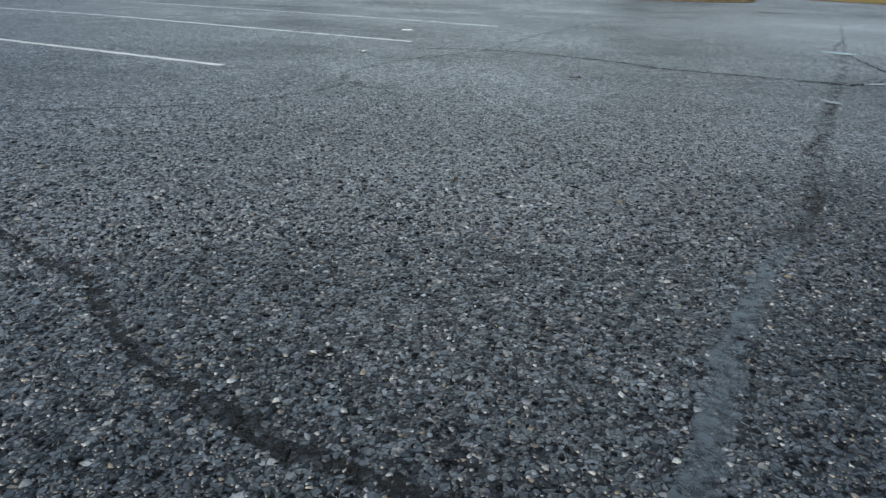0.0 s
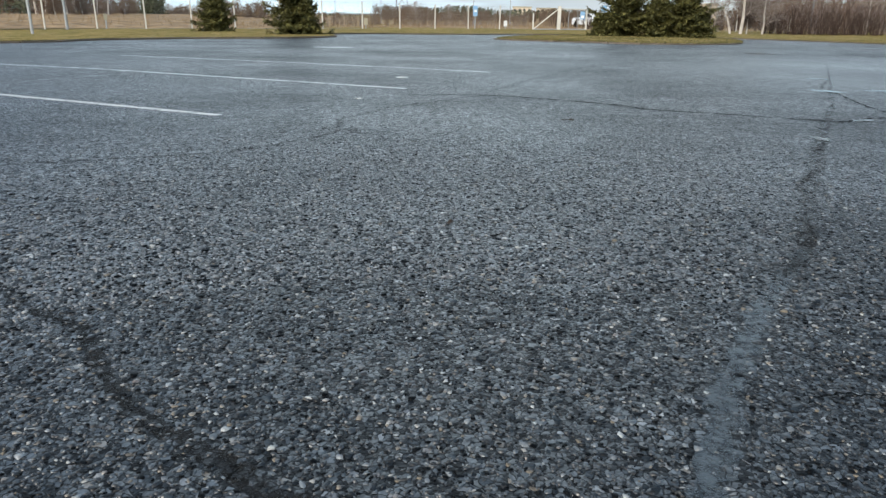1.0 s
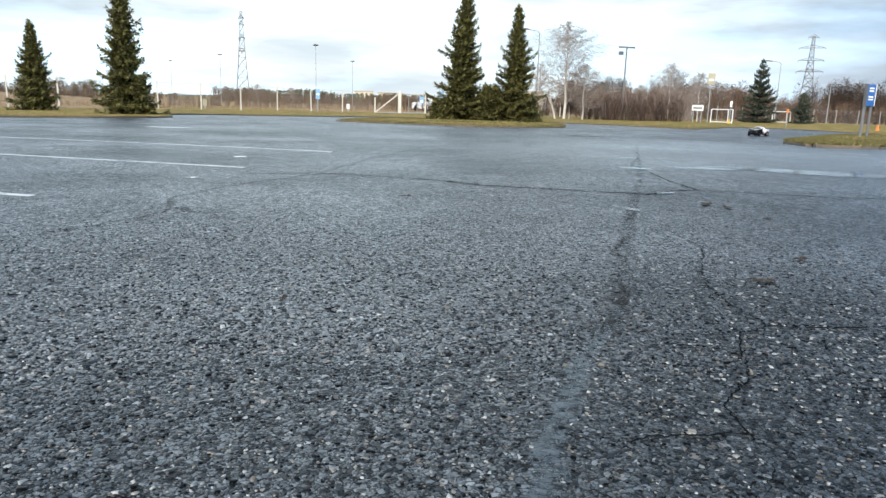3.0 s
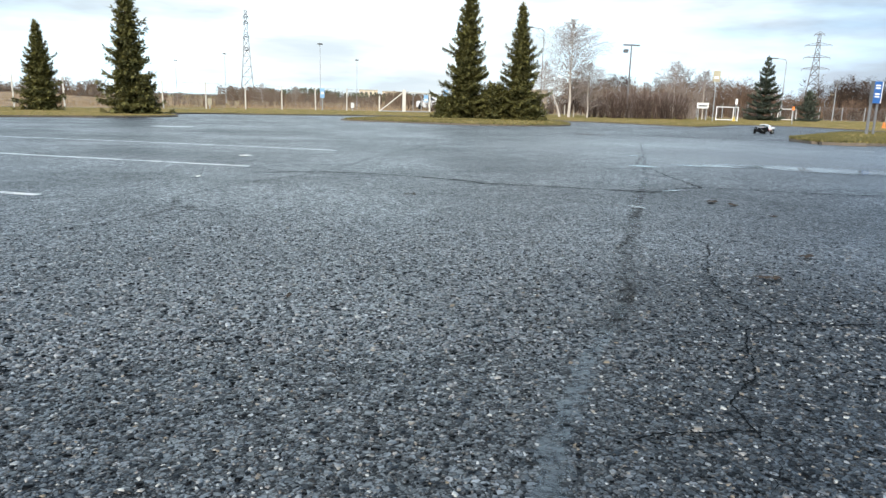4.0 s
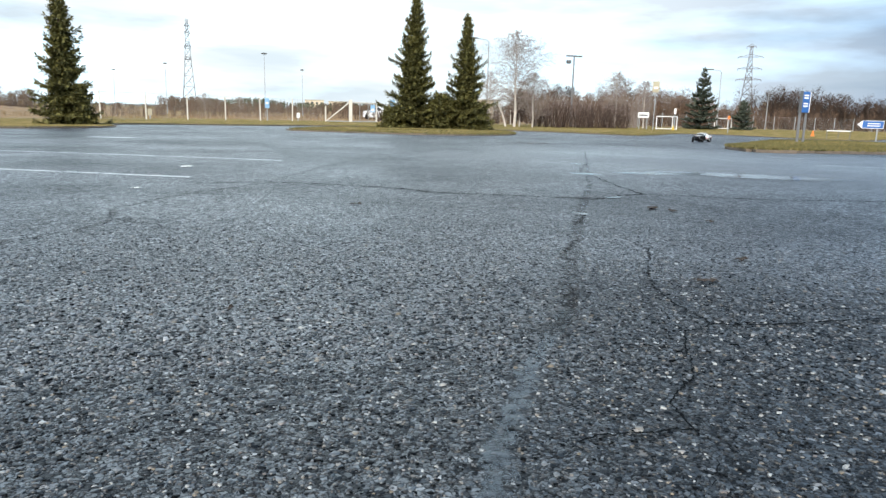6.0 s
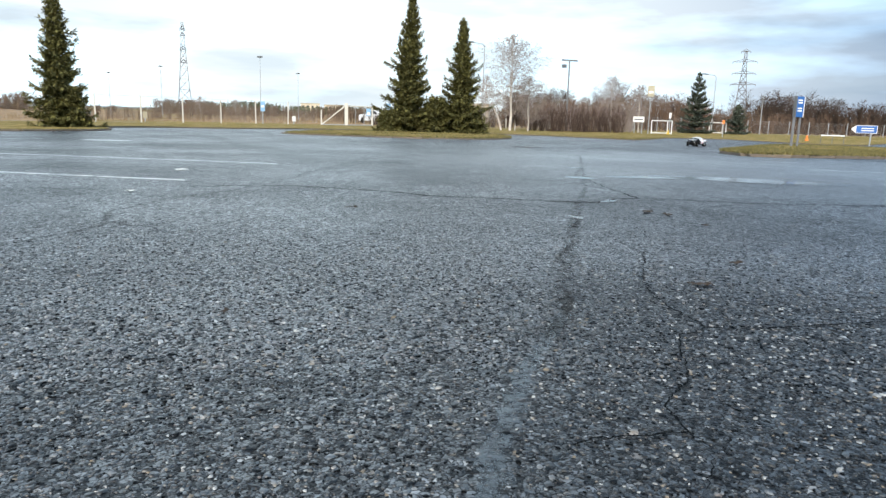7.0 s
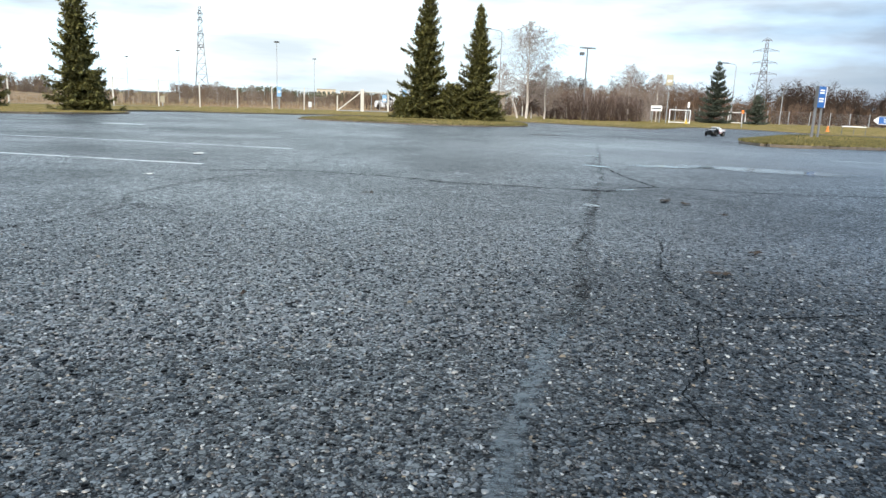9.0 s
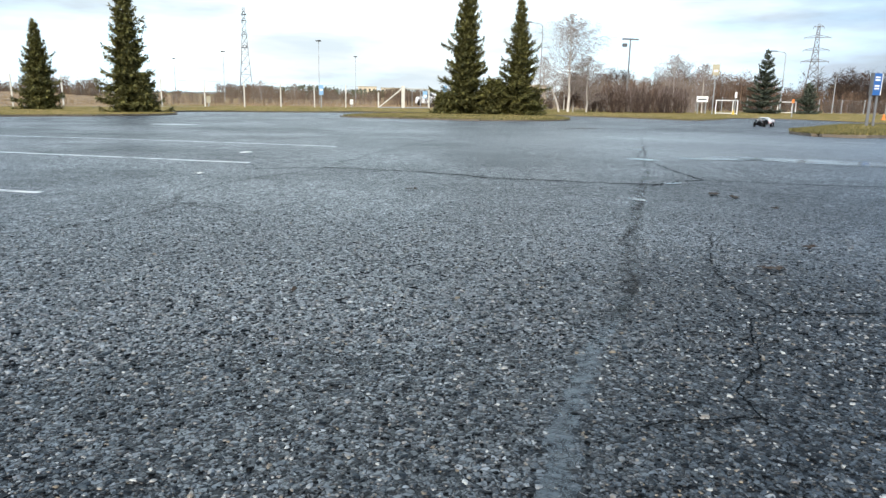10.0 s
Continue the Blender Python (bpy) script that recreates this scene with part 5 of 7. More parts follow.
def pylon(x, y, tall, base, arms, label, facing=0.0, thin=1.0):
    """A lattice pylon: four tapering legs, cross bracing and cross arms."""
    z0 = terrain(x, y)
    t = thing("power_pylon", label, "pylon", pose(x, y, z0, 0, 0, facing))

    def half(u):
        return base * ((1 - u) ** 1.35 * 0.85 + 0.15)

    legs = []
    levels = [0, 0.13, 0.26, 0.38, 0.49, 0.59, 0.68, 0.76, 0.84, 0.92, 1.0]
    for sx, sy in ((1, 1), (-1, 1), (-1, -1), (1, -1)):
        legs.append([Vector((sx * half(u), sy * half(u), u * tall)) for u in levels])
        part("leg", tube(legs[-1], 0.16 * thin, 0.11 * thin, 4), "lattice", t)
    bm = bmesh.new()
    for i in range(len(levels) - 1):
        for k in range(4):
            a, b = legs[k], legs[(k + 1) % 4]
            add_tube(bm, [a[i], b[i + 1]], 0.075 * thin, None, 4)
            add_tube(bm, [b[i], a[i + 1]], 0.075 * thin, None, 4)
            add_tube(bm, [a[i + 1], b[i + 1]], 0.07 * thin, None, 4)
    part("bracing", bm, "lattice", t)
    for u, wide in arms:
        bm = bmesh.new()
        zc = u * tall
        for sx in (-1, 1):
            tip = Vector((sx * wide, 0, zc))
            for sy in (-1, 1):
                add_tube(bm, [Vector((0, sy * half(u), zc)), tip], 0.11, 0.08, 4)
            add_tube(bm, [Vector((0, 0, zc + tall * 0.035)), tip], 0.11, 0.08, 4)
            add_tube(bm, [tip, tip + Vector((0, 0, -0.5))], 0.07, 0.07, 5)
        tagged(part("cross_arm", bm, "lattice", t), kind="stuff")
    return t


pylon(-6.4, 189.9, 22.0, 1.75, [(0.93, 0.6), (0.86, 0.6), (0.71, 0.7), (0.56, 0.75)], "tall slim lattice mast on the horizon", 0.0, 0.5)
pylon(151.0, 173.5, 22.6, 2.3, [(0.99, 1.3), (0.86, 3.4), (0.71, 3.3), (0.57, 3.5)], "lattice power pylon with four cross arms", -42)


def sign_board(x, y, m_turn, label):
    """A tall blue route board on two posts, seen at an angle, with a grey back."""
    z0 = terrain(x, y) + 0.1
    s = thing("road_sign", label, "road sign", pose(x, y, z0, 0, 0, m_turn))
    part("post", tube([(-0.16, 0.05, -0.1), (-0.16, 0.05, 1.9)], 0.055), "lattice", s)
    part("post", tube([(0.2, 0.05, -0.1), (0.2, 0.05, 1.9)], 0.045), "lattice", s)
    board = part("board", box(-0.20, 0.24, -0.03, 0.03, 1.14, 1.96, 0.012), "sign_blue", s, "blue panel with white bars")
    part("back_panel", box(-0.245, -0.205, -0.05, 0.09, 1.14, 1.98, 0.01), "sign_grey", s, "dark grey side panel")
    part("edge", box(0.242, 0.262, -0.045, 0.04, 1.14, 1.96, 0.008), "sign_white", s, "white edge")
    for z in (1.78, 1.68, 1.46, 1.36):
        part("bar", box(-0.12, 0.14, -0.036, -0.031, z, z + 0.06), "sign_white", board)
    return s


sign_board(22.6, 22.6, 8, "blue and white direction sign on two steel posts")


def board_on_posts(x, y, tall, wide, high, material, turn, label, posts=2, bars=(), name="road_sign", edge=None, pole=0.0):
    z0 = terrain(x, y) + 0.05
    s = thing(name, label, "road sign", pose(x, y, z0, 0, 0, turn))
    for k in range(posts):
        px = pole if posts == 1 else (k - 0.5) * wide * 0.7
        part("post", tube([(px, 0.05, -0.1), (px, 0.05, tall - 0.03)], 0.04), "galv", s)
    b = part("board", box(-wide / 2, wide / 2, -0.02, 0.02, tall - high, tall, 0.008), material, s)
    if edge:
        part("edge", box(-wide / 2 - 0.04, wide / 2 + 0.04, 0.0, 0.024, tall - high - 0.04, tall + 0.04, 0.008), edge, s)
    for x0, x1, za, zb in bars:
        part("bar", box(x0 * wide, x1 * wide, -0.026, -0.021, tall - high + za * high, tall - high + zb * high), "sign_white" if material != "sign_white" else "sign_grey", b)
    return s


FLAG = Vector((-14.62, 27.24))
board_on_posts(-19.3, 44.2, 0.85, 0.2, 0.34, "sign_cream", 24, "small faded cream notice on a stake by the fence", 1)


def arrow_sign(x, y, turn):
    """A blue direction sign that points to one side, on a single post."""
    z0 = terrain(x, y) + 0.05
    a = thing("road_sign", "blue arrow-shaped direction sign with white lettering bars", "road sign", pose(x, y, z0, 0, 0, turn))
    part("post", tube([(0.35, 0.05, -0.1), (0.35, 0.05, 1.4)], 0.05), "galv", a)

    def plate(pts, y0, thick):
        bm = bmesh.new()
        bm.faces.new([bm.verts.new((px, y0, pz)) for px, pz in pts])
        thicken(bm, thick, (0, 1, 0))
        return bm

    part("edge", plate([(-0.95, 1.16), (-0.62, 0.88), (0.72, 0.88), (0.72, 1.44), (-0.62, 1.44)], 0.0, 0.02), "sign_white", a, "white pointed edge")
    b = part("board", plate([(-0.62, 0.91), (0.69, 0.91), (0.69, 1.41), (-0.62, 1.41)], -0.006, 0.005), "sign_blue", a)
    for za, zb in ((1.04, 1.10), (1.2, 1.26)):
        part("bar", plate([(-0.3, za), (0.5, za), (0.5, zb), (-0.3, zb)], -0.011, 0.004), "sign_white", b)


arrow_sign(45.5, 39.1, -48)
board_on_posts(38.9, 58.2, 1.6, 1.0, 0.5, "sign_white", -32, "small white notice board on two posts", 2, [(-0.4, 0.4, 0.3, 0.6)])
board_on_posts(39.7, 57.7, 4.5, 0.62, 1.0, "sign_cream", -32, "pale cream square sign on a tall pole", 1, [(-0.3, 0.3, 0.3, 0.5)])
board_on_posts(FLAG.x + 0.22, FLAG.y, 4.2, 0.43, 2.0, "sign_blue", 22, "tall blue and white flag sign by the verge", 1, [(-0.32, 0.36, 0.62, 0.72), (-0.32, 0.36, 0.36, 0.46), (-0.32, 0.36, 0.14, 0.24)], pole=-0.23)
board_on_posts(FLAG.x - 0.22, FLAG.y - 0.05, 4.2, 0.36, 2.05, "flag_grey", 22, "grey flag sign with a pale emblem", 1, [(-0.2, 0.2, 0.45, 0.75), (-0.3, 0.3, 0.2, 0.3)], pole=0.16)
board_on_posts(3.75, 56.2, 1.75, 0.34, 0.75, "sign_pale", 0, "small blue notice on a pole by the fence", 1, [(-0.3, 0.3, 0.4, 0.6)])
board_on_posts(14.9, 61.0, 2.0, 0.42, 0.5, "sign_pale", -10, "round-cornered blue road sign on a pole", 1, [(-0.25, 0.25, 0.35, 0.65)])
board_on_posts(-4.6, 55.0, 0.75, 0.3, 0.48, "sign_cream", 0, "small white notice low on the fence", 1)
board_on_posts(6.4, 58.8, 0.7, 0.28, 0.42, "sign_white", 0, "small white notice low on the fence", 1)
board_on_posts(42.0, 57.6, 2.05, 0.2, 0.5, "sign_white", -34, "white notice on a slim pole near a gate", 1)


def steel_frame_gate(x, y, turn):
    """A low white swing barrier."""
    s = thing("barrier_gate", "white tubular swing gate across a path", "gate", pose(x, y, terrain(x, y), 0, 0, turn))
    for px in (-0.95, 0.55, 0.95):
        part("upright", tube([(px, 0, -0.1), (px, 0, 1.35)], 0.045), "sign_white", s)
    for z in (0.15, 1.33):
        part("rail", tube([(-0.95, 0, z), (0.95, 0, z)], 0.04), "sign_white", s)
    return s


steel_frame_gate(41.9, 58.7, -34)
steel_frame_gate(57.5, 69.5, -34)


def warning_foot(x, y, tall=0.42):
    """A yellow and orange rubber foot of a road marker."""
    bm = bmesh.new()
    add_tube(bm, [(0, 0, 0), (0, 0, 0.1), (0, 0, tall)], 0.17, 0.06, 8)
    return solid("marker_block", bm, "sign_yellow" if tall < 0.45 else "orange", "bright road marker block on the verge", "marker", pose(x, y, terrain(x, y) + 0.06))


warning_foot(41.6, 57.2)
warning_foot(48.4, 47.2, 0.455)


def guard_rail(x, y, turn, long):
    """A low white rail on short posts."""
    r = thing("guard_rail", "low white tubular rail on the grass before a fence", "guard rail", pose(x, y, terrain(x, y) + 0.05, 0, 0, turn))
    part("rail", tube([(-long / 2, 0, 0.6), (long / 2, 0, 0.6)], 0.04), "sign_white", r)
    for k in (-0.48, 0.0, 0.48):
        part("post", tube([(k * long, 0, -0.1), (k * long, 0, 0.6)], 0.02), "sign_grey", r)
    return r


guard_rail(42.0, 38.7, -47, 1.5)
board_on_posts(43.7, 52.1, 1.5, 0.2, 0.32, "orange", -38, "small orange notice on a slim pole near a fence", 1)


# ---- buildings and cars far off ----
def far_block(x, y, wide, deep, tall, turn, storeys, bays, label):
    """A plain block of flats with rows of windows."""
    z0 = terrain(x, y)
    h = thing("apartment_block", label, "building", pose(x, y, z0, 0, 0, turn))
    part("wall", box(-wide / 2, wide / 2, -deep / 2, deep / 2, -0.5, tall, 0.02), "render_wall", h)
    part("roof", box(-wide / 2 - 0.2, wide / 2 + 0.2, -deep / 2 - 0.2, deep / 2 + 0.2, tall, tall + 0.35, 0.05), "roofing", h)
    pane = mesh_of(box(-0.45, 0.45, -0.05, 0.05, 0, 0.9, 0.01), "window")
    pane.materials.append(M["dark_window"])
    for i in range(storeys):
        for k in range(bays):
            w = new("window", pane)
            w.parent = h
            w.location = (-wide / 2 + wide * (k + 0.5) / bays, -deep / 2 - 0.02, tall * (i + 0.3) / storeys)
    return h


far_block(41.5, 316.0, 8.0, 10.0, 4.5, -8, 2, 4, "pale yellow block of flats above distant woods")
far_block(51.5, 314.0, 8.0, 10.0, 4.1, -8, 2, 5, "pale yellow block of flats above distant woods")
far_block(53.7, 139.6, 4.2, 6.0, 3.5, -25, 1, 2, "low pale building half hidden by bare trees")
far_block(156.4, 168.7, 5.0, 6.0, 6.0, -42, 3, 4, "pale building glimpsed among bare trees")


def parked_car(x, y, turn, paint, label):
    """A small hatchback: body, glass, four wheels."""
    c = thing("parked_car", label, "car", pose(x, y, terrain(x, y) + 0.07, 0, 0, turn))
    outline = [(-2.0, 0.25), (-2.0, 0.75), (-1.85, 0.95), (-1.0, 1.0), (-0.55, 1.4), (0.9, 1.45), (1.75, 1.0), (1.95, 0.9), (2.0, 0.3)]
    bm = bmesh.new()
    bm.faces.new([bm.verts.new((px, -0.8, pz)) for px, pz in outline])
    thicken(bm, 1.6, (0, 1, 0))
    bmesh.ops.bevel(bm, geom=bm.edges[:], offset=0.07, segments=2, affect="EDGES", profile=0.6)
    part("body", bm, paint, c, smooth=True)
    for sgn in (-1, 1):
        bm = bmesh.new()
        bm.faces.new([bm.verts.new((px, sgn * 0.80, pz)) for px, pz in ((-0.85, 1.02), (-0.5, 1.34), (0.8, 1.38), (1.35, 1.04))])
        thicken(bm, 0.02, (0, sgn, 0))
        part("side_glass", bm, "dark_window", c)
        for px in (-1.25, 1.25):
            part("wheel", add_disc(bmesh.new(), (px, sgn * 0.72, 0.3), (0, 1, 0), 0.31, 0.2, 18), "tyre", c)
    return c


parked_car(17.55, 78.06, -62, "car_white", "white hatchback standing beyond the slide gate")


# ---- the model truck: x ahead, y to its left, z up from the ground between the axles ----
TRUCK = Vector((15.6, 19.85))
truck = thing("model_truck", "white, black and red large-scale radio-controlled short-course truck on asphalt", "model truck", pose(TRUCK.x, TRUCK.y, terrain(TRUCK.x, TRUCK.y), 0, 0, 211.5))
AXLE_R, AXLE_F, WHEEL_R = -0.283, 0.283, 0.083

CAB = [(0.06, 0.188), (0.12, 0.196), (0.17, 0.194), (0.198, 0.181), (0.222, 0.153), (0.287, 0.120), (0.32, 0.103)]
BED = [(0.06, 0.190), (0.15, 0.205), (0.195, 0.204), (0.215, 0.197), (0.25, 0.190)]
NOSE = [(0.06, 0.178), (0.12, 0.190), (0.18, 0.186), (0.21, 0.172), (0.23, 0.150), (0.30, 0.12)]


def along(table, z):
    if z <= table[0][0]:
        return table[0][1]
    for (a, u), (b, v) in zip(table, table[1:]):
        if z <= b:
            return u + (v - u) * (z - a) / (b - a)
    return table[-1][1]


def ease(a, b, x):
    t = max(0.0, min(1.0, (x - a) / (b - a)))
    return t * t * (3 - 2 * t)


def flank_raw(x, z):
    w = along(BED, z) + (along(CAB, z) - along(BED, z)) * ease(-0.185, -0.12, x)
    w += (along(NOSE, z) - w) * ease(0.08, 0.15, x)
    return w - 0.012 * ease(-0.38, -0.45, x)


def flank(x, z):
    """Half width of the body shell at a point of its side, its creases softened."""
    return sum(flank_raw(x, z + d) * f for d, f in ((-0.009, 0.2), (-0.0045, 0.2), (0.0, 0.2), (0.0045, 0.2), (0.009, 0.2)))


def panel(poly, side, thick=0.0022, lift=0.0, step=0.014, hole=None):
    """A sheet cut to an outline of the side view (x, z) and bent onto the body's flank. side: -1 right, 1 left."""
    bm = bmesh.new()
    bm.faces.new([bm.verts.new((x, 0, z)) for x, z in poly])
    for axis, n in (((1, 0, 0), 0), ((0, 0, 1), 1)):
        lo, hi = min(p[n] for p in poly), max(p[n] for p in poly)
        d = math.ceil(lo / step) * step
        while d < hi:
            bmesh.ops.bisect_plane(bm, geom=bm.verts[:] + bm.edges[:] + bm.faces[:], plane_co=Vector(axis) * d, plane_no=axis)
            d += step
    if hole:
        for (ax, az), (bx, bz) in zip(hole, hole[1:] + hole[:1]):
            bmesh.ops.bisect_plane(bm, geom=bm.verts[:] + bm.edges[:] + bm.faces[:], plane_co=(ax, 0, az), plane_no=(bz - az, 0, -(bx - ax)))

        def inside(c):
            s = [(bx - ax) * (c.z - az) - (bz - az) * (c.x - ax) for (ax, az), (bx, bz) in zip(hole, hole[1:] + hole[:1])]
            return all(v > 0 for v in s) or all(v < 0 for v in s)

        bmesh.ops.delete(bm, geom=[f for f in bm.faces if inside(f.calc_center_median())], context="FACES")
    for v in bm.verts:
        v.co.y = side * (flank(v.co.x, v.co.z) + lift)
    if thick:
        thicken(bm, thick, (0, -side, 0))
    return bm


def arc(cx, cz, r, a0, a1, n=14):
    return [(cx + r * math.cos(radians(a0 + (a1 - a0) * i / n)), cz + r * math.sin(radians(a0 + (a1 - a0) * i / n))) for i in range(n + 1)]


def curve(pts, per=6):
    return [(p.x, p.y) for p in smooth_loop(pts, False, per)]


SWEEP = curve([(-0.184, 0.128), (-0.08, 0.127), (-0.012, 0.1265), (0.03, 0.132), (0.058, 0.153), (0.077, 0.183), (0.098, 0.209), (0.124, 0.226)])
WINDOW = [(-0.058, 0.286), (0.030, 0.2845), (0.083, 0.224), (-0.058, 0.2225)]
EDGE_OUT = [(-0.440, 0.232), (-0.43, 0.225), (-0.404, 0.2135), (-0.366, 0.2145), (-0.321, 0.222), (-0.272, 0.226), (-0.239, 0.223), (-0.191, 0.2145), (-0.168, 0.2135), (-0.15, 0.220)]
EDGE_IN = [(-0.440, 0.242), (-0.424, 0.231), (-0.402, 0.2195), (-0.36, 0.2205), (-0.30, 0.2265), (-0.15, 0.231)]
BED_TOP = [(x, along(EDGE_OUT, x)) for x in (-0.15, -0.16, -0.168, -0.18, -0.191, -0.215, -0.239, -0.257, -0.272, -0.295, -0.321, -0.345, -0.366, -0.385, -0.404, -0.42, -0.43, -0.438)]
SIDE_OUTLINE = ([(-0.440, 0.174), (-0.402, 0.160), (-0.366, 0.150)] + arc(AXLE_R, WHEEL_R, 0.100, 138, 27)[1:] + SWEEP
                + [(0.122, 0.230), (0.085, 0.262), (0.047, 0.293), (0.03, 0.2985), (0.0, 0.3015), (-0.06, 0.303), (-0.108, 0.303), (-0.124, 0.297), (-0.138, 0.262), (-0.143, 0.235)] + BED_TOP)


def ring_of(line, width):
    """A band of a given width along a line of the side view."""
    left, right = [], []
    for i, (x, z) in enumerate(line):
        ax, az = line[max(0, i - 1)]
        bx, bz = line[min(len(line) - 1, i + 1)]
        d = math.hypot(bx - ax, bz - az)
        nx, nz = -(bz - az) / d, (bx - ax) / d
        left.append((x + nx * width / 2, z + nz * width / 2))
        right.append((x - nx * width / 2, z - nz * width / 2))
    return left + right[::-1]


def band(line, width, side, lift=0.0015):
    """The band as a strip of short quads bent onto the flank."""
    pts = ring_of(line, width)
    n = len(line)
    bm = bmesh.new()
    vs = [bm.verts.new((x, side * (flank(x, z) + lift), z)) for x, z in pts]
    for i in range(n - 1):
        bm.faces.new((vs[i], vs[i + 1], vs[2 * n - 2 - i], vs[2 * n - 1 - i]))
    thicken(bm, 0.001, (0, -side, 0))
    return bm


def slanted(x0, z0, x1, z1, n, gap=0.22, slant=0.3, rise=0.0):
    """Plain slanted blocks in a row: what stands for lettering that is not spelled out."""
    out = []
    w = (x1 - x0) / n
    for i in range(n):
        a, b = x0 + i * w, x0 + (i + 1 - gap) * w
        dz = rise * (i + 0.5) / n
        s = slant * (z1 - z0)
        out.append([(a, z0 + dz), (b, z0 + dz), (b + s, z1 + dz), (a + s, z1 + dz)])
    return out


def marks(name, polys, side, material, parent, label, lift=0.0022):
    """Thin stickers: a part for each outline."""
    for poly in polys:
        bm = panel(poly, side, 0.0, lift * 0.62, 0.014)
        thicken(bm, 0.0007, (0, -side, 0))
        part(name, bm, material, parent, label)


def ring_mark(name, cx, cz, rx, rz, width, side, material, parent, label, lift=0.0022, turn=0.0, n=30):
    """A thin oval line on the flank."""
    a, b = ellipse(cx, cz, rx, rz, n, turn), ellipse(cx, cz, rx - width, rz - width, n, turn)
    bm = bmesh.new()
    va, vb = ([bm.verts.new((x, side * (flank(x, z) + lift * 0.62), z)) for x, z in line] for line in (a, b))
    for i in range(n):
        bm.faces.new((va[i], va[(i + 1) % n], vb[(i + 1) % n], vb[i]))
    thicken(bm, 0.0007, (0, -side, 0))
    return part(name, bm, material, parent, label)


def ellipse(cx, cz, rx, rz, n=24, turn=0.0):
    out = []
    for i in range(n):
        a = 2 * math.pi * i / n
        u, v = rx * math.cos(a), rz * math.sin(a)
        out.append((cx + u * math.cos(turn) - v * math.sin(turn), cz + u * math.sin(turn) + v * math.cos(turn)))
    return out


def disc_mark(bm, x, z, side, r, lift, thick=0.002, n=14):
    y = side * (flank(x, z) + lift)
    return add_disc(bm, (x, y, z), (0, side, 0), r, thick, n)


def inset_blocks(blocks, d):
    """The same slanted blocks, drawn in by d on every side."""
    return [[(a[0] + d, a[1] + d), (b[0] - d * 0.5, b[1] + d), (c[0] - d, c[1] - d), (e[0] + d * 0.5, e[1] - d)] for a, b, c, e in blocks]


def emblem_blocks(x0, z0, x1, z1, slant=0.42, rise=0.0):
    """Four slanted blocks of unlike widths, as a heavy emblem."""
    cuts = [0.0, 0.25, 0.52, 0.80, 1.0]
    out = []
    for k in range(4):
        a, b = x0 + (x1 - x0) * cuts[k], x0 + (x1 - x0) * (cuts[k + 1] - 0.015)
        za, zb = z0 + rise * k, z1 + rise * k - (0.16 * (z1 - z0) if k in (1, 2) else 0)
        s = slant * (zb - za)
        out.append([(a, za), (b, za), (b + s, zb), (a + s, zb)])
    return out


def shelf(x, v, side, lift=0.0):
    """A point of the bed side's top: v is 0 at the outer edge and 1 at the inner one."""
    zo, zi = along(EDGE_OUT, x), along(EDGE_IN, x)
    yo = flank(x, zo) - 0.001
    return Vector((x, side * (yo + (0.134 - yo) * v), zo + (zi - zo) * v + 0.001 * math.sin(v * math.pi) + lift))


def shelf_mark(name, polys, side, material, parent, label, lift):
    for poly in polys:
        bm = bmesh.new()
        bm.faces.new([bm.verts.new(shelf(x, v, side, lift)) for x, v in poly])
        thicken(bm, 0.0006, (0, 0, -1))
        part(name, bm, material, parent, label)


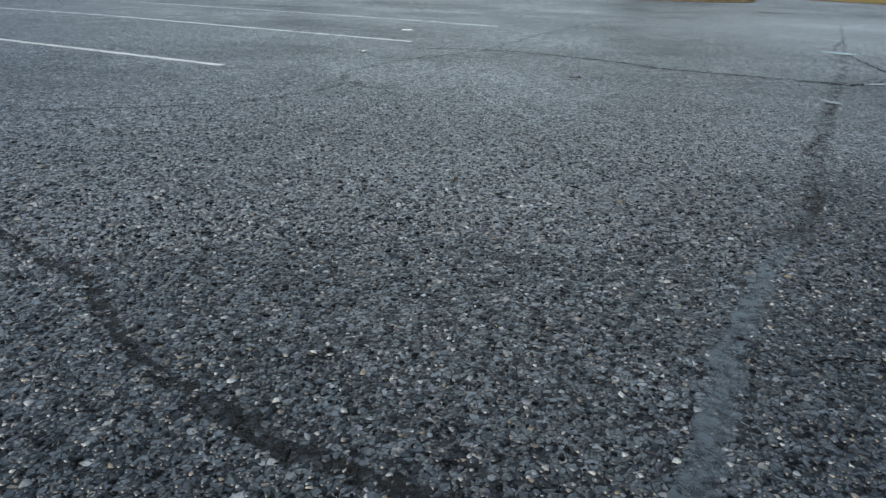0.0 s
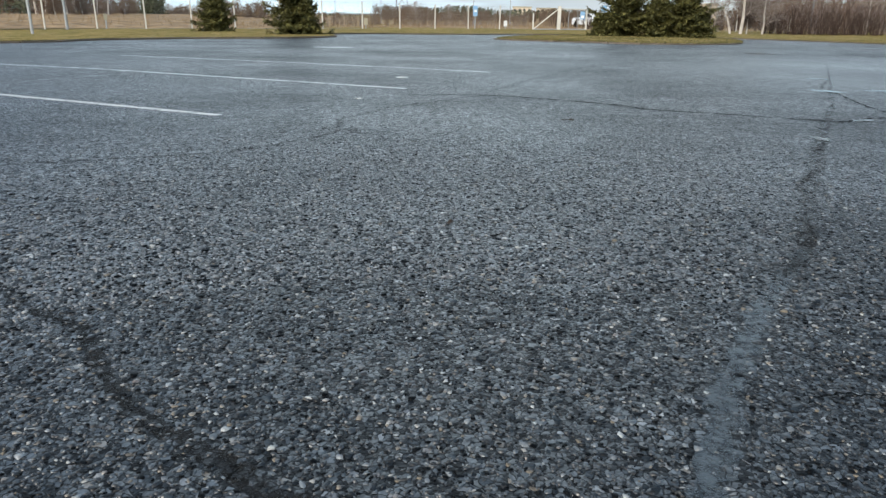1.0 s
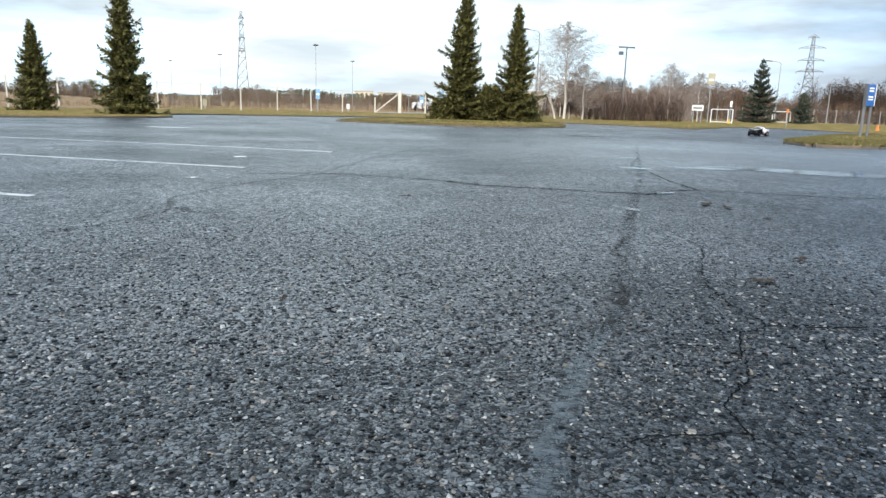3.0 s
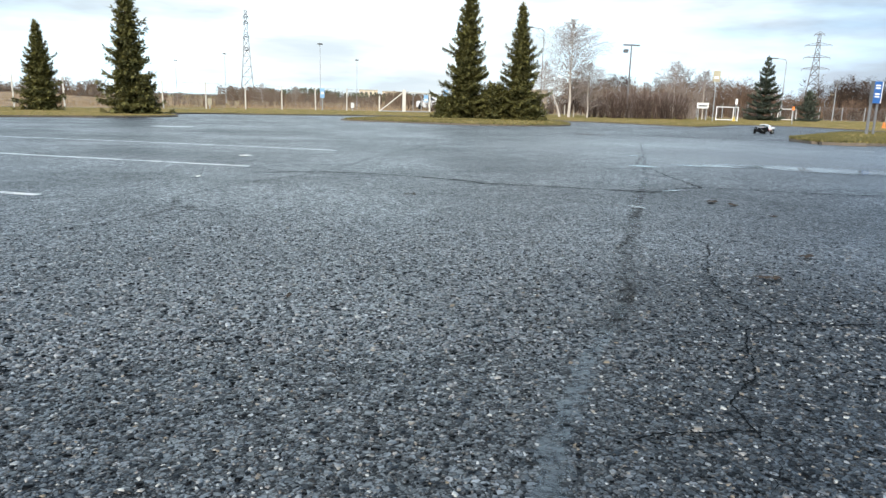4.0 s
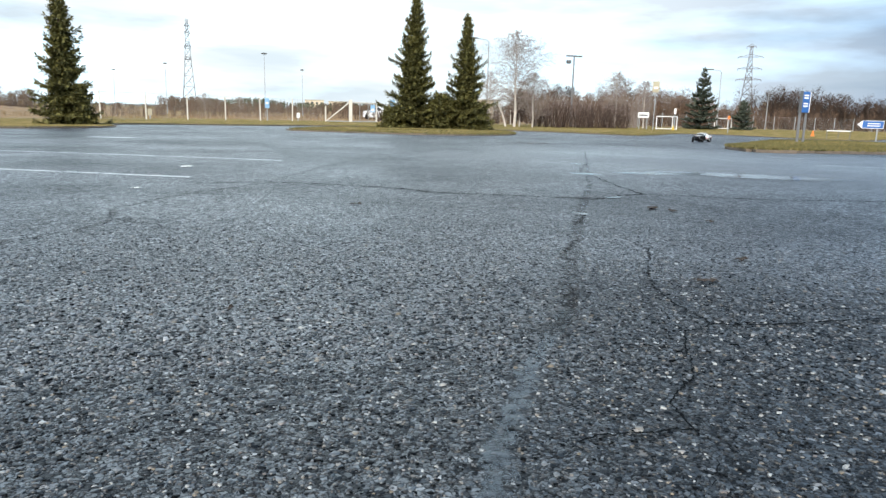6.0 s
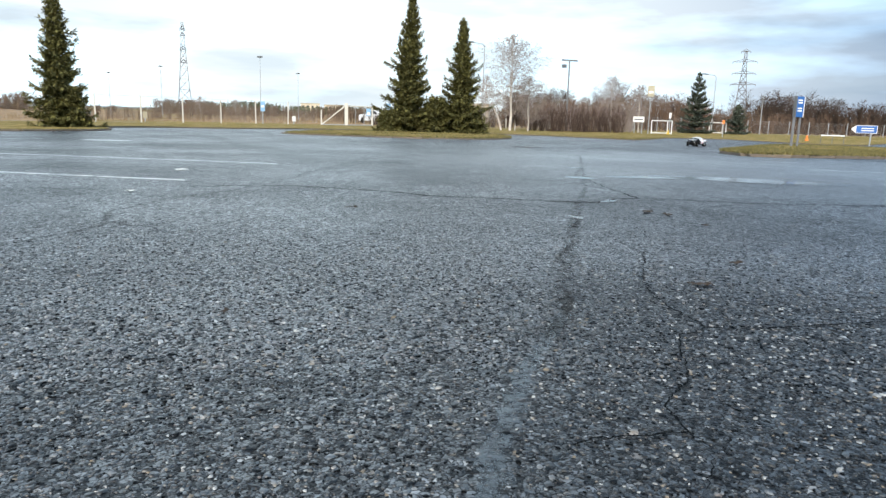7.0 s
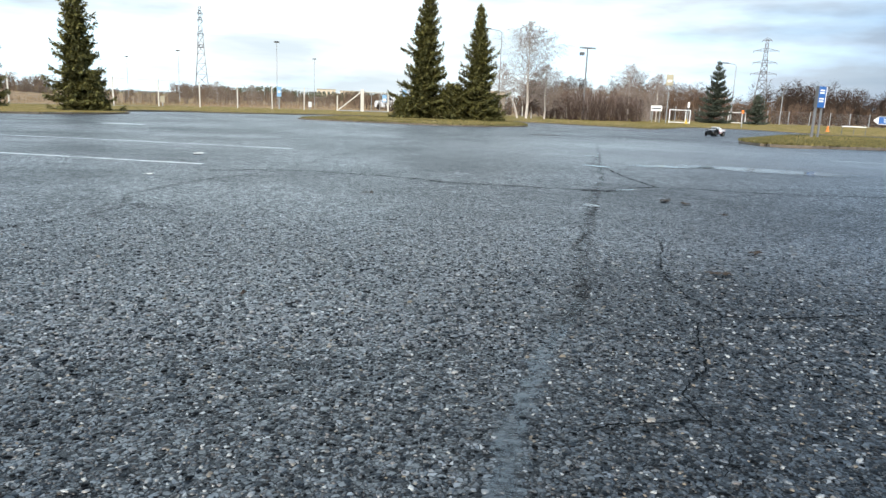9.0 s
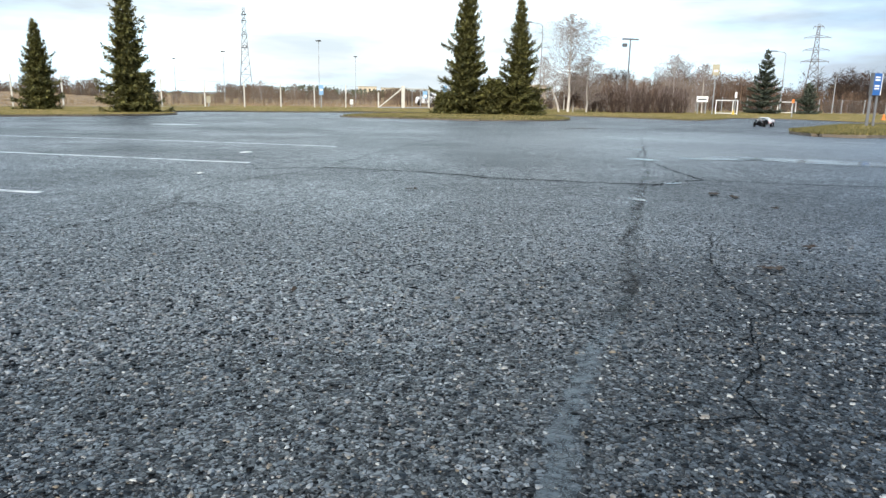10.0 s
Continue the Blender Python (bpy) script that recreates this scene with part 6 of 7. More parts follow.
def truck_side(side):
    """One flank of the shell with its window, trim and stickers."""
    shell = part("side_panel", panel(SIDE_OUTLINE, side, hole=WINDOW), "shell", truck, "glossy white polycarbonate side with cab and bed", smooth=True)
    pane = part("side_window", panel(WINDOW, side, 0.001, -0.001), "lexan", truck, "clear window, hazy in grey and tan blotches of painted reflection", smooth=True)
    pane.visible_shadow = False
    part("window_edge", band(WINDOW + WINDOW[:1], 0.0016, side, 0.0006), "shell_grey", pane, "thin grey outline")
    part("trim_stripe", band(SWEEP, 0.0055, side, 0.0022), "shell_red", truck, "bright red stripe sweeping up to the fender")
    part("trim_stripe", band([(-0.442, 0.170), (-0.402, 0.157), (-0.364, 0.148)], 0.0075, side, 0.0022), "shell_red", truck, "bright red stripe")
    # flat top of the bed side, grey with white blocks
    top = part("bed_top", surf(lambda u, v: shelf(-0.436 + 0.286 * u, v, side), 20, 4, 0.002, (0, 0, -1)), "shell_grey", truck, "grey flat top of the bed side", smooth=True)
    part("trim_stripe", tube([shelf(-0.436 + 0.278 * i / 22, 0.03, side, 0.0012) for i in range(23)] + [shelf(-0.152, 0.3, side, 0.001), shelf(-0.150, 0.7, side, 0.001)], 0.0009, None, 6), "shell_red", truck, "thin pinkish red line round the grey top")
    part("bed_rim", tube([shelf(-0.437 + 0.285 * i / 14, 0.0, side, -0.0016) for i in range(15)], 0.0018, None, 8), "shell", truck, "white rolled rim of the bed side", smooth=True)
    part("trim_stripe", tube([shelf(-0.190, 0.06, side, 0.002), shelf(-0.176, 0.06, side, 0.002), shelf(-0.163, 0.10, side, 0.002), shelf(-0.153, 0.28, side, 0.002), shelf(-0.150, 0.55, side, 0.002), shelf(-0.151, 0.85, side, 0.002)], 0.0012, 0.0034, 8), "shell_red", truck, "red crescent at the end of the grey top", smooth=True)
    letters = []
    for x0, x1 in ((-0.398, -0.360), (-0.354, -0.344), (-0.336, -0.300), (-0.292, -0.262), (-0.250, -0.240), (-0.236, -0.204)):
        letters.append([(x0, 0.14), (x1, 0.14), (x1 + 0.012, 0.78), (x0 + 0.012, 0.78)])
    shelf_mark("top_mark", letters, side, "decal_white", top, "white slanted block", 0.0022)
    slits = [[(-0.396, 0.36), (-0.375, 0.36), (-0.373, 0.46), (-0.394, 0.46)], [(-0.331, 0.2), (-0.326, 0.2), (-0.322, 0.5), (-0.333, 0.5)], [(-0.298, 0.32), (-0.276, 0.32), (-0.274, 0.4), (-0.296, 0.4)], [(-0.298, 0.56), (-0.274, 0.56), (-0.272, 0.64), (-0.296, 0.64)]]
    shelf_mark("top_mark", slits, side, "shell_grey", top, "grey slit in a white block", 0.0030)
    shelf_mark("top_mark", [[(-0.178, 0.1), (-0.164, 0.14), (-0.154, 0.4), (-0.155, 0.9), (-0.170, 0.9)]], side, "shell_black", top, "black end patch", 0.0018)
    # black quarter between door and front wheel
    quarter = SWEEP[14:] + [(0.136, 0.222), (0.140, 0.19), (0.147, 0.13), (0.150, 0.098), (0.0, 0.104), (-0.02, 0.1235), (0.012, 0.1255)]
    part("quarter_panel", panel(quarter, side, 0.002, -0.0004), "shell_black", truck, "glossy black panel behind the front wheel", smooth=True)
    part("rocker_panel", panel([(-0.180, 0.124), (-0.02, 0.122), (0.150, 0.104), (0.138, 0.092), (0.10, 0.085), (-0.16, 0.079), (-0.170, 0.088)], side, 0.006, -0.001), "shell_black", truck, "black sill strip with stickers", smooth=True)
    part("sill_rib", tube([(-0.005, side * flank(0.0, 0.121), 0.1215), (0.07, side * (flank(0.07, 0.118) + 0.001), 0.1185), (0.145, side * (flank(0.145, 0.115) + 0.001), 0.114)], 0.0022, None, 6), "plastic", truck)
    part("rear_quarter", panel([(-0.442, 0.165), (-0.402, 0.153), (-0.366, 0.144), (-0.372, 0.130), (-0.383, 0.114), (-0.41, 0.115), (-0.437, 0.131)], side, 0.003, -0.001), "shell_black", truck, "black lower corner of the rear", smooth=True)
    part("tail_lamp", panel([(-0.441, 0.208), (-0.434, 0.176), (-0.419, 0.166), (-0.431, 0.160), (-0.441, 0.163)], side, 0.003, 0.0034), "shell_red", truck, "red painted tail lamp")
    # stickers
    ring_mark("door_emblem", -0.026, 0.1705, 0.049, 0.0245, 0.0018, side, "shell_red", shell, "thin red oval", 0.0016, 0.10)
    blocks = emblem_blocks(-0.084, 0.1545, 0.017, 0.1905)
    marks("door_emblem", blocks, side, "decal_black", shell, "black slanted block", 0.0023)
    marks("door_emblem", inset_blocks(blocks, 0.0036), side, "decal_white", shell, "white block face", 0.0031)
    marks("sticker", slanted(-0.287, 0.1965, -0.213, 0.2035, 8, 0.3, 0.1), side, "decal_black", shell, "small black block")
    marks("sticker", [[(-0.312, 0.2085), (-0.291, 0.2085), (-0.300, 0.1965), (-0.308, 0.1965), (-0.304, 0.202)]], side, "shell_grey", shell, "grey wedge emblem")
    marks("sticker", [ellipse(-0.175, 0.179, 0.0115, 0.0135)], side, "decal_black", shell, "black round emblem", 0.0018)
    marks("sticker", [ellipse(-0.175, 0.1735, 0.0082, 0.0082)], side, "decal_white", shell, "white round inset", 0.0024)
    marks("sticker", [ellipse(-0.175, 0.174, 0.0042, 0.0045)], side, "decal_black", shell, "black dot", 0.003)
    marks("sticker", slanted(-0.193, 0.1495, -0.160, 0.1565, 6, 0.3, 0.1, 0.002), side, "decal_black", shell, "small black block")
    marks("sticker", slanted(-0.119, 0.2265, -0.076, 0.2305, 7, 0.3, 0.2), side, "decal_blue", shell, "tiny blue block", 0.0018)
    marks("sticker", [ellipse(-0.149, 0.101, 0.0165, 0.0165)], side, "decal_yellow", truck, "round yellow sticker", 0.0006)
    ring_mark("sticker", -0.149, 0.101, 0.0150, 0.0150, 0.0014, side, "decal_black", truck, "black ring on the yellow sticker", 0.0012)
    marks("sticker", slanted(-0.159, 0.094, -0.138, 0.108, 2, 0.25, 0.15), side, "decal_black", truck, "black block on the yellow sticker", 0.0012)
    marks("sticker", slanted(-0.121, 0.0915, 0.002, 0.1055, 9, 0.2, 0.12), side, "decal_white", truck, "bold white block on the sill", 0.0006)
    marks("sticker", [ellipse(0.014, 0.101, 0.0098, 0.0098)], side, "shell_red", truck, "red disc on the sill", 0.0004)
    marks("sticker", [ellipse(0.014, 0.101, 0.0072, 0.0072)], side, "decal_white", truck, "white disc inside the red one", 0.0010)
    marks("sticker", slanted(0.008, 0.0985, 0.019, 0.1035, 2, 0.3, 0.3), side, "shell_red", truck, "red block on white", 0.0016)
    marks("sticker", [[(0.035, 0.1005), (0.084, 0.1035), (0.086, 0.108), (0.035, 0.105)]], side, "shell_red", truck, "red bar on the sill", 0.0018)
    marks("sticker", [ellipse(0.083, 0.104, 0.0135, 0.0065)], side, "decal_white", truck, "white patch on the sill", 0.0010)
    marks("sticker", [[(0.076, 0.1415), (0.084, 0.1415), (0.089, 0.158), (0.081, 0.158)]], side, "decal_orange", truck, "orange block", 0.0018)
    marks("sticker", slanted(0.086, 0.142, 0.106, 0.157, 2, 0.15, 0.3), side, "decal_white", truck, "white block on black", 0.0018)
    # fasteners, panel gaps
    for x, z, r in ((-0.401, 0.185, 0.0075), (-0.108, 0.190, 0.0068)):
        part("body_fastener", disc_mark(bmesh.new(), x, z, side, r, 0.0015, 0.004), "plastic", truck)
    for x, z in ((0.125, 0.184), (0.126, 0.121), (-0.104, 0.118)):
        part("screw_head", disc_mark(bmesh.new(), x, z, side, 0.005, 0.001, 0.003), "plastic", truck)
    part("door_gap", band([(-0.121, 0.222), (-0.121, 0.19), (-0.123, 0.15), (-0.123, 0.130)], 0.0013, side, 0.001), "shell_grey", truck)
    part("door_gap", band([(-0.121, 0.222), (-0.137, 0.223), (-0.141, 0.227), (-0.145, 0.232)], 0.0013, side, 0.001), "shell_grey", truck)
    bm = bmesh.new()
    add_disc(bm, (-0.399, side * (flank(-0.399, 0.129) - 0.003), 0.129), (0, side, 0), 0.0105, 0.012, 18)
    tip = part("tail_pipe", bm, "steel", truck, "bright round pipe end")
    part("pipe_bore", add_disc(bmesh.new(), (-0.4, side * (flank(-0.399, 0.129) + 0.002), 0.129), (0, side, 0), 0.0078, 0.004, 18), "plastic", tip)
    bm = surf(lambda u, v: ((-0.434 + 0.145 * u), side * (0.136 + 0.006 * v), along(EDGE_IN, -0.434 + 0.145 * u) - 0.0005 - v * (0.055 - 0.035 * ease(0.25, 0.9, u))), 12, 3, 0.002, (0, side, 0))
    part("bed_inner_wall", bm, "inner", truck, "bare brownish inner face of the bed side")
    part("bed_pin", add_disc(bmesh.new(), (-0.398, side * 0.1365, 0.2225), (0, 0, 1), 0.0072, 0.005, 12), "plastic", truck)
    # mud flap behind the rear wheel
    bm = surf(lambda u, v: (-0.404 - 0.006 * v, side * (0.100 + 0.105 * u), 0.120 - 0.108 * v), 4, 6, 0.003, (1, 0, 0))
    part("mud_flap", bm, "plastic", truck, "flat black rubber mud flap")


for s in (-1, 1):
    truck_side(s)

# roof, screens, hood
ROOF = [(-0.122, 0.299), (-0.112, 0.3035), (-0.06, 0.304), (0.0, 0.3025), (0.03, 0.2985), (0.050, 0.291)]


def roof_point(u, v):
    x = ROOF[0][0] + (ROOF[-1][0] - ROOF[0][0]) * u
    z = along([(a, b) for a, b in ROOF], x)
    y = (v * 2 - 1)
    half = flank(x, z) + 0.0015
    return (x, y * half, z + 0.007 * (1 - y * y) - 0.003 * max(0.0, abs(y) - 0.85) / 0.15)


roof = part("roof", surf(roof_point, 14, 16, 0.0025, (0, 0, -1)), "shell", truck, "glossy white cab roof", smooth=True)


def flat_mark(name, polys, zfun, material, parent, label, lift):
    """Thin stickers on an upward face: outlines in (x, y)."""
    bm = bmesh.new()
    for poly in polys:
        bm.faces.new([bm.verts.new((x, y, zfun(x, y) + lift)) for x, y in poly])
    thicken(bm, 0.0006, (0, 0, -1))
    return part(name, bm, material, parent, label)


def roof_z(x, y):
    half = flank(x, along(ROOF, x))
    return along(ROOF, x) + 0.007 * (1 - (y / half) ** 2)


def flat_ring(name, cx, cy, rx, ry, width, zfun, material, parent, label, lift, n=30):
    a, b = ellipse(cx, cy, rx, ry, n), ellipse(cx, cy, rx - width, ry - width, n)
    bm = bmesh.new()
    va, vb = ([bm.verts.new((x, y, zfun(x, y) + lift)) for x, y in line] for line in (a, b))
    for i in range(n):
        bm.faces.new((va[i], va[(i + 1) % n], vb[(i + 1) % n], vb[i]))
    thicken(bm, 0.0006, (0, 0, -1))
    return part(name, bm, material, parent, label)


flat_ring("roof_emblem", -0.040, 0.012, 0.040, 0.060, 0.0012, roof_z, "shell_grey", roof, "thin grey oval", 0.0010)
ROOF_BLOCKS = [[(-0.066, y0), (-0.022, y0 + 0.010), (-0.022, y0 + 0.034), (-0.066, y0 + 0.024)] for y0 in (-0.056, -0.027, 0.002, 0.031)]
for block in ROOF_BLOCKS:
    flat_mark("roof_emblem", [block], roof_z, "shell_grey", roof, "grey slanted block", 0.0018)
    (ax, ay), (bx, by), (qx, qy), (ex, ey) = block
    flat_mark("roof_emblem", [[(ax + 0.003, ay + 0.003), (bx - 0.003, by + 0.002), (qx - 0.003, qy - 0.003), (ex + 0.003, ey - 0.002)]], roof_z, "decal_white", roof, "white block face", 0.0024)
for x, y in ((-0.106, -0.088), (0.010, -0.096), (-0.106, 0.088), (0.010, 0.096)):
    part("body_clip", add_disc(bmesh.new(), (x, y, roof_z(x, y) + 0.001), (0, 0, 1), 0.0060, 0.004, 12), "plastic", truck)

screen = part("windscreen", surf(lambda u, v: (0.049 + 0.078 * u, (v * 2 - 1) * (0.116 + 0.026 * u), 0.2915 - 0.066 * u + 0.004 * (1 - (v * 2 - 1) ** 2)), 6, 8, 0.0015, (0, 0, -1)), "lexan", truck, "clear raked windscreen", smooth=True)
screen.visible_shadow = False


HOOD_EDGE = [(0.115, 0.144), (0.135, 0.139), (0.18, 0.120), (0.228, 0.100), (0.285, 0.080), (0.38, 0.064)]


def hood_half(x):
    return along(HOOD_EDGE, x)


def hood_z(x, y):
    return 0.2245 - 0.003 * ease(0.12, 0.30, x) - 0.023 * ease(0.28, 0.40, x) + 0.007 * (1 - min(1.0, (y / hood_half(x)) ** 2))


hood = part("hood", surf(lambda u, v: (0.120 + 0.255 * u, (v * 2 - 1) * hood_half(0.120 + 0.255 * u), hood_z(0.120 + 0.255 * u, (v * 2 - 1) * hood_half(0.120 + 0.255 * u))), 18, 14, 0.0025, (0, 0, -1)), "shell", truck, "glossy white hood", smooth=True)
flat_mark("hood_emblem", [[(0.190, y0), (0.250, y0 + 0.004), (0.250, y0 + 0.026), (0.190, y0 + 0.022)] for y0 in (-0.010, 0.018, 0.046)], hood_z, "shell_grey", hood, "grey slanted blocks", 0.0014)
flat_mark("hood_vent", [[(0.262, 0.034), (0.345, 0.026), (0.340, 0.058), (0.272, 0.072)]], hood_z, "shell_grey", hood, "bluish grey hood window", 0.0014)
for x, y in ((0.205, -0.058), (0.205, 0.058), (0.145, 0.0)):
    part("body_clip", add_disc(bmesh.new(), (x, y, hood_z(x, y) + 0.002), (0, 0, 1), 0.007, 0.004, 12), "plastic", truck)
for sgn in (-1, 1):
    line = [(0.125 + 0.235 * i / 10, sgn * (hood_half(0.125 + 0.235 * i / 10) - 0.0003)) for i in range(11)]
    part("trim_stripe", tube([(x, y, hood_z(x, y) + 0.0002) for x, y in line], 0.0011, None, 6), "shell_red", truck, "red edge line of the hood")
    part("wiper_arm", tube([(0.105, sgn * 0.120, 0.247), (0.128, sgn * 0.150, 0.226)], 0.0022, None, 5), "plastic", truck)

# front fenders: black shells that bulge over the wheels
FENDER_TOP = [(0.115, 0.220), (0.15, 0.231), (0.19, 0.2375), (0.23, 0.2385), (0.265, 0.233), (0.31, 0.219), (0.344, 0.203)]


def arch_liner(side):
    # inside of the wheel arch
    bm = surf(lambda u, v: (0.148 - 0.012 * v * (1 - u), side * (0.184 - 0.11 * u), 0.070 + 0.145 * v), 5, 6, 0.002, (-1, 0, 0))
    part("wheel_arch_liner", bm, "plastic", truck, "black inside of the front wheel arch")


def fender(side):
    def at(u, v):
        x = 0.115 + 0.229 * u
        z = along(FENDER_TOP, x)
        bulge = ease(0.115, 0.18, x)
        inner = hood_half(x) - 0.002
        outer = 0.146 + 0.062 * bulge
        y = inner + (outer - inner) * v
        drop = (0.008 + 0.006 * bulge) * (max(0.0, v - 0.7) / 0.3) ** 2 * (1 + 1.1 * ease(0.27, 0.344, x))
        join = hood_z(x, inner)
        t = min(1.0, v / 0.72)
        z = join - 0.001 + (z - join + 0.001) * t * (1.25 - 0.25 * t) - drop
        return (x, side * y, z)

    f = part("front_fender", surf(at, 20, 14, 0.0024, (0, 0, -1)), "shell_black", truck, "glossy black bulging front fender", smooth=True)
    part("fender_lip", surf(lambda u, v: (at(u, 1.0)[0], at(u, 1.0)[1], at(u, 1.0)[2] - v * (0.003 + 0.004 * math.sin(u * math.pi) + 0.034 * (1 - ease(0.02, 0.42, u)))), 20, 2, 0.002, (0, -side, 0)), "shell_black", truck, smooth=True)
    for k in range(5):
        x = 0.228 + 0.015 * k
        p, q = Vector(at((x - 0.115) / 0.229, 0.46)), Vector(at((x - 0.115) / 0.229, 0.74))
        part("louvre", tube([p - Vector((0, 0, 0.0009)), q - Vector((0, 0, 0.0009))], 0.0019, None, 6), "plastic", f, "dark louvre slot")
    # pale blocks along the fender's inner edge, on the right one only
    if side > 0:
        arch_liner(side)
        return
    bm = bmesh.new()
    for k in range(5):
        u0, u1 = 0.42 + 0.075 * k, 0.475 + 0.075 * k
        bm.faces.new([bm.verts.new(Vector(at(u, v)) + Vector((0, 0, 0.0016))) for u, v in ((u0, 0.14), (u1, 0.14), (u1 + 0.02, 0.36), (u0 + 0.02, 0.36))])
    thicken(bm, 0.0006, (0, 0, -1))
    part("fender_marks", bm, "decal_white", f, "pale slanted blocks")
    arch_liner(side)


for s in (-1, 1):
    fender(s)

# number plates on the buttresses
PLATE = [(-0.2705, 0.2325), (-0.267, 0.2515), (-0.146, 0.2955), (-0.1355, 0.2915), (-0.139, 0.2290)]
DIGIT = [(-0.1615, 0.2385), (-0.1615, 0.2620), (-0.1700, 0.2600), (-0.1700, 0.2665), (-0.1600, 0.2735), (-0.1500, 0.2735), (-0.1500, 0.2385)]


def buttress(side):
    y = side * 0.138

    def sheet(poly, y0, thick):
        bm = bmesh.new()
        bm.faces.new([bm.verts.new((x, y0, z)) for x, z in poly])
        thicken(bm, thick, (0, -side, 0))
        return bm

    plate = part("number_plate", sheet(PLATE, y, 0.003), "shell_black", truck, "black-edged triangular side plate")
    inset = [(-0.2680, 0.2350), (-0.2645, 0.2495), (-0.1465, 0.2925), (-0.1380, 0.2895), (-0.1415, 0.2312)]
    part("plate_face", sheet(inset, y + side * 0.0012, 0.001), "decal_white", plate, "white face of the side plate")
    flip = [(x if side < 0 else -0.3115 - x, z) for x, z in DIGIT]
    part("digit", sheet(flip, y + side * 0.0019, 0.0006), "decal_black", plate, "bold black figure one")
    for a, b, q, e in emblem_blocks(-0.234, 0.2425, -0.187, 0.2585, 0.4, 0.0012):
        for d, lift, mat, lab in ((0.0, 0.0019, "decal_black", "black slanted block"), (0.0016, 0.0026, "decal_white", "white block face")):
            poly = inset_blocks([(a, b, q, e)], d)[0]
            part("plate_mark", sheet(poly, y + side * lift, 0.0005), mat, plate, lab)
    for x, z in ((-0.2585, 0.2405), (-0.1495, 0.2835)):
        part("plate_screw", add_disc(bmesh.new(), (x, y + side * 0.002, z), (0, side, 0), 0.0028, 0.003, 10), "plastic", plate)
    # truss behind the plate and rails back to the bed's corner
    r = 0.0044
    yi = side * 0.126
    for line in ([(-0.126, yi, 0.291), (-0.246, yi, 0.2395), (-0.402, side * 0.130, 0.180), (-0.436, side * 0.130, 0.177)],
                 [(-0.246, yi, 0.2395), (-0.110, yi, 0.2225)], [(-0.153, yi, 0.273), (-0.222, yi, 0.182)], [(-0.153, yi, 0.273), (-0.116, yi, 0.229)],
                 [(-0.246, yi, 0.2395), (-0.214, yi, 0.181)], [(-0.110, yi, 0.212), (-0.30, yi, 0.188), (-0.396, side * 0.130, 0.172)],
                 [(-0.300, yi, 0.218), (-0.300, yi, 0.160)], [(-0.200, yi, 0.228), (-0.290, side * 0.10, 0.165)]):
        part("cage_tube", tube(line, r, None, 8), "tube", truck)
    part("cage_post", tube([(-0.396, side * 0.134, 0.2205), (-0.396, side * 0.130, 0.150)], 0.0062, 0.0056, 8), "tube", truck)
    part("cage_post", tube([(-0.438, side * 0.134, 0.205), (-0.438, side * 0.134, 0.150)], 0.0055, None, 8), "tube", truck)
    part("cage_tube", tube([(-0.438, side * 0.134, 0.190), (-0.396, side * 0.132, 0.160)], 0.0042, None, 8), "tube", truck)
    part("cab_pillar", surf(lambda u, v: (-0.128 + 0.012 * u - 0.012 * (1 - v), side * (0.112 + 0.026 * (1 - v)), 0.232 + 0.066 * v), 2, 4, 0.002, (0, -side, 0)), "inner", truck, "bare brownish corner of the cab")


for s in (-1, 1):
    buttress(s)
for line, r in (([(-0.128, -0.126, 0.290), (-0.128, 0.126, 0.290)], 0.0045), ([(-0.246, -0.126, 0.2395), (-0.246, 0.126, 0.2395)], 0.0042), ([(-0.396, -0.130, 0.176), (-0.396, 0.130, 0.176)], 0.0044),
                ([(-0.437, -0.130, 0.178), (-0.437, 0.130, 0.178)], 0.0044), ([(-0.246, -0.126, 0.2395), (-0.345, 0.0, 0.175)], 0.004), ([(-0.246, 0.126, 0.2395), (-0.345, 0.0, 0.175)], 0.004),
                ([(-0.396, -0.13, 0.172), (-0.438, 0.0, 0.165)], 0.004), ([(-0.396, 0.13, 0.172), (-0.438, 0.0, 0.165)], 0.004)):
    part("cage_tube", tube(line, r, None, 8), "tube", truck)
part("cab_back_panel", surf(lambda u, v: (-0.112 + 0.006 * v, (u * 2 - 1) * (0.135 - 0.02 * v), 0.205 + 0.088 * v), 6, 4, 0.002, (1, 0, 0)), "shell_black", truck, "black panel closing the back of the cab")
# rear bumper and tailgate
part("rear_bumper", box(-0.460, -0.448, -0.165, 0.165, 0.130, 0.158, 0.005), "plastic", truck, "black nylon rear bumper bar")
part("tailgate", surf(lambda u, v: (-0.442 - 0.002 * v, (u * 2 - 1) * 0.132, 0.130 + 0.045 * v), 6, 3, 0.003, (1, 0, 0)), "plastic", truck, "black plastic tailgate")
for sgn in (-1, 1):
    part("bumper_upright", tube([(-0.454, sgn * 0.172, 0.135), (-0.455, sgn * 0.172, 0.19), (-0.446, sgn * 0.150, 0.236)], 0.0055, None, 8), "plastic", truck)
    part("rear_corner", surf(lambda u, v: (-0.438 + 0.002 * u, sgn * (0.140 + 0.050 * u - 0.006 * v), 0.163 + 0.080 * v - 0.010 * u * v), 4, 6, 0.002, (1, 0, 0)), "shell", truck, "white rear face of the bed side")

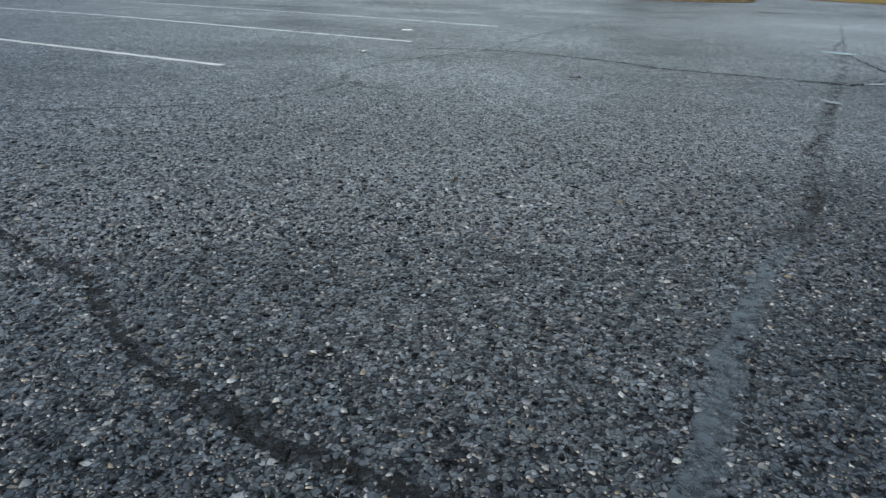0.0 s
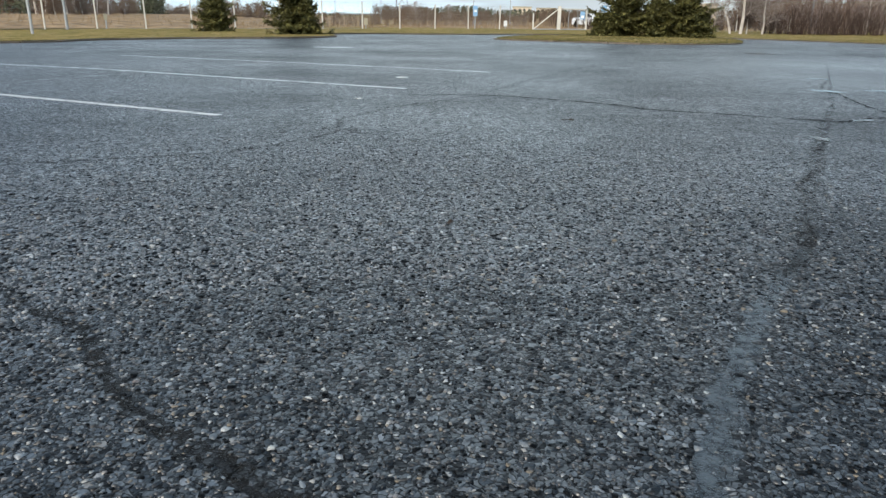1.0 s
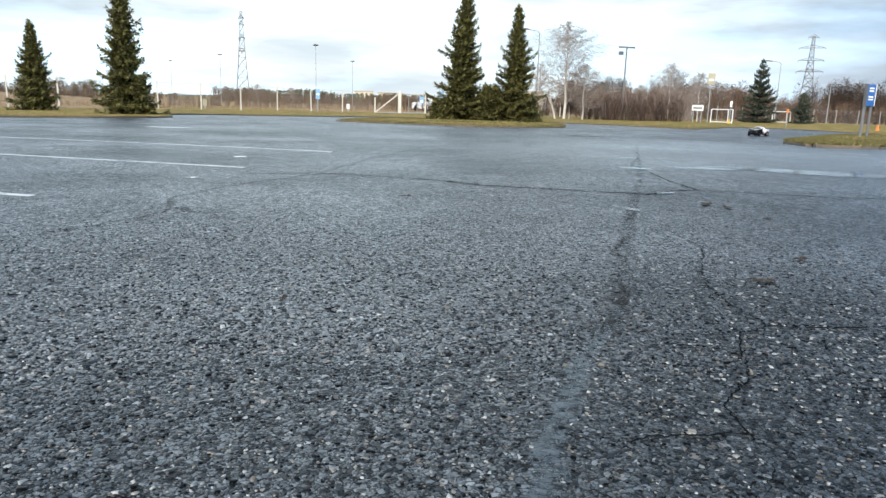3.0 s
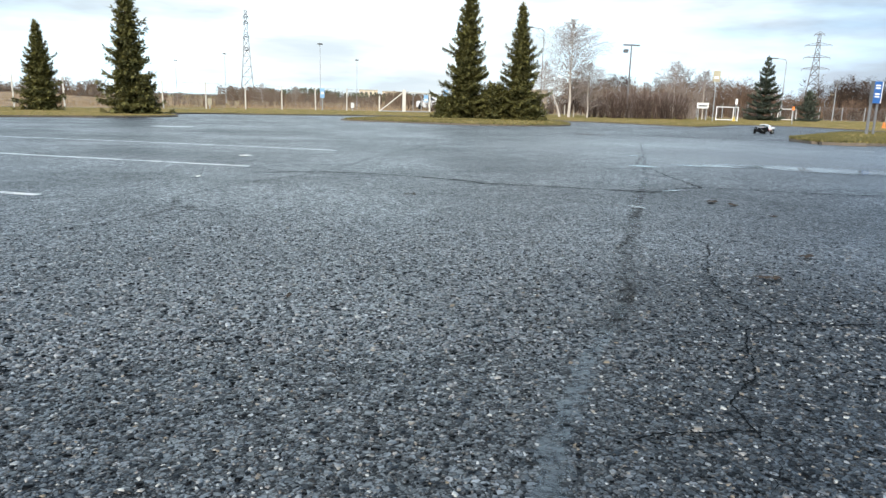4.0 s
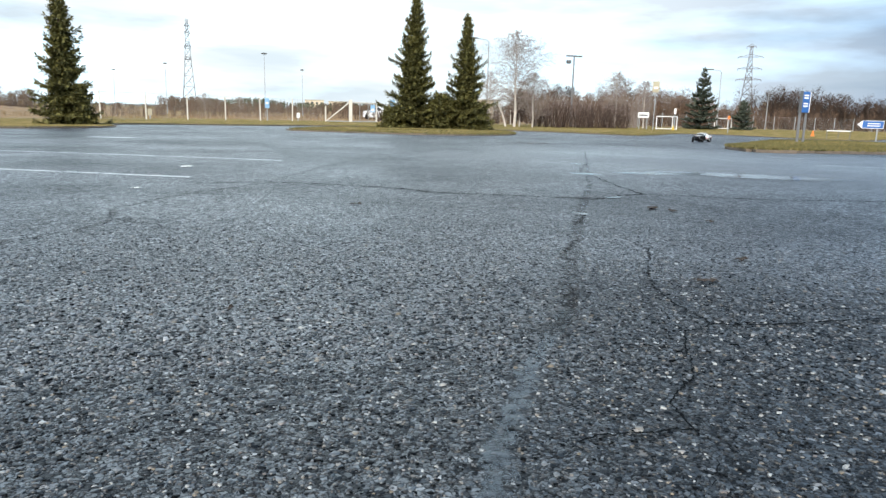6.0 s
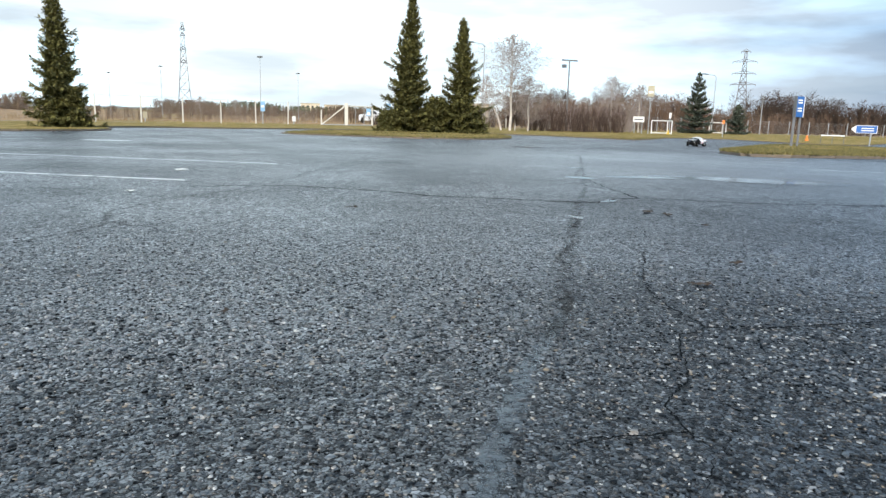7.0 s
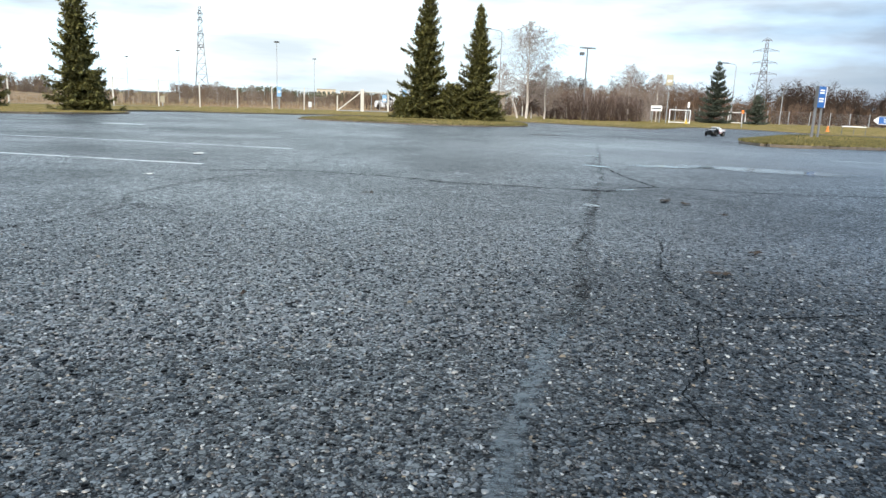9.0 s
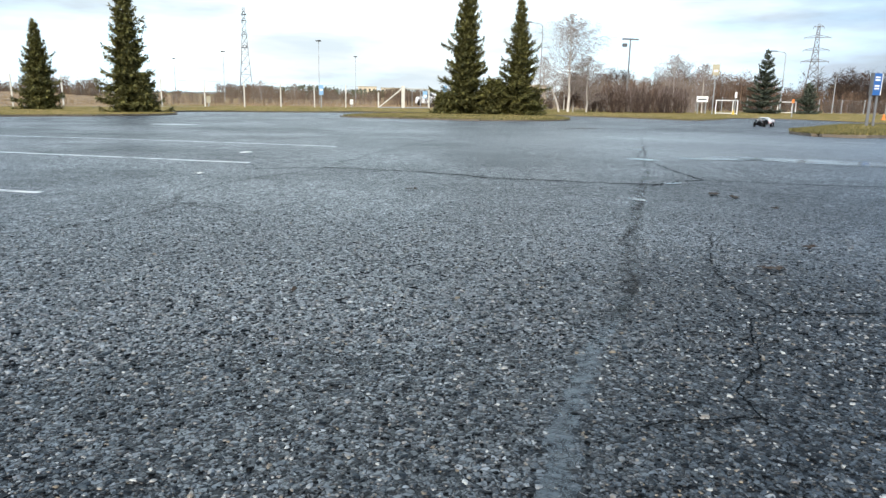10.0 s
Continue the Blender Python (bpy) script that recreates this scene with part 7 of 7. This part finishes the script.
# running gear
part("chassis_plate", box(-0.36, 0.36, -0.075, 0.075, 0.052, 0.060, 0.003), "plastic", truck, "flat dark chassis plate")
part("side_guard", box(-0.16, 0.13, -0.178, 0.178, 0.075, 0.084, 0.003), "plastic", truck)
part("engine_block", box(-0.10, 0.02, -0.06, 0.05, 0.06, 0.165, 0.008), "plastic", truck, "dark engine block")
part("fuel_tank", box(0.03, 0.11, -0.10, 0.08, 0.06, 0.14, 0.02), "plastic", truck)
part("radio_box", box(0.12, 0.22, -0.07, 0.07, 0.06, 0.13, 0.008), "plastic", truck)
part("gear_housing", box(-0.34, -0.22, -0.055, 0.055, 0.05, 0.15, 0.015), "plastic", truck, "black rear gear housing")
part("gear_housing", box(0.23, 0.33, -0.05, 0.05, 0.05, 0.13, 0.015), "plastic", truck)
part("silencer", tube([(-0.38, -0.05, 0.155), (-0.37, 0.0, 0.158), (-0.37, 0.08, 0.155)], 0.026, 0.024, 14), "plastic", truck, "dark cylindrical silencer")
part("bed_floor", box(-0.37, -0.13, -0.09, 0.09, 0.118, 0.123, 0.002), "plastic", truck)
part("shock_tower", box(-0.330, -0.322, -0.10, 0.10, 0.10, 0.175, 0.003), "plastic", truck)
part("shock_tower", box(0.315, 0.323, -0.10, 0.10, 0.09, 0.19, 0.003), "plastic", truck)


def shock(x, y, z0, z1, lean):
    """A coil-over shock with a blue cap."""
    top, low = Vector((x, y, z1)), Vector((x + 0.01, y + lean, z0))
    way = (low - top).normalized()
    s = part("shock_absorber", tube([top, top + way * 0.06], 0.013, None, 14), "steel", truck, "steel shock body with coil spring")
    part("shock_cap", add_disc(bmesh.new(), top, way, 0.0128, 0.010, 18), "blue_alloy", s, "bright blue anodised cap")
    part("shock_cap", add_disc(bmesh.new(), top - way * 0.0185, way, 0.0082, 0.011, 16), "blue_alloy", s, "blue top cap")
    part("shock_neck", add_disc(bmesh.new(), top - way * 0.009, way, 0.0062, 0.009, 12), "steel", s)
    part("shock_collar", add_disc(bmesh.new(), top + way * 0.028, way, 0.0136, 0.004, 18), "blue_alloy", s, "blue spring collar")
    part("shock_shaft", tube([top + way * 0.06, low], 0.0035, None, 8), "steel", s)
    coil = []
    length = (low - top).length
    side = way.orthogonal().normalized()
    up = way.cross(side)
    for i in range(61):
        a = i / 60 * 7 * 2 * math.pi
        coil.append(top + way * (0.016 + (length - 0.03) * i / 60) + (side * math.cos(a) + up * math.sin(a)) * 0.0165)
    coil = coil[16:]
    part("spring", tube(coil, 0.0021, None, 5), "plastic", s)


for sgn in (-1, 1):
    shock(-0.310, sgn * 0.082, 0.085, 0.186, sgn * 0.045)
    shock(0.320, sgn * 0.062, 0.085, 0.180, sgn * 0.05)
    for ax in (AXLE_R, AXLE_F):
        part("suspension_arm", tube([(ax - 0.03, sgn * 0.05, 0.062), (ax - 0.012, sgn * 0.135, 0.07)], 0.009, 0.007, 8), "plastic", truck)
        part("suspension_arm", tube([(ax + 0.03, sgn * 0.05, 0.062), (ax + 0.012, sgn * 0.135, 0.07)], 0.009, 0.007, 8), "plastic", truck)
        part("upper_link", tube([(ax, sgn * 0.06, 0.115), (ax, sgn * 0.13, 0.105)], 0.0045, None, 8), "steel", truck)
        part("drive_shaft", tube([(ax, sgn * 0.05, 0.088), (ax, sgn * 0.14, WHEEL_R)], 0.0065, None, 8), "steel", truck)
        part("hub_carrier", box(ax - 0.02, ax + 0.02, sgn * 0.132 - 0.012, sgn * 0.132 + 0.012, 0.055, 0.112, 0.005), "plastic", truck)

# bright fittings in the bed
part("linkage_rod", tube([(-0.276, -0.062, 0.205), (-0.270, -0.060, 0.160)], 0.0034, None, 8), "steel", truck, "bright steel linkage rod")
part("linkage_rod", tube([(-0.250, -0.030, 0.188), (-0.215, 0.010, 0.190)], 0.0032, None, 8), "steel", truck, "bright steel linkage rod")
part("exhaust_flange", add_disc(bmesh.new(), (-0.266, -0.075, 0.180), (1, 0.3, 0.1), 0.0062, 0.020, 12), "steel", truck, "bright steel exhaust flange")
part("link_ball", add_disc(bmesh.new(), (-0.244, -0.028, 0.200), (0, 0, 1), 0.0048, 0.006, 10), "steel", truck)
part("filter_housing", tube([(-0.236, -0.045, 0.165), (-0.205, -0.030, 0.200)], 0.014, 0.011, 14), "plastic", truck, "dark air filter housing")

# front bumper cage
for sgn in (-1, 1):
    part("bumper_tube", tube([(0.345, sgn * 0.088, 0.214), (0.385, sgn * 0.094, 0.213), (0.400, sgn * 0.094, 0.207), (0.440, sgn * 0.092, 0.145), (0.458, sgn * 0.092, 0.124), (0.464, sgn * 0.094, 0.119)], 0.0052, 0.0048, 8), "plastic", truck, "bent black bumper tube")
    part("bumper_end", add_disc(bmesh.new(), (0.464, sgn * 0.096, 0.118), (0, 1, 0), 0.0075, 0.012, 12), "plastic", truck)
    part("bumper_stay", tube([(0.36, sgn * 0.06, 0.12), (0.438, sgn * 0.07, 0.145)], 0.005, None, 8), "plastic", truck)
for x, z, w in ((0.392, 0.2115, 0.094), (0.362, 0.2145, 0.090), (0.460, 0.1215, 0.092), (0.430, 0.160, 0.092)):
    part("bumper_tube", tube([(x, -w, z), (x + 0.003, 0, z), (x, w, z)], 0.0048, None, 8), "plastic", truck)
part("skid_plate", surf(lambda u, v: (0.34 + 0.10 * u, (v * 2 - 1) * 0.08, 0.055 + 0.07 * u ** 1.3), 5, 4, 0.004, (0, 0, 1)), "plastic", truck, "black front skid plate")


# wheels
def lathe(profile, n=48):
    """A body turned about the y axis from (radius, y) pairs."""
    bm = bmesh.new()
    rings = [[bm.verts.new((r * math.cos(2 * math.pi * k / n), y, r * math.sin(2 * math.pi * k / n))) for k in range(n)] for r, y in profile]
    for a, b in zip(rings, rings[1:]):
        for k in range(n):
            bm.faces.new((a[k], a[(k + 1) % n], b[(k + 1) % n], b[k]))
    return bm


def wheel(x, side, track, steer=0.0, wide=1.0):
    """A tyre with knobs, a ten-window rim and a blue hub nut; the outer face looks along -y before it is turned."""
    w = part("wheel", lathe([(0.043, -0.028), (0.044, 0.028), (0.041, 0.030), (0.040, -0.02)], 40), "rim", truck, "grey rim in a knobbly black tyre")
    w.matrix_local = pose(x, side * track, WHEEL_R, 0, 0, (0 if side < 0 else 180) + steer) @ Matrix.Diagonal((1, wide, 1, 1))
    tyre = part("tyre", lathe([(0.0445, -0.027), (0.0505, -0.0335), (0.060, -0.036), (0.070, -0.0355), (0.0755, -0.032), (0.0785, -0.022), (0.0795, 0.0), (0.0785, 0.022), (0.0755, 0.032), (0.070, 0.0355), (0.055, 0.035), (0.047, 0.028)], 60), "tyre", w, "matt black knobbly rubber tyre", smooth=True)
    bm = bmesh.new()
    for row, (y0, r) in enumerate(((-0.0325, 0.0757), (-0.020, 0.0792), (-0.0065, 0.0799), (0.0065, 0.0799), (0.020, 0.0792), (0.0325, 0.0757))):
        n = 34
        for k in range(n):
            a = 360 * (k + 0.5 * (row % 2)) / n
            m = Matrix.Rotation(radians(a), 4, "Y") @ Matrix.Translation((r, y0, 0))
            add_box(bm, -0.001, 0.0036, -0.0046, 0.0046, -0.0045, 0.0045, m)
    tagged(part("tread", bm, "tyre", tyre), kind="stuff")
    bm = bmesh.new()
    for k in range(40):
        m = Matrix.Rotation(radians(9.0 * k), 4, "Y") @ Matrix.Translation((0.0675, -0.0362, 0))
        add_box(bm, -0.005, 0.006, -0.0006, 0.0008, -0.0018, 0.0018, m)
    tagged(part("sidewall_ribbing", bm, "tyre", tyre), kind="stuff")
    # dished face with ten windows between flat spokes
    bm = bmesh.new()
    n = 120

    def dish(r):
        return -0.0305 + 0.004 * (1 - ((r - 0.012) / 0.033)) if r > 0.012 else -0.0265

    radii = [0.0105, 0.0158, 0.019, 0.028, 0.0322, 0.0385, 0.0432]
    rings = [[bm.verts.new((r * math.cos(2 * math.pi * k / n), dish(r) + (0.003 if r < 0.012 else 0), r * math.sin(2 * math.pi * k / n))) for k in range(n)] for r in radii]
    for i in range(len(radii) - 1):
        for k in range(n):
            if i in (2, 3) and 2 + (1 if i == 2 else 0) <= (k % 12) <= 8:
                continue
            bm.faces.new((rings[i][k], rings[i + 1][k], rings[i + 1][(k + 1) % n], rings[i][(k + 1) % n]))
    thicken(bm, 0.004, (0, 1, 0))
    face = part("rim_face", bm, "rim", w, "pale grey rim face with ten windows")
    part("rim_back", add_disc(bmesh.new(), (0, -0.016, 0), (0, 1, 0), 0.0395, 0.004, 30), "tyre", w, "dark wheel interior")
    bm = bmesh.new()
    for k in range(36):
        m = Matrix.Rotation(radians(10 * k), 4, "Y") @ Matrix.Translation((0.0408, -0.0303, 0))
        add_disc(bm, m @ Vector((0, 0, 0)), (0, 1, 0), 0.0011, 0.002, 6)
    tagged(part("bead_ring", bm, "steel", face), kind="stuff")
    nut = part("hub_nut", add_disc(bmesh.new(), (0, -0.0285, 0), (0, 1, 0), 0.0112, 0.006, 6), "blue_dark", w, "blue anodised hexagonal wheel nut")
    part("axle_end", add_disc(bmesh.new(), (0, -0.0320, 0), (0, 1, 0), 0.0076, 0.004, 16), "steel", nut)
    part("axle_bore", add_disc(bmesh.new(), (0, -0.0341, 0), (0, 1, 0), 0.0048, 0.001, 12), "plastic", nut)
    return w


wheel(AXLE_R, -1, 0.169)
wheel(AXLE_R, 1, 0.169)
wheel(AXLE_F + 0.007, -1, 0.158, 15, 0.84)
wheel(AXLE_F + 0.007, 1, 0.158, 15, 0.84)

# inside of the cab
part("cab_floor", box(-0.10, 0.11, -0.10, 0.10, 0.196, 0.199, 0.001), "inner", truck, "bare brownish cab floor")
for sgn in (-1, 1):
    part("roll_bar", tube([(-0.052, sgn * 0.113, 0.284), (-0.012, sgn * 0.125, 0.264), (0.006, sgn * 0.133, 0.248), (0.018, sgn * 0.142, 0.226), (0.022, sgn * 0.14, 0.20)], 0.0030, None, 6), "plastic", truck)


# ---- litter and leaves on the asphalt ----
def scrap(x, y, rx, ry, turn, label, seed, material="litter"):
    bm = surf(lambda u, v: ((u - 0.5) * rx * (1 + 0.15 * math.sin(v * 5 + seed)), (v - 0.5) * ry * (1 + 0.2 * math.sin(u * 4 + seed)), 0.006 + 0.012 * abs(noise.noise(Vector((u * 3, v * 3, seed))))), 6, 4, 0.001, (0, 0, 1))
    return solid("paper_scrap" if material == "litter" else "dead_leaf", bm, material, label, "litter" if material == "litter" else "leaf", pose(x, y, terrain(x, y), 0, 0, turn))


scrap(-0.26, 6.75, 0.10, 0.09, 20, "crumpled white paper scrap on asphalt", 1)
scrap(-0.50, 4.92, 0.05, 0.04, 50, "tiny pale scrap on asphalt", 2)
for k, (x, y, s) in enumerate([(0.78, 3.97, 0.07), (2.53, 3.58, 0.09), (2.58, 3.45, 0.07), (2.51, 3.03, 0.04), (1.57, 1.87, 0.075), (1.96, 2.15, 0.06), (0.04, 1.87, 0.03)]):
    scrap(x, y, s, s * 0.5, 40 * k, "small wet brown leaf on asphalt", 10 + k, "leaf")
